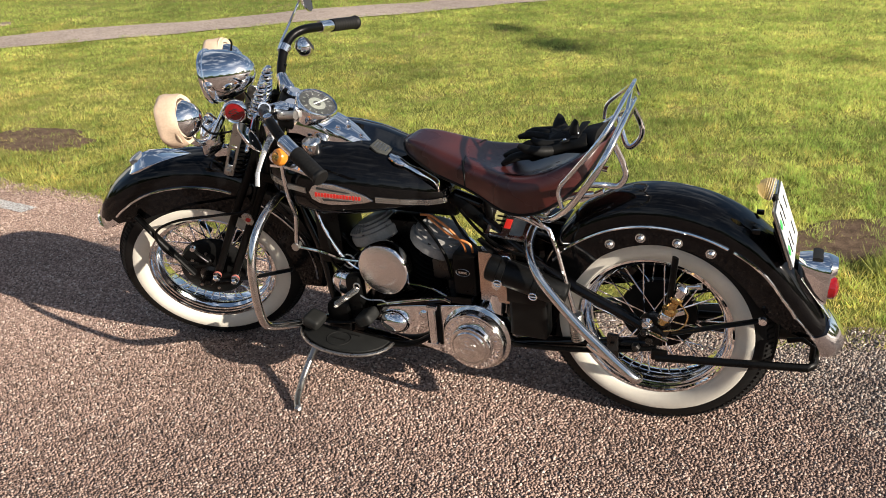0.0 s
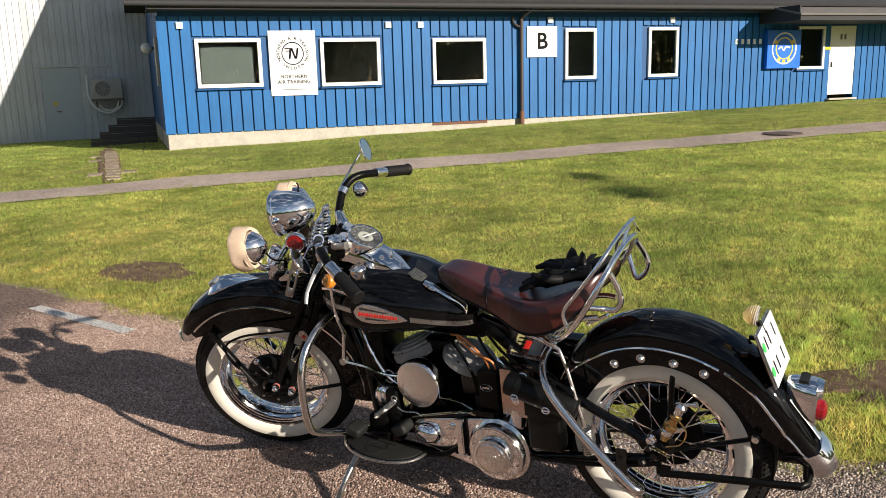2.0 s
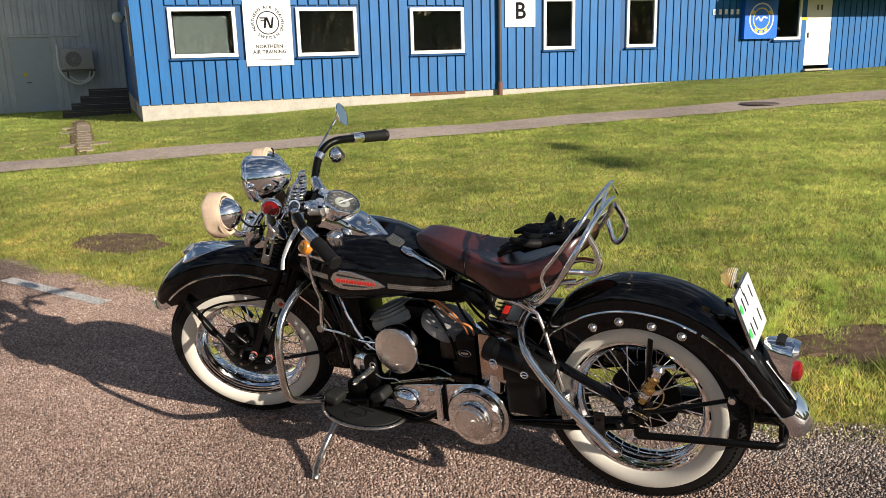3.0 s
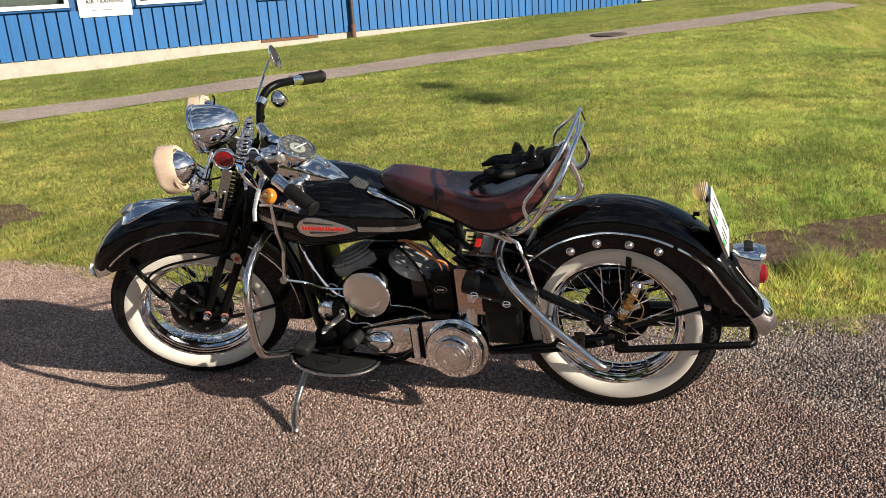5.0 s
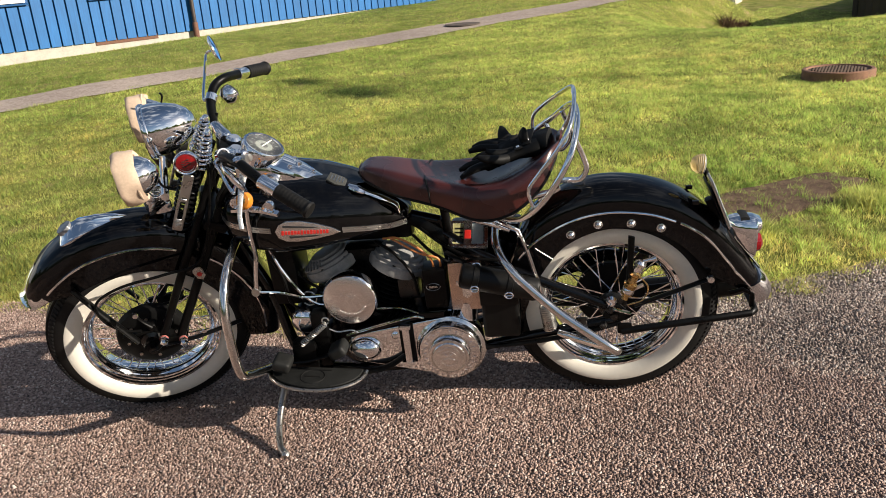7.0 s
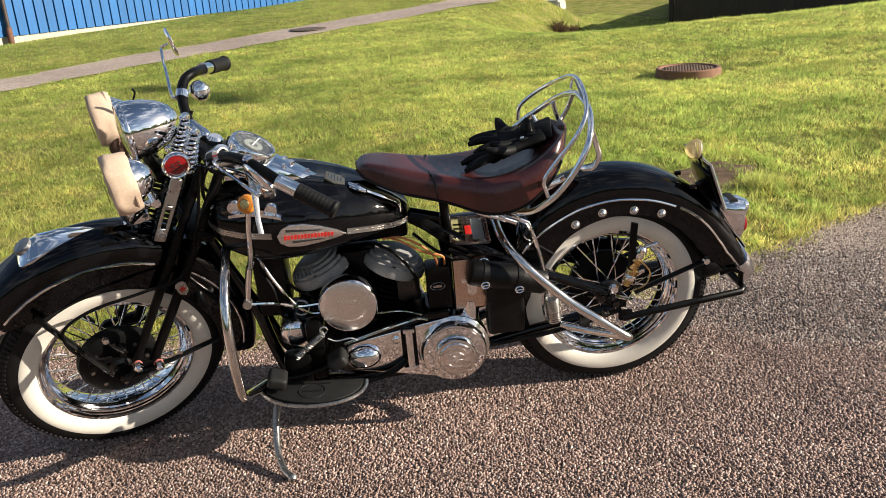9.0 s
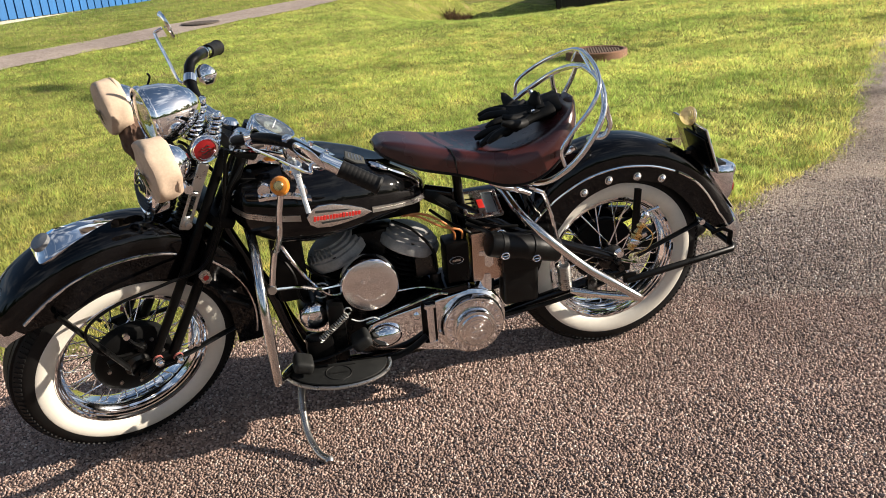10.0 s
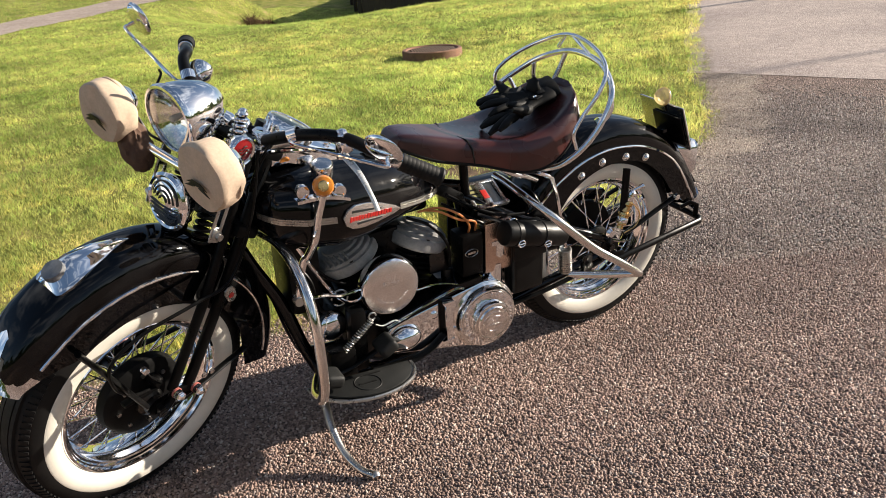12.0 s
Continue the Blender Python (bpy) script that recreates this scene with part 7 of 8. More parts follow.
bar("oil_line", [(1.055, 0.085, 0.61), (1.02, 0.10, 0.535), (0.975, 0.10, 0.455), (0.93, 0.09, 0.405), (0.88, 0.08, 0.40)], 0.0055, CHROME, None, "thin chrome oil line", n=8)

# -- frame
def frame_tube(pts, r=0.0155, n=12):
    bar("frame_tube", pts, r, BLACK, None, "black frame tube", n=n)


frame_tube([(1.165, 0, 0.77), (1.20, 0, 0.68), (1.165, 0, 0.56), (1.10, 0.02, 0.42), (1.055, 0.05, 0.26), (1.0, 0.075, 0.17), (0.85, 0.085, 0.15)], 0.018)
frame_tube([(1.10, -0.02, 0.42), (1.055, -0.05, 0.26), (1.0, -0.075, 0.17), (0.85, -0.085, 0.15)], 0.018)
frame_tube([(1.155, 0, 0.80), (1.0, 0, 0.78), (0.75, 0, 0.70), (0.52, 0, 0.63)], 0.018)
for s in (1, -1):
    frame_tube([(0.85, s * 0.085, 0.15), (0.60, s * 0.085, 0.165), (0.38, s * 0.085, 0.225), (0.16, s * 0.098, 0.275), (0.0, s * 0.102, 0.305)])
    frame_tube([(0.52, s * 0.01, 0.60), (0.40, s * 0.055, 0.535), (0.25, s * 0.088, 0.462), (0.08, s * 0.098, 0.385), (0.0, s * 0.102, 0.345)])
    b = bmesh.new()
    plate(b, [(-0.035, -0.022), (0.02, -0.02), (0.035, 0.0), (0.02, 0.022), (-0.02, 0.032), (-0.038, 0.012)], 0.010, Matrix.Translation((0.0, s * 0.106 + 0.005, 0.328)) @ Matrix.Rotation(radians(90), 4, "X"), 0.002)
    bit("axle_plate", b, SATIN)
frame_tube([(0.52, 0, 0.64), (0.495, 0, 0.45), (0.48, 0, 0.22)], 0.017)
bar("seat_post", [(0.492, 0.012, 0.58), (0.505, 0.012, 0.745)], 0.014, SATIN, None, "black sprung seat post", smooth=False)

b = bmesh.new()
rings(b, [[(x, y * w_, z_) for y, z_ in ((-1, zc - h_), (-1.0, zc), (-0.7, zc + h_), (0.7, zc + h_), (1.0, zc), (1, zc - h_))] for x, zc, h_, w_ in ((0.62, 0.655, 0.014, 0.022), (0.57, 0.630, 0.020, 0.030), (0.51, 0.588, 0.022, 0.034), (0.47, 0.540, 0.016, 0.034))])
bit("seat_spring_case", b, SATIN, None, "black case over the backbone behind the tank")
b = bmesh.new()
box(b, (0.24, 0.085, 0.20), (0.385, -0.115, 0.475), bevel=0.022, segs=3)
bit("tool_box", b, BLACK, None, "black tool box on the far side")

# -- engine: side-valve vee twin
BASE = Vector((0.775, 0.0, 0.235))
b = bmesh.new()
lathe(b, [(0, -0.075), (0.11, -0.072), (0.125, -0.055), (0.128, 0.0), (0.125, 0.055), (0.105, 0.078), (0, 0.084)], 40, Matrix.Translation((0.79, 0, 0.265)) @ ACROSS)
box(b, (0.16, 0.13, 0.10), (0.86, 0.0, 0.24), bevel=0.02)
box(b, (0.17, 0.15, 0.17), (0.52, 0.01, 0.27), bevel=0.03)
eng = bit("crankcase", b, DARK_STEEL, None, "oily dark crankcase and gearbox")


def cylinder(lean, tag):
    d = Vector((math.sin(radians(lean)), 0, math.cos(radians(lean))))
    M = axis(BASE, BASE + d)
    if M.to_3x3().col[0].y ** 2 > 0.5:
        M = M @ Matrix.Rotation(radians(90), 4, "Z")
    b = bmesh.new()
    lathe(b, [(0, 0.09), (0.058, 0.09), (0.056, 0.27), (0, 0.27)], 28, M)
    barrel = bit("cylinder", b, SATIN, eng, "black finned iron cylinder")
    for k in range(9):
        b = bmesh.new()
        r = 0.076 + 0.003 * math.sin(k * 0.5)
        lathe(b, [(0.05, 0), (r - 0.004, 0.0), (r, 0.0015), (r - 0.004, 0.004), (0.05, 0.004), (0.05, 0)], 32, M @ Matrix.Translation((0, 0, 0.125 + k * 0.0155)) @ Matrix.Diagonal((1.06, 1.12, 1, 1)))
        bit("fin", b, SATIN, barrel)
    # smooth domed alloy head, longer fore and aft
    b = bmesh.new()
    H = M @ Matrix.Translation((0, 0.008, 0.268))
    lathe(b, [(0, 0.0), (0.080, 0.0), (0.088, 0.006), (0.089, 0.022), (0.0855, 0.032), (0.079, 0.034), (0.077, 0.0425), (0.071, 0.0445), (0.0665, 0.0445), (0.0645, 0.0515), (0.058, 0.0535), (0.0525, 0.0530), (0.050, 0.0590), (0.042, 0.061), (0, 0.062)], 44, H @ Matrix.Diagonal((1.10, 1.00, 1.15, 1)))
    head = bit("cylinder_head", b, HEAD_ALU, eng, "grey cast-alloy cylinder head")
    for k in range(6):
        b = bmesh.new()
        x = (-0.068 if tag == "front" else 0.068) + (0.0125 if tag == "front" else -0.0125) * k
        reach = math.sqrt(max(0.0, 0.084 ** 2 - x * x))
        pts = [H @ Vector((x * 1.08 + 0.006 * math.sin(q * 2.2), reach * q, 0.042 + 0.026 * (1 - (x / 0.09) ** 2) * (1 - q * q) ** 0.5)) for q in (-0.95, -0.6, -0.25)]
        tube(b, pts, 0.0040, 6, 4)
        bit("head_fin", b, HEAD_ALU, head)
    for k in range(6):
        b = bmesh.new()
        a = k * math.pi / 3 + 0.4
        lathe(b, [(0, 0), (0.008, 0), (0.008, 0.008), (0, 0.009)], 6, H @ Matrix.Translation((0.078 * math.cos(a), 0.074 * math.sin(a), 0.034)))
        bit("head_bolt", b, DARK_STEEL, head)
    return barrel


cylinder(22.5, "front")
cylinder(-22.5, "rear")
# intake, carburettor and the round air cleaner
b = bmesh.new()
rod(b, (0.80, 0.03, 0.435), (0.812, 0.10, 0.433), 0.032, 18)
box(b, (0.09, 0.06, 0.08), (0.81, 0.06, 0.40), bevel=0.015)
bit("carburettor", b, DARK_STEEL, eng)
AC_M = Matrix.Translation((0.8125, 0.100, 0.436)) @ ACROSS @ Matrix.Rotation(radians(2), 4, "Y")
b = bmesh.new()
lathe(b, [(0, -0.012), (0.082, -0.012), (0.0885, -0.006), (0.0895, 0.0), (0.0895, 0.022), (0.0875, 0.029), (0.083, 0.0335), (0.081, 0.0335)], 56, AC_M)
ac_ = bit("air_cleaner", b, CHROME, None, "round chrome air cleaner with a stamped face")
b = bmesh.new()
lathe(b, [(0.0815, 0.0335), (0.080, 0.0345), (0.045, 0.036), (0, 0.0365)], 56, AC_M)
bit("stamped_face", b, STAMPED, ac_, "stamped bright cover")
b = bmesh.new()
for k in range(9):
    x = -0.024 + k * 0.006
    tube(b, [AC_M @ Vector((x + 0.004 * math.sin(k * 2.1), -0.030 + 0.010 * math.cos(k * 1.7), 0.0362)), AC_M @ Vector((x + 0.003, -0.018, 0.0366)), AC_M @ Vector((x + 0.006 * math.cos(k), -0.010 + 0.006 * math.sin(k * 3), 0.0362))], 0.0011, 5, 3)
for k in range(15):
    a = radians(k * 9 + 27)
    box(b, (0.008, 0.0042, 0.0014), (0.050, 0, 0.0358), AC_M @ Matrix.Rotation(a, 4, "Z"), bevel=0.0005, segs=1)
tagged(bit("stamped_relief", b, STAMPED, ac_), kind="stuff")
# primary chain cover
b = bmesh.new()
pts = []
for k in range(25):
    a = radians(75 + 210 * k / 24)
    pts.append((0.512 + 0.110 * math.cos(a), 0.253 + 0.110 * math.sin(a)))
for k in range(15):
    a = radians(-78 + 156 * k / 14)
    pts.append((0.790 + 0.055 * math.cos(a), 0.262 + 0.055 * math.sin(a)))
plate(b, pts[::-1], 0.045, Matrix.Translation((0, 0.138, 0)) @ Matrix.Rotation(radians(90), 4, "X"), 0.0)
bmesh.ops.bevel(b, geom=[e for e in b.edges if abs(e.verts[0].co.y - 0.138) < 1e-4 and abs(e.verts[1].co.y - 0.138) < 1e-4], offset=0.007, segments=3, affect="EDGES", profile=0.6)
pc = bit("primary_cover", b, CHROME, None, "chrome primary chain cover")
DB = Matrix.Translation((0.513, 0.137, 0.250)) @ ACROSS
b = bmesh.new()
lathe(b, [(0.112, -0.045), (0.114, -0.012), (0.111, -0.001), (0.105, 0.003), (0.101, 0.006), (0.0985, 0.024), (0.095, 0.030), (0.090, 0.0315), (0.066, 0.033)], 64, DB)
bit("clutch_dome", b, SOFT_CHROME, pc, "stepped chrome clutch dome")
b = bmesh.new()
lathe(b, [(0.0665, 0.0345), (0.090, 0.033), (0.0905, 0.0315), (0.0665, 0.033)], 64, DB)
bit("stamped_band", b, CHROME, pc)
for k in range(26):
    if k % 7 == 6:
        continue
    b = bmesh.new()
    box(b, (0.010, 0.005, 0.0012), (0.0785, 0, 0.0338), DB @ Matrix.Rotation(2 * math.pi * k / 26, 4, "Z"), bevel=0.0006, segs=1)
    bit("stamped_mark", b, CHROME, pc)
b = bmesh.new()
lathe(b, [(0.066, 0.030), (0.0655, 0.050), (0.062, 0.056), (0.056, 0.058), (0.0545, 0.0555), (0.050, 0.061), (0.040, 0.062), (0.0395, 0.063), (0.030, 0.0645), (0, 0.065)], 52, DB)
bit("derby_cover", b, SOFT_CHROME, pc, "chrome derby cover")
b = bmesh.new()
for k in range(5):
    a = radians(90 + k * 72)
    box(b, (0.018, 0.006, 0.003), (0.010, 0, 0.064), DB @ Matrix.Rotation(a, 4, "Z"), bevel=0.001, segs=1)
lathe(b, [(0.024, 0.0625), (0.026, 0.065), (0.028, 0.0625)], 36, DB)
bit("derby_emblem", b, STAMPED, pc)
b = bmesh.new()
lathe(b, [(0.040, 0), (0.0385, 0.012), (0.031, 0.026), (0.016, 0.034), (0, 0.036)], 36, Matrix.Translation((0.785, 0.136, 0.264)) @ ACROSS @ Matrix.Diagonal((1.32, 0.98, 1.1, 1)))
bit("front_dome", b, CHROME, pc, "domed chrome engine-sprocket cap")
b = bmesh.new()
box(b, (0.046, 0.004, 0.145), (0.647, 0.140, 0.277), bevel=0.001)
bit("strap_recess", b, SATIN, pc)
b = bmesh.new()
box(b, (0.022, 0.024, 0.13), (0.646, 0.152, 0.277), bevel=0.005)
box(b, (0.034, 0.026, 0.012), (0.646, 0.152, 0.343), bevel=0.003)
box(b, (0.040, 0.026, 0.014), (0.650, 0.152, 0.212), bevel=0.003)
bit("inspection_strap", b, CHROME, pc, "bright cover strap")
b = bmesh.new()
lathe(b, [(0, 0), (0.012, 0), (0.012, 0.004), (0.008, 0.007), (0, 0.008)], 14, Matrix.Translation((0.685, 0.138, 0.305)) @ ACROSS)
bit("cover_screw", b, CHROME, pc)
b = bmesh.new()
rings(b, [[(x, y, z) for (y, z) in ((0.02, zt), (0.135, zt), (0.140, zt - 0.012), (0.140, zt - 0.02), (0.02, zt - 0.02))] for x, zt in ((0.52, 0.385), (0.60, 0.382), (0.72, 0.352), (0.83, 0.325))])
bit("chain_guard", b, BLACK, None, "black guard above the primary cover")
bar("guard_trim", [(0.84, 0.142, 0.315), (0.72, 0.143, 0.348), (0.62, 0.143, 0.372), (0.585, 0.143, 0.366)], 0.004, CHROME, None, "", n=8)
bar("guard_trim", [(0.74, 0.12, 0.395), (0.66, 0.13, 0.398), (0.60, 0.135, 0.380)], 0.003, CHROME, None, "", n=8)
b = bmesh.new()
rod(b, (0.985, -0.05, 0.345), (0.985, 0.085, 0.345), 0.045, 28)
gen = bit("generator", b, SATIN, None, "black generator with a bright end cap")
b = bmesh.new()
lathe(b, [(0.046, 0), (0.045, 0.01), (0.036, 0.022), (0.016, 0.028), (0, 0.029)], 28, Matrix.Translation((0.985, 0.083, 0.345)) @ ACROSS)
bit("generator_cap", b, CHROME, gen)
b = bmesh.new()
box(b, (0.095, 0.15, 0.24), (1.035, -0.01, 0.51), Matrix.Identity(4), bevel=0.02)
bit("regulator", b, SATIN, None, "black regulator box behind the down tube")
b = bmesh.new()
box(b, (0.15, 0.10, 0.13), (0.775, -0.02, 0.50), Matrix.Identity(4), bevel=0.03)
box(b, (0.34, 0.06, 0.10), (0.78, -0.04, 0.62), Matrix.Identity(4), bevel=0.02)
bit("manifold", b, SATIN, eng, "black manifold in the vee")
b = bmesh.new()
box(b, (0.36, 0.05, 0.20), (0.80, -0.11, 0.30), Matrix.Identity(4), bevel=0.03)
bit("timing_case", b, DARK_STEEL, eng, "dark timing case on the far side")
b = bmesh.new()
tube(b, [(0.90, -0.07, 0.46), (0.95, -0.12, 0.42), (0.93, -0.15, 0.32), (0.80, -0.16, 0.22), (0.55, -0.16, 0.20), (0.20, -0.16, 0.24)], 0.024, 12, 5)
tube(b, [(0.66, -0.07, 0.46), (0.62, -0.12, 0.42), (0.60, -0.15, 0.32), (0.56, -0.16, 0.21)], 0.022, 12, 5)
bit("exhaust_pipe", b, CHROME, None, "chrome exhaust pipe on the far side")
b = bmesh.new()
tube(b, [(0.20, -0.16, 0.24), (0.05, -0.165, 0.245), (-0.12, -0.165, 0.25), (-0.40, -0.165, 0.262), (-0.46, -0.165, 0.266)], [0.024, 0.042, 0.044, 0.043, 0.030], 16, 4)
bit("silencer", b, SATIN, None, "black silencer on the far side")
b = bmesh.new()
plate(b, [(0.44, 0.34), (0.44, 0.40), (0.20, 0.435), (0.0, 0.455), (-0.13, 0.43), (-0.16, 0.385), (-0.08, 0.40), (0.0, 0.405), (0.18, 0.36)], 0.02, Matrix.Translation((0, -0.085, 0)) @ Matrix.Rotation(radians(90), 4, "X"), 0.004)
bit("chain_cover", b, BLACK, None, "black rear chain cover")
coil("return_spring", (0.894, 0.165, 0.375), (0.984, 0.165, 0.303), 15, 0.0085, 0.0085, 0.0021, STEEL, None, "bright return spring", n=5)
bar("spring_hook", [(0.893 + 0.011 * math.cos(k), 0.165, 0.385 + 0.011 * math.sin(k)) for k in np.linspace(-2.4, 3.2, 8)], 0.0024, STEEL, None, "", n=6)
bar("spring_wire", [(0.885, 0.165, 0.355), (0.86, 0.16, 0.340), (0.82, 0.15, 0.338), (0.80, 0.145, 0.325)], 0.0025, STEEL, None, "", n=6)
b = bmesh.new()
box(b, (0.085, 0.060, 0.11), (0.985, 0.13, 0.245), Matrix.Identity(4), bevel=0.02)
box(b, (0.05, 0.05, 0.20), (0.925, 0.12, 0.30), bevel=0.015)
bit("engine_mount", b, SATIN, None, "black engine mount plate")
# coil box, bright box, battery, leather rolls
b = bmesh.new()
box(b, (0.072, 0.075, 0.135), (0.540, 0.090, 0.455), bevel=0.008)
cb = bit("relay_box", b, SATIN, None, "black relay box with an oval mark")
b = bmesh.new()
lathe(b, [(0.020, 0), (0.0215, 0.0015), (0.023, 0)], 28, Matrix.Translation((0.545, 0.1275, 0.465)) @ ACROSS @ Matrix.Diagonal((1.0, 0.55, 1, 1)))
box(b, (0.026, 0.0015, 0.007), (0.545, 0.128, 0.465))
bit("oval_mark", b, STEEL, cb)
b = bmesh.new()
box(b, (0.098, 0.062, 0.165), (0.446, 0.092, 0.458), Matrix.Identity(4), bevel=0.006)
bb = bit("side_box", b, STAMPED_ROAD_TINT, None, "bright stamped metal box tinted with the brown of the reflected road")
b = bmesh.new()
plate(b, [(-0.03, 0.02), (0.03, 0.02), (0.03, 0.006), (0.014, 0.004), (0.014, -0.03), (0.0, -0.04), (-0.014, -0.03), (-0.014, 0.004), (-0.03, 0.006)], 0.003, Matrix.Translation((0.443, 0.122, 0.458)) @ ACROSS @ Matrix.Rotation(math.pi, 4, "Z"), 0.001)
bit("box_shield", b, CHROME, bb)
b = bmesh.new()
rod(b, (0.455, 0.10, 0.335), (0.450, 0.095, 0.395), 0.030, 20)
bit("breather_stub", b, CHROME, None, "short chrome stub")
BT = Matrix.Translation((0.432, 0.016, 0.582)) @ Matrix.Rotation(radians(-27), 4, "X") @ Matrix.Rotation(radians(-5), 4, "Y")
b = bmesh.new()
box(b, (0.106, 0.092, 0.10), (0, 0, -0.056), BT, bevel=0.004)
bt = bit("battery", b, SATIN, None, "black battery in a chrome hold-down frame")
b = bmesh.new()
for y in (-0.046, 0.046):
    box(b, (0.122, 0.012, 0.012), (0, y, 0.003), BT, bevel=0.003)
for x in (-0.055, 0.055):
    box(b, (0.012, 0.104, 0.012), (x, 0, 0.003), BT, bevel=0.003)
box(b, (0.026, 0.104, 0.010), (0.002, 0, 0.004), BT, bevel=0.003)
for x in (-0.052, 0.002, 0.052):
    lathe(b, [(0, 0), (0.008, 0), (0.008, 0.008), (0, 0.009)], 6, BT @ Matrix.Translation((x, 0.050, 0.009)))
bit("hold_down", b, SATIN_CHROME, bt, "bright hold-down frame")
b = bmesh.new()
box(b, (0.020, 0.034, 0.002), (0.002, 0.004, 0.0095), BT, bevel=0.0008)
bit("red_label", b, RED, bt)
for x, m_ in ((0.030, OLIVE), (-0.028, CELL_GLASS)):
    b = bmesh.new()
    box(b, (0.038, 0.080, 0.004), (x, 0, 0.000), BT, bevel=0.001)
    bit("cell_window", b, m_, bt)
for k in range(4):
    b = bmesh.new()
    box(b, (0.026, 0.006, 0.001), (0.030, -0.024 + k * 0.016, 0.0024), BT)
    bit("label_bar", b, DARK_STEEL, bt, smooth=False)
TR0, TR1 = Vector((0.454, 0.155, 0.516)), Vector((0.225, 0.140, 0.446))
b = bmesh.new()
L = (TR1 - TR0).length
lathe(b, [(0, 0), (0.028, 0.0), (0.036, 0.004), (0.0385, 0.012), (0.038, L * 0.5), (0.0385, L - 0.012), (0.036, L - 0.004), (0.028, L), (0, L)], 30, axis(TR0, TR1))
tr = bit("tool_roll", b, BLACK_LEATHER, None, "rolled black leather tool bag")
for q in (0.045, 0.150):
    b = bmesh.new()
    lathe(b, [(0.038, q - 0.009), (0.0405, q - 0.008), (0.0405, q + 0.008), (0.038, q + 0.009)], 30, axis(TR0, TR1))
    bit("strap", b, BLACK_LEATHER, tr)
    b = bmesh.new()
    p = TR0.lerp(TR1, q / L) + Vector((0, 0.036, -0.018))
    tube(b, [p + Vector((0.012 * math.cos(k), 0.004, 0.010 * math.sin(k))) for k in np.linspace(0, 6.283, 10)[:-1]], 0.0022, 6, 2, closed=True)
    rod(b, p + Vector((-0.012, 0.004, 0)), p + Vector((0.012, 0.006, 0)), 0.0018, 6)
    bit("buckle", b, CHROME, tr, "small chrome buckle")
b = bmesh.new()
box(b, (0.115, 0.060, 0.175), (0.345, 0.108, 0.365), Matrix.Identity(4), bevel=0.014, segs=3)
box(b, (0.118, 0.012, 0.05), (0.345, 0.140, 0.425), bevel=0.004)
bit("leather_pouch", b, BLACK_LEATHER, None, "black leather side pouch")
bar("strap_band", [(0.50, 0.09, 0.565), (0.43, 0.125, 0.535), (0.36, 0.13, 0.52), (0.30, 0.12, 0.51)], 0.011, BLACK_LEATHER, None, "black leather strap with a buckle", flat=0.3)
b = bmesh.new()
tube(b, [(0.405 + 0.014 * math.cos(k), 0.134, 0.531 + 0.011 * math.sin(k)) for k in np.linspace(0, 6.283, 10)[:-1]], 0.0025, 6, 2, closed=True)
bit("strap_buckle", b, CHROME)
for k, off in enumerate((0.0, 0.022)):
    bar("plug_lead", [(0.69 - off, 0.075, 0.615), (0.64, 0.10 + off * 0.3, 0.625 - off * 0.4), (0.585 - off * 0.3, 0.115, 0.600 - off), (0.545 - off, 0.112, 0.555), (0.54 - off, 0.10, 0.515)], 0.0036, COPPER, eng, "copper-coloured plug lead", n=8)
for pts in ([(0.72, 0.06, 0.60), (0.66, 0.09, 0.57), (0.61, 0.10, 0.50), (0.60, 0.09, 0.42)], [(0.60, 0.05, 0.61), (0.55, 0.09, 0.575), (0.50, 0.11, 0.545), (0.47, 0.10, 0.52)], [(1.08, 0.05, 0.58), (1.03, 0.08, 0.50), (1.02, 0.09, 0.42), (0.99, 0.08, 0.38)],
            [(0.58, 0.04, 0.63), (0.50, 0.08, 0.58), (0.42, 0.10, 0.545), (0.34, 0.10, 0.53)], [(1.06, 0.03, 0.62), (0.99, 0.05, 0.50), (0.93, 0.06, 0.45), (0.86, 0.05, 0.42)]):
    bar("wiring", pts, 0.005, SATIN, eng, "black wiring", n=8)
b = bmesh.new()
rod(b, (0.602, 0.075, 0.33), (0.602, 0.075, 0.41), 0.018, 16)
box(b, (0.07, 0.05, 0.07), (0.63, 0.06, 0.44), bevel=0.01)
bit("oil_pump", b, DARK_STEEL, eng)

# -- crash bars, stand, footboard, pedals
bar("front_crash_bar", [(1.135, 0.03, 0.655), (1.125, 0.14, 0.672), (1.12, 0.235, 0.655), (1.12, 0.315, 0.607), (1.12, 0.357, 0.535), (1.12, 0.368, 0.45), (1.12, 0.366, 0.37), (1.121, 0.350, 0.320), (1.120, 0.315, 0.292), (1.105, 0.24, 0.255), (1.070, 0.15, 0.222), (1.025, 0.07, 0.20)],
    0.0135, WORN_CHROME, None, "bent chrome front crash bar", n=14)
bar("rear_crash_bar", [(0.350, -0.05, 0.602), (0.348, 0.00, 0.601), (0.345, 0.085, 0.592), (0.331, 0.142, 0.573), (0.300, 0.190, 0.542), (0.258, 0.212, 0.500), (0.172, 0.235, 0.420), (0.090, 0.256, 0.360), (0.018, 0.268, 0.305), (0.004, 0.256, 0.292), (0.012, 0.236, 0.284), (0.09, 0.16, 0.268), (0.17, 0.11, 0.27)],
    0.013, WORN_CHROME, None, "bent chrome rear crash bar", n=14)
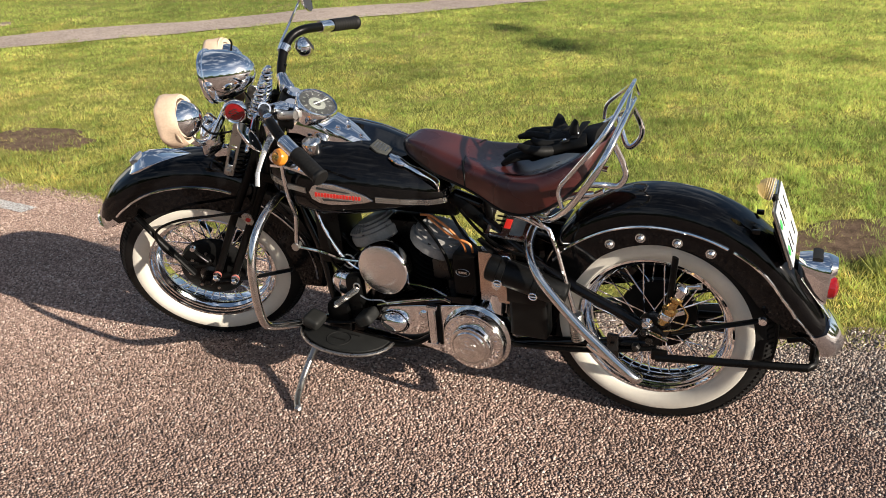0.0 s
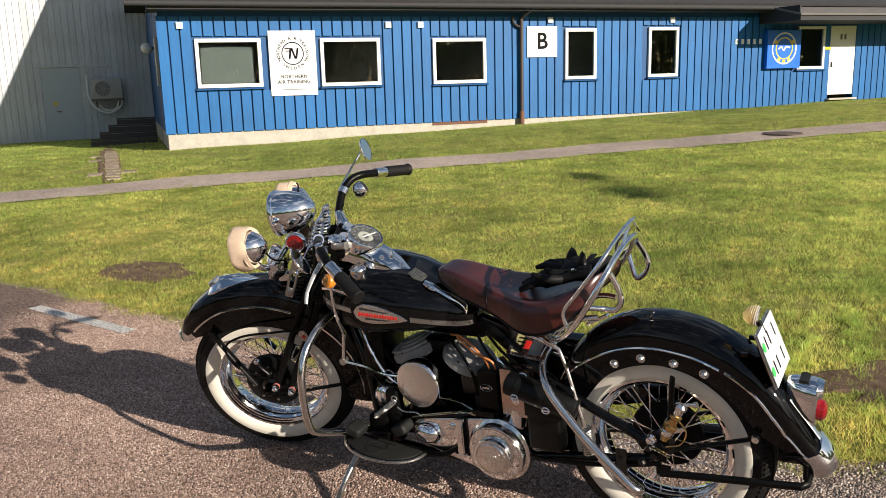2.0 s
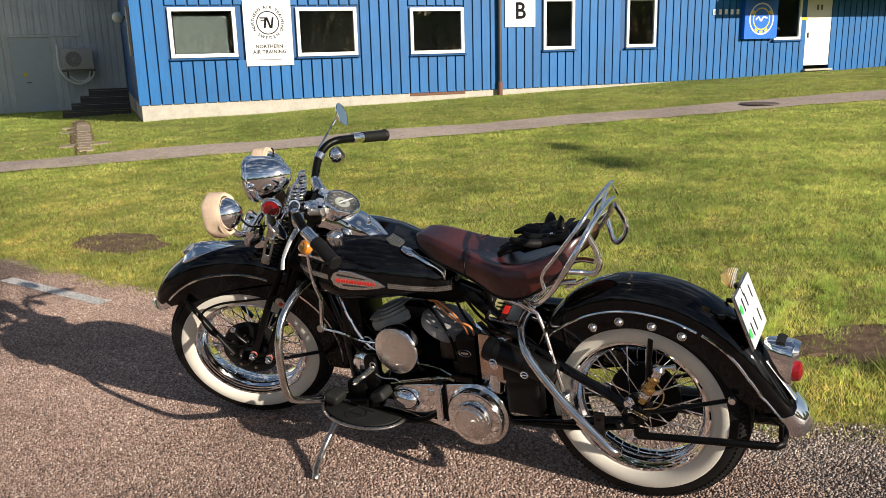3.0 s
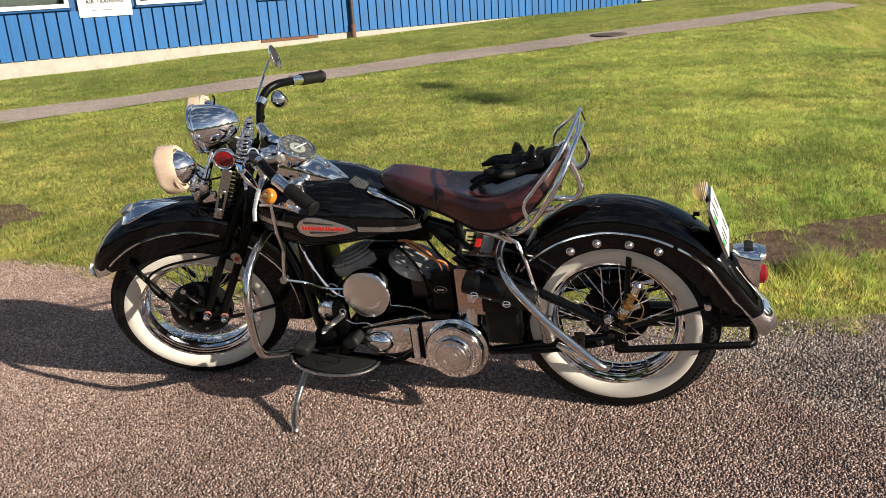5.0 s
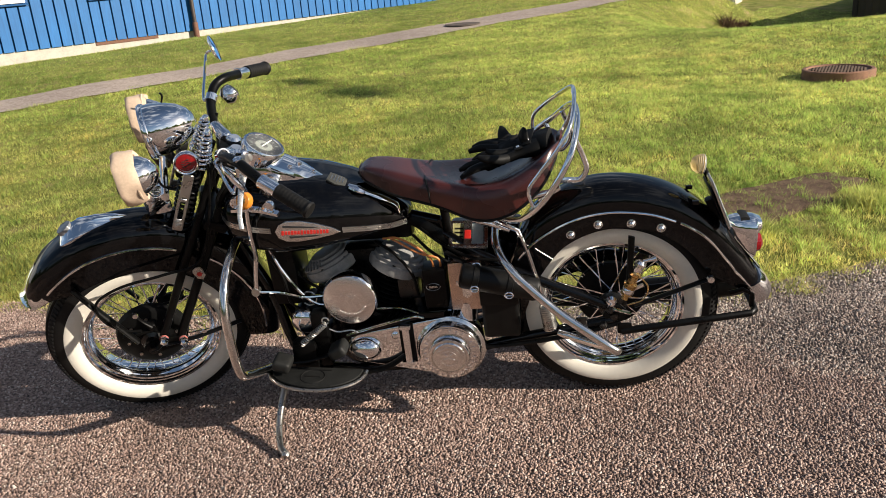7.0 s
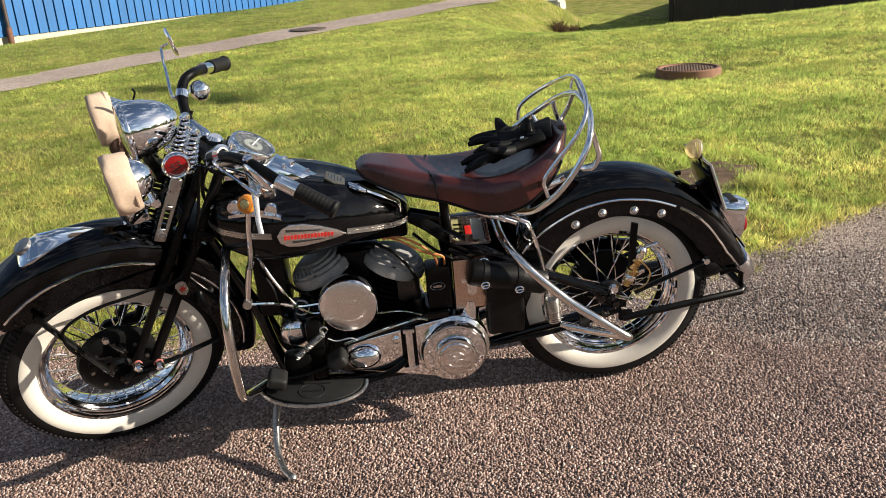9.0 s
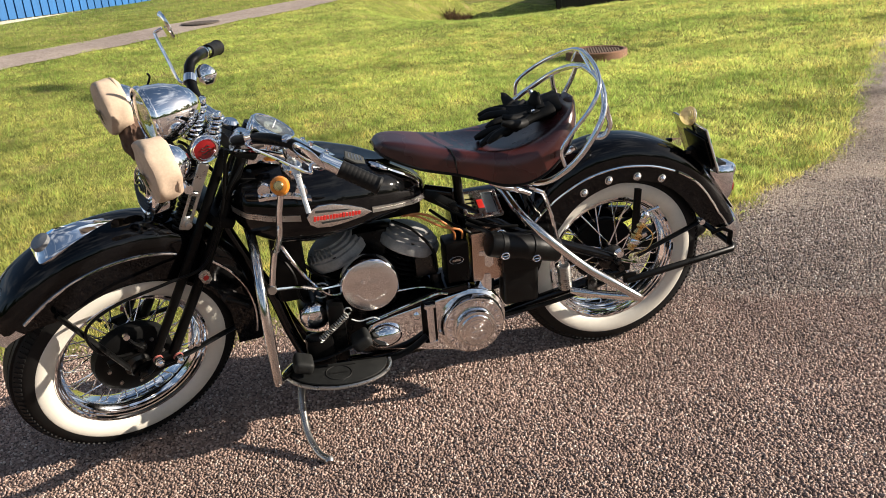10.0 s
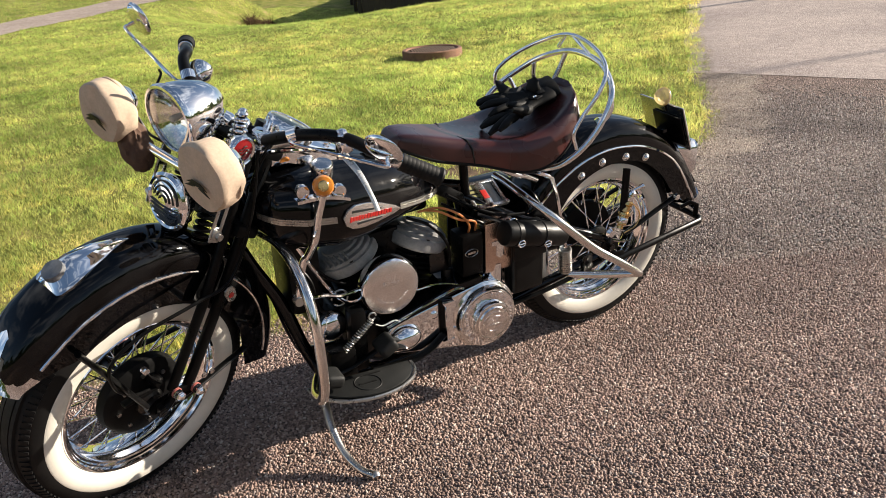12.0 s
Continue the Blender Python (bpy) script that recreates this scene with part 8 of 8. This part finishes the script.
bar("side_brace", [(0.345, 0.11, 0.672), (0.315, 0.140, 0.668), (0.272, 0.142, 0.645), (0.250, 0.141, 0.580), (0.206, 0.138, 0.392)], 0.0065, CHROME, None, "thin chrome brace rod", smooth=False, n=8)
coil("side_spring", (0.206, 0.135, 0.385), (0.196, 0.130, 0.300), 11, 0.0185, 0.0185, 0.0035, STEEL, None, "short grey coil spring", n=6)
b = bmesh.new()
box(b, (0.034, 0.012, 0.085), (0.10, 0.120, 0.285), Matrix.Identity(4), bevel=0.004)
lathe(b, [(0, 0), (0.012, 0), (0.012, 0.01), (0, 0.012)], 6, Matrix.Translation((0.10, 0.126, 0.295)) @ ACROSS)
bit("bar_bracket", b, DARK_STEEL)
bar("brake_rod", [(0.42, 0.115, 0.232), (0.25, 0.12, 0.248), (0.10, 0.118, 0.272), (-0.02, 0.112, 0.30)], 0.008, SATIN, None, "black brake rod", n=8)
bar("rear_stand", [(-0.02, 0.125, 0.275), (-0.10, 0.125, 0.285), (-0.405, 0.113, 0.312), (-0.418, 0.10, 0.314), (-0.42, 0.05, 0.315), (-0.42, -0.05, 0.315), (-0.418, -0.10, 0.314), (-0.405, -0.113, 0.312), (-0.02, -0.125, 0.275)], 0.0105, SATIN, None, "black U-shaped rear stand folded up", smooth=False, flat=1.1)
bar("stand_clip", [(-0.412, 0.085, 0.318), (-0.412, 0.085, 0.362), (-0.385, 0.078, 0.375), (-0.35, 0.07, 0.36)], 0.009, SATIN, None, "black stand clip", smooth=False, flat=0.5)
b = bmesh.new()
box(b, (0.045, 0.014, 0.034), (-0.03, 0.122, 0.285), Matrix.Identity(4), bevel=0.006)
bit("stand_pivot", b, SATIN)
# side stand
bar("side_stand", [(1.045, 0.10, 0.185), (1.060, 0.170, 0.165), (1.070, 0.235, 0.118), (1.066, 0.305, 0.078), (1.048, 0.365, 0.060), (1.026, 0.398, 0.056)], [0.012, 0.012, 0.0115, 0.0105, 0.010, 0.0115], STEEL, None, "curved grey steel side stand", n=12)
b = bmesh.new()
lathe(b, [(0, -0.008), (0.012, -0.008), (0.014, 0.0), (0.012, 0.008), (0, 0.008)], 14, Matrix.Translation((1.022, 0.402, 0.055)) @ Matrix.Rotation(radians(70), 4, "X"))
bit("stand_foot", b, STEEL)
# footboard: a half-moon plate with a rubber mat
FBM = Matrix.Translation((0.945, 0.170, 0.205)) @ Matrix.Rotation(radians(-5), 4, "Y") @ Matrix.Rotation(radians(2), 4, "X")
half_moon = [(0.158 * math.cos(radians(k)), 0.122 * math.sin(radians(k)) ** 0.9 if k not in (0, 180) else 0.0) for k in range(0, 181, 9)]
b = bmesh.new()
plate(b, half_moon, 0.008, FBM, 0.002)
fb = bit("footboard", b, DARK_STEEL, None, "half-moon footboard with a dark rubber mat")
b = bmesh.new()
plate(b, [(x * 0.93, y * 0.92 + 0.003) for x, y in half_moon], 0.005, FBM @ Matrix.Translation((0, 0, 0.0085)), 0.0015)
mat_ = bit("rubber_mat", b, GREY_RUBBER, fb)
b = bmesh.new()
lathe(b, [(0.036, 0), (0.038, 0.0015), (0.040, 0)], 36, FBM @ Matrix.Translation((0.005, 0.058, 0.0138)))
box(b, (0.05, 0.006, 0.0015), (0.005, 0.058, 0.0142), FBM)
box(b, (0.11, 0.005, 0.0015), (0.005, 0.020, 0.0142), FBM)
bit("mat_emblem", b, RUBBER, mat_, smooth=False)
b = bmesh.new()
tube(b, [FBM @ Vector((x, y, 0.004)) for x, y in half_moon], 0.0055, 8, 2)
bit("board_rim", b, STEEL, fb)
for p, tilt in (((1.045, 0.205, 0.262), -20), ((0.865, 0.175, 0.285), 25)):
    b = bmesh.new()
    box(b, (0.058, 0.070, 0.038), (0, 0, 0), Matrix.Translation(p) @ Matrix.Rotation(radians(tilt), 4, "Y"), bevel=0.015, segs=4)
    bit("clutch_pedal", b, GREY_RUBBER, None, "worn grey rubber foot pedal")
bar("pedal_rocker", [(1.045, 0.175, 0.245), (0.99, 0.16, 0.235), (0.95, 0.155, 0.24), (0.90, 0.155, 0.255), (0.865, 0.16, 0.275)], 0.010, SATIN, None, "black pedal rocker", flat=0.6)
bar("under_guard", [(0.90, 0.15, 0.20), (0.80, 0.155, 0.185), (0.72, 0.155, 0.20), (0.66, 0.15, 0.235)], 0.013, SATIN, None, "black guard bar", flat=0.7)

# -- saddle
SEAT = np.array([(0.742, 0.030, 0.818, 0.838), (0.735, 0.048, 0.808, 0.850), (0.715, 0.062, 0.796, 0.858), (0.68, 0.076, 0.779, 0.862), (0.62, 0.092, 0.752, 0.853), (0.56, 0.104, 0.740, 0.836), (0.50, 0.120, 0.726, 0.824), (0.455, 0.138, 0.712, 0.818),
                 (0.42, 0.156, 0.690, 0.816), (0.38, 0.170, 0.680, 0.816), (0.33, 0.178, 0.684, 0.824), (0.28, 0.178, 0.706, 0.842), (0.235, 0.170, 0.738, 0.866), (0.195, 0.152, 0.775, 0.890), (0.165, 0.124, 0.815, 0.902), (0.145, 0.085, 0.850, 0.905), (0.134, 0.035, 0.875, 0.896)])
loops = []
SEAT[:, 2] += np.interp(SEAT[:, 0], [0.25, 0.33, 0.40, 0.46], [0.0, 0.010, 0.012, 0.0])
SEAT[:, 3] -= 0.006 + np.interp(SEAT[:, 0], [0.13, 0.20, 0.44, 0.53, 0.65, 0.74], [0.012, 0.022, 0.017, 0.023, 0.023, 0.006])
for x in np.concatenate([np.linspace(0.742, 0.70, 7), np.linspace(0.68, 0.21, 26), np.linspace(0.195, 0.134, 8)]):
    w, lo, hi = (float(np.interp(-x, -SEAT[:, 0], SEAT[:, i])) for i in (1, 2, 3))
    dish = 0.030 * float(np.interp(x, [0.14, 0.20, 0.35, 0.55], [0.3, 1.0, 0.75, 0.0]))
    loop = []
    for q in np.linspace(-1, 1, 25):
        a = abs(q)
        rim = 0.62
        z = hi - dish * (1 - min(1, a / rim) ** 2) if a < rim else hi - (hi - lo) * ((a - rim) / (1 - rim)) ** 1.7
        y = w * math.sin(q * math.pi / 2) ** 1 if a < rim else math.copysign(w * (math.sin(rim * math.pi / 2) + (1 - math.sin(rim * math.pi / 2)) * math.sin((a - rim) / (1 - rim) * math.pi / 2) ** 0.8), q)
        loop.append(Vector((x, y, z)))
    under = [Vector((x, w * k, lo + 0.012 + (hi - lo) * 0.25 * (1 - k * k))) for k in (0.85, 0.4, 0.0, -0.4, -0.85)]
    loops.append(loop + under)
skin = np.array([[p[:] for p in l] for l in loops])
for k in range(4):
    skin[1:-1] = 0.25 * skin[:-2] + 0.5 * skin[1:-1] + 0.25 * skin[2:]
    skin[:, 1:24] = 0.25 * skin[:, :23] + 0.5 * skin[:, 1:24] + 0.25 * skin[:, 2:25]
loops = [[Vector(p) for p in l] for l in skin]
low_l = [l[24].copy() for l in loops]
tail = sum(loops[-1], Vector()) / len(loops[-1])
loops.append([tail + (p - tail) * 0.72 + Vector((-0.006, 0, 0)) for p in loops[-1]])
loops.append([tail + (p - tail) * 0.35 + Vector((-0.002, 0, 0)) for p in loops[-1]])
b = bmesh.new()
rings(b, loops)
seat = bit("saddle", b, SADDLE, None, "worn red-brown leather solo saddle")
for s in (1, -1):
    bar("saddle_piping", [Vector((p.x, p.y * s, p.z + 0.002)) for p in low_l[::2]], 0.0042, BLACK_LEATHER, seat, "dark edge piping", n=6, per=2)
b = bmesh.new()
pts = []
for q in np.linspace(-0.96, 0.96, 17):
    i = min(range(len(loops)), key=lambda k: abs(loops[k][0].x - 0.535))
    j = int(round((q + 1) / 2 * 24))
    p = loops[i][j]
    pts.append(p + Vector((0.03 * (1 - abs(q)) - 0.01, 0, 0.0)) + Vector((0, 0.001 * q, 0.0005)))
tube(b, pts, 0.004, 6, 2, flat=0.6)
bit("seam", b, BLACK_LEATHER, seat, "dark welted seam")
# chrome frame under and behind the saddle
bar("saddle_bar", [(0.70, 0.0, 0.765), (0.745, 0.02, 0.775), (0.775, 0.03, 0.785)], 0.009, SATIN, None, "black saddle nose bracket")
for s in (1, -1):
    bar("saddle_strut", [(0.45, s * 0.10, 0.715), (0.40, s * 0.12, 0.68), (0.345, s * 0.11, 0.655), (0.30, s * 0.10, 0.63)], 0.009, CHROME, None, "bright saddle strut")
# back rail: a low and a tall hoop
bar("back_rail", [(0.318, 0.115, 0.675), (0.285, 0.145, 0.680), (0.250, 0.172, 0.697), (0.198, 0.200, 0.748), (0.148, 0.212, 0.820), (0.108, 0.195, 0.890), (0.088, 0.130, 0.943), (0.085, 0.045, 0.962), (0.090, -0.045, 0.957),
                  (0.112, -0.150, 0.918), (0.150, -0.218, 0.868), (0.205, -0.250, 0.822), (0.258, -0.248, 0.775), (0.285, -0.210, 0.720), (0.295, -0.150, 0.685)], 0.0090, CHROME, None, "chrome hooped back rail", n=12, per=5)
bar("back_rail_hoop", [(0.222, 0.188, 0.738), (0.231, 0.184, 0.785), (0.198, 0.182, 0.832), (0.145, 0.188, 0.900), (0.108, 0.162, 0.955), (0.092, 0.080, 0.995), (0.090, -0.040, 1.008), (0.118, -0.155, 0.966), (0.166, -0.226, 0.916), (0.210, -0.250, 0.872), (0.219, -0.250, 0.828)],
    0.0062, CHROME, None, "thin tall chrome hoop", n=10, per=5)
bar("rail_handle", [(0.094, 0.165, 0.912), (0.076, 0.150, 0.862), (0.068, 0.150, 0.826), (0.086, 0.150, 0.796), (0.120, 0.152, 0.796), (0.152, 0.195, 0.812)], 0.0085, CHROME, None, "small chrome hand loop", n=10)
bar("rail_handle", [(0.122, -0.170, 0.900), (0.106, -0.195, 0.852), (0.096, -0.200, 0.816), (0.110, -0.200, 0.781), (0.140, -0.202, 0.768), (0.175, -0.235, 0.845)], 0.0085, CHROME, None, "small chrome hand loop", n=10)
for y in (0.045, -0.045):
    bar("rail_strut", [(0.091, y * 0.4 - 0.03, 1.006), (0.086, y * 1.8 - 0.01, 0.960)], 0.005, CHROME, None, "", smooth=False, n=8)
bar("rail_strut", [(0.090, -0.045, 0.957), (0.105, -0.055, 0.91), (0.135, -0.055, 0.86)], 0.007, STEEL, None, "", n=8)
bar("rail_foot", [(0.30, 0.10, 0.665), (0.25, 0.105, 0.72), (0.21, 0.10, 0.735), (0.165, 0.085, 0.738)], 0.009, CHROME, None, "", n=10)
bar("rail_foot", [(0.30, -0.10, 0.665), (0.25, -0.105, 0.72), (0.21, -0.10, 0.735), (0.165, -0.085, 0.738)], 0.009, CHROME, None, "", n=10)
b = bmesh.new()
box(b, (0.075, 0.020, 0.010), (0.175, 0.062, 0.722), Matrix.Translation((0, 0, 0)) @ Matrix.Translation((0.175, 0.062, 0.722)) @ Matrix.Rotation(radians(28), 4, "Y") @ Matrix.Translation((-0.175, -0.062, -0.722)), bevel=0.003)
bit("rail_mount", b, CHROME, rf, "chrome drilled rail mount")

# -- tail lamp, number plate, turn lamp, oil cup
b = bmesh.new()
lps = []
for x, z0, z1, w in ((-0.352, 0.520, 0.584, 0.030), (-0.372, 0.490, 0.588, 0.042), (-0.40, 0.458, 0.589, 0.046), (-0.422, 0.447, 0.587, 0.047), (-0.428, 0.456, 0.585, 0.046), (-0.431, 0.528, 0.583, 0.042), (-0.444, 0.545, 0.577, 0.032)):
    c_, h = (z0 + z1) / 2, (z1 - z0) / 2
    lps.append([(x - 0.01 * (1 - abs(math.sin(a))) * 0, w * math.copysign(abs(math.cos(a)) ** 0.7, math.cos(a)), c_ + h * math.copysign(abs(math.sin(a)) ** 0.75, math.sin(a))) for a in np.linspace(0, 2 * math.pi, 28, endpoint=False)])
rings(b, lps)
tl = bit("tail_lamp", b, CHROME, rf, "chrome tail lamp with a red lens")
b = bmesh.new()
lathe(b, [(0.030, -0.014), (0.030, 0.010), (0.028, 0.018), (0.020, 0.024), (0.009, 0.027), (0, 0.0275)], 32, Matrix.Translation((-0.427, 0, 0.496)) @ Matrix.Rotation(radians(-94), 4, "Y"))
bit("red_lens", b, RED_LENS, tl)
b = bmesh.new()
rings(b, [[(x, y, z) for y, z in ((-0.030, zt - 0.018), (-0.028, zt), (0.028, zt), (0.030, zt - 0.018))] for x, zt in ((-0.383, 0.590), (-0.395, 0.592), (-0.408, 0.588))])
bit("lamp_window", b, GREY_RUBBER, tl, "dark plate-light window")
PL = Matrix.Translation((-0.311, 0, 0.666)) @ Matrix.Rotation(radians(-90), 4, "Z") @ Matrix.Rotation(radians(90 - 20.5), 4, "X")
b = bmesh.new()
box(b, (0.204, 0.164, 0.006), (0, 0, -0.004), PL, bevel=0.003)
npl = bit("number_plate", b, PLATE_BACK, None, "white number plate on an alloy backing")
b = bmesh.new()
box(b, (0.196, 0.156, 0.003), (0, 0, 0.002), PL, bevel=0.001)
bit("plate_face", b, WHITE_SIGN, npl)
for x, y, w, h in ((-0.055, 0.038, 0.026, 0.048), (-0.015, 0.038, 0.026, 0.048), (0.050, 0.038, 0.024, 0.048), (-0.055, -0.036, 0.026, 0.048), (-0.015, -0.036, 0.026, 0.048), (0.050, -0.036, 0.024, 0.048)):
    b = bmesh.new()
    box(b, (w * 0.32, h * 0.8, 0.0012), (x, y, 0.0042), PL)
    bit("plate_bar", b, BLACK_PRINT, npl, smooth=False)
for y in (0.036, -0.036):
    b = bmesh.new()
    lathe(b, [(0, 0.0045), (0.014, 0.0045), (0.014, 0.003)], 16, PL @ Matrix.Translation((-0.085, y, 0)))
    bit("green_sticker", b, GREEN_STICKER, npl)
b = bmesh.new()
box(b, (0.13, 0.11, 0.006), (-0.025, -0.01, -0.012), PL, bevel=0.003)
box(b, (0.03, 0.10, 0.03), (0, -0.06, -0.02), PL, bevel=0.004)
bit("plate_bracket", b, SATIN, npl, "black plate bracket")
TL = Matrix.Translation((-0.266, 0.022, 0.766)) @ Matrix.Rotation(radians(80), 4, "Y") @ Matrix.Diagonal((0.85, 0.85, 0.85, 1))
b = bmesh.new()
prof = [(0, 0.040)]
for k in range(7):
    r = 0.030 * math.sqrt(max(0, 1 - (1 - k / 7) ** 2)) + 0.004
    prof += [(r - 0.0012, 0.038 - k * 0.0062), (r + 0.0022, 0.0345 - k * 0.0062)]
prof += [(0.032, -0.006)]
lathe(b, prof, 28, TL)
tn = bit("turn_lamp", b, PALE_AMBER, None, "ribbed pale amber turn lamp")
b = bmesh.new()
lathe(b, [(0.0335, 0.002), (0.0335, -0.008), (0.030, -0.010), (0.030, 0.002)], 28, TL)
bit("lamp_shell", b, BRIGHT, tn)
b = bmesh.new()
rod(b, (-0.275, 0.022, 0.75), (-0.290, 0.022, 0.715), 0.008, 10)
bit("lamp_stem", b, SATIN, tn)
OC0, OC1 = Vector((-0.030, 0.118, 0.385)), Vector((-0.088, 0.104, 0.512))
b = bmesh.new()
lathe(b, [(0, 0), (0.011, 0), (0.011, 0.012), (0.018, 0.016), (0.018, 0.044), (0.0215, 0.047), (0.0215, 0.054), (0.015, 0.058), (0.013, 0.076), (0.0185, 0.082), (0.0185, 0.090), (0.012, 0.094), (0, 0.104)], 8, axis(OC0, OC1))
oc = bit("oil_cup", b, BRASS, None, "brass and chrome oil cup beside the rear hub")
b = bmesh.new()
lathe(b, [(0.011, 0.092), (0.015, 0.098), (0.015, 0.112), (0.019, 0.116), (0.019, 0.124), (0.012, 0.132), (0, 0.134)], 20, axis(OC0, OC1))
rod(b, OC1 + Vector((-0.002, 0, -0.010)), OC1 + Vector((-0.034, 0.004, -0.002)), 0.006, 10)
lathe(b, [(0, 0), (0.009, 0), (0.009, 0.010), (0, 0.011)], 12, axis(OC1 + Vector((-0.030, 0.004, -0.003)), OC1 + Vector((-0.040, 0.005, 0.0))))
box(b, (0.075, 0.006, 0.012), (-0.055, 0.112, 0.412), Matrix.Translation((-0.055, 0.112, 0.412)) @ Matrix.Rotation(radians(24), 4, "Y") @ Matrix.Translation((0.055, -0.112, -0.412)), bevel=0.002)
lathe(b, [(0, 0), (0.016, 0), (0.018, 0.006), (0.012, 0.016), (0, 0.018)], 14, Matrix.Translation((0.008, 0.112, 0.378)) @ ACROSS)
rod(b, (0.02, 0.118, 0.36), (-0.05, 0.122, 0.335), 0.006, 8)
bit("cup_cap", b, CHROME, oc)
b = bmesh.new()
lathe(b, [(0.0182, 0.022), (0.0192, 0.024), (0.0192, 0.036), (0.0182, 0.038)], 20, axis(OC0, OC1))
bit("cup_band", b, CHROME, oc)
bar("cup_wire", [(-0.07, 0.125, 0.47), (-0.10, 0.13, 0.43), (-0.085, 0.135, 0.39), (-0.04, 0.13, 0.37)], 0.0022, BRASS, oc, "", n=6)
for p in ((0.012, 0.118, 0.352), (0.035, 0.118, 0.30)):
    b = bmesh.new()
    lathe(b, [(0, 0), (0.013, 0), (0.013, 0.010), (0.009, 0.016), (0, 0.018)], 6, Matrix.Translation(p) @ ACROSS)
    bit("axle_nut", b, DARK_STEEL)


# ---- a pair of black gloves on the saddle ----
def glove(m, seed, label, flaps=()):
    rnd = random.Random(seed)
    ob = tagged(holder("glove", BIKE @ m), label, "glove", "pair of gloves")
    b = bmesh.new()
    rough_disc(b, [(0, -0.018), (0.030, -0.016), (0.043, -0.004), (0.042, 0.008), (0.030, 0.017), (0, 0.019)], Matrix.Diagonal((1.15, 0.95, 1, 1)), seed, 0.016, 30)
    lps = []
    for x, w, h in ((-0.03, 0.038, 0.018), (-0.06, 0.034, 0.016), (-0.085, 0.040, 0.020), (-0.115, 0.048, 0.026), (-0.125, 0.047, 0.025)):
        lps.append([(x, w * math.cos(a) * (1 + 0.1 * noise.noise((x * 20, a, seed))), h * math.sin(a) * (1 + 0.35 * noise.noise((x * 20 + 3, a * 1.3, seed)))) for a in np.linspace(0, 2 * math.pi, 20, endpoint=False)])
    rings(b, lps)
    part("palm", b, GLOVE_LEATHER, ob)
    for k in range(4):
        y = -0.033 + k * 0.022
        ln_ = (0.062, 0.078, 0.080, 0.066)[k]
        bend = rnd.uniform(-0.4, 0.5)
        pts = [(0.025, y * 0.9, 0.0), (0.045, y, 0.006 + 0.01 * bend), (0.045 + ln_ * 0.5, y * 1.25 + rnd.uniform(-0.006, 0.006), 0.010 + 0.022 * bend), (0.042 + ln_, y * 1.4 + rnd.uniform(-0.008, 0.008), 0.004 + 0.035 * bend)]
        b = bmesh.new()
        tube(b, pts, [0.0115, 0.0135, 0.0125, 0.0115, 0.0065], 10, 4)
        part("finger", b, GLOVE_LEATHER, ob)
    b = bmesh.new()
    tube(b, [(-0.025, 0.030, 0.0), (0.0, 0.052, 0.008), (0.030, 0.062, 0.022), (0.052, 0.060, 0.036)], [0.014, 0.0145, 0.013, 0.007], 10, 4)
    part("thumb", b, GLOVE_LEATHER, ob)
    b = bmesh.new()
    box(b, (0.024, 0.085, 0.004), (-0.066, 0, 0.018), Matrix.Identity(4), bevel=0.0015)
    st_ = part("wrist_strap", b, GLOVE_LEATHER, ob)
    b = bmesh.new()
    lathe(b, [(0, 0.005), (0.005, 0.004), (0.0065, 0)], 12, Matrix.Translation((-0.066, 0.02, 0.0205)))
    part("press_stud", b, CHROME, st_, "chrome press stud")
    for tip, foot, wide in flaps:
        inv = m.inverted()
        top, low = inv @ Vector(tip), inv @ Vector(foot)
        b = bmesh.new()
        tube(b, [low, low.lerp(top, 0.4) + Vector((0.004, 0.003, 0)), low.lerp(top, 0.8), top], [wide, wide * 0.95, wide * 0.55, 0.002], 10, 4, flat=0.6)
        part("cuff_flap", b, GLOVE_LEATHER, ob, "pointed leather flap standing up")
    return ob


glove(pose(0.318, 0.020, 0.822, 12, 14, 8), 3, "black leather glove lying on the saddle")
glove(pose(0.285, -0.030, 0.846, -14, 12, -12), 8, "black leather glove crossed over the other one", (((0.313, -0.101, 0.889), (0.285, -0.055, 0.850), 0.022), ((0.239, -0.004, 0.911), (0.235, -0.010, 0.858), 0.024)))
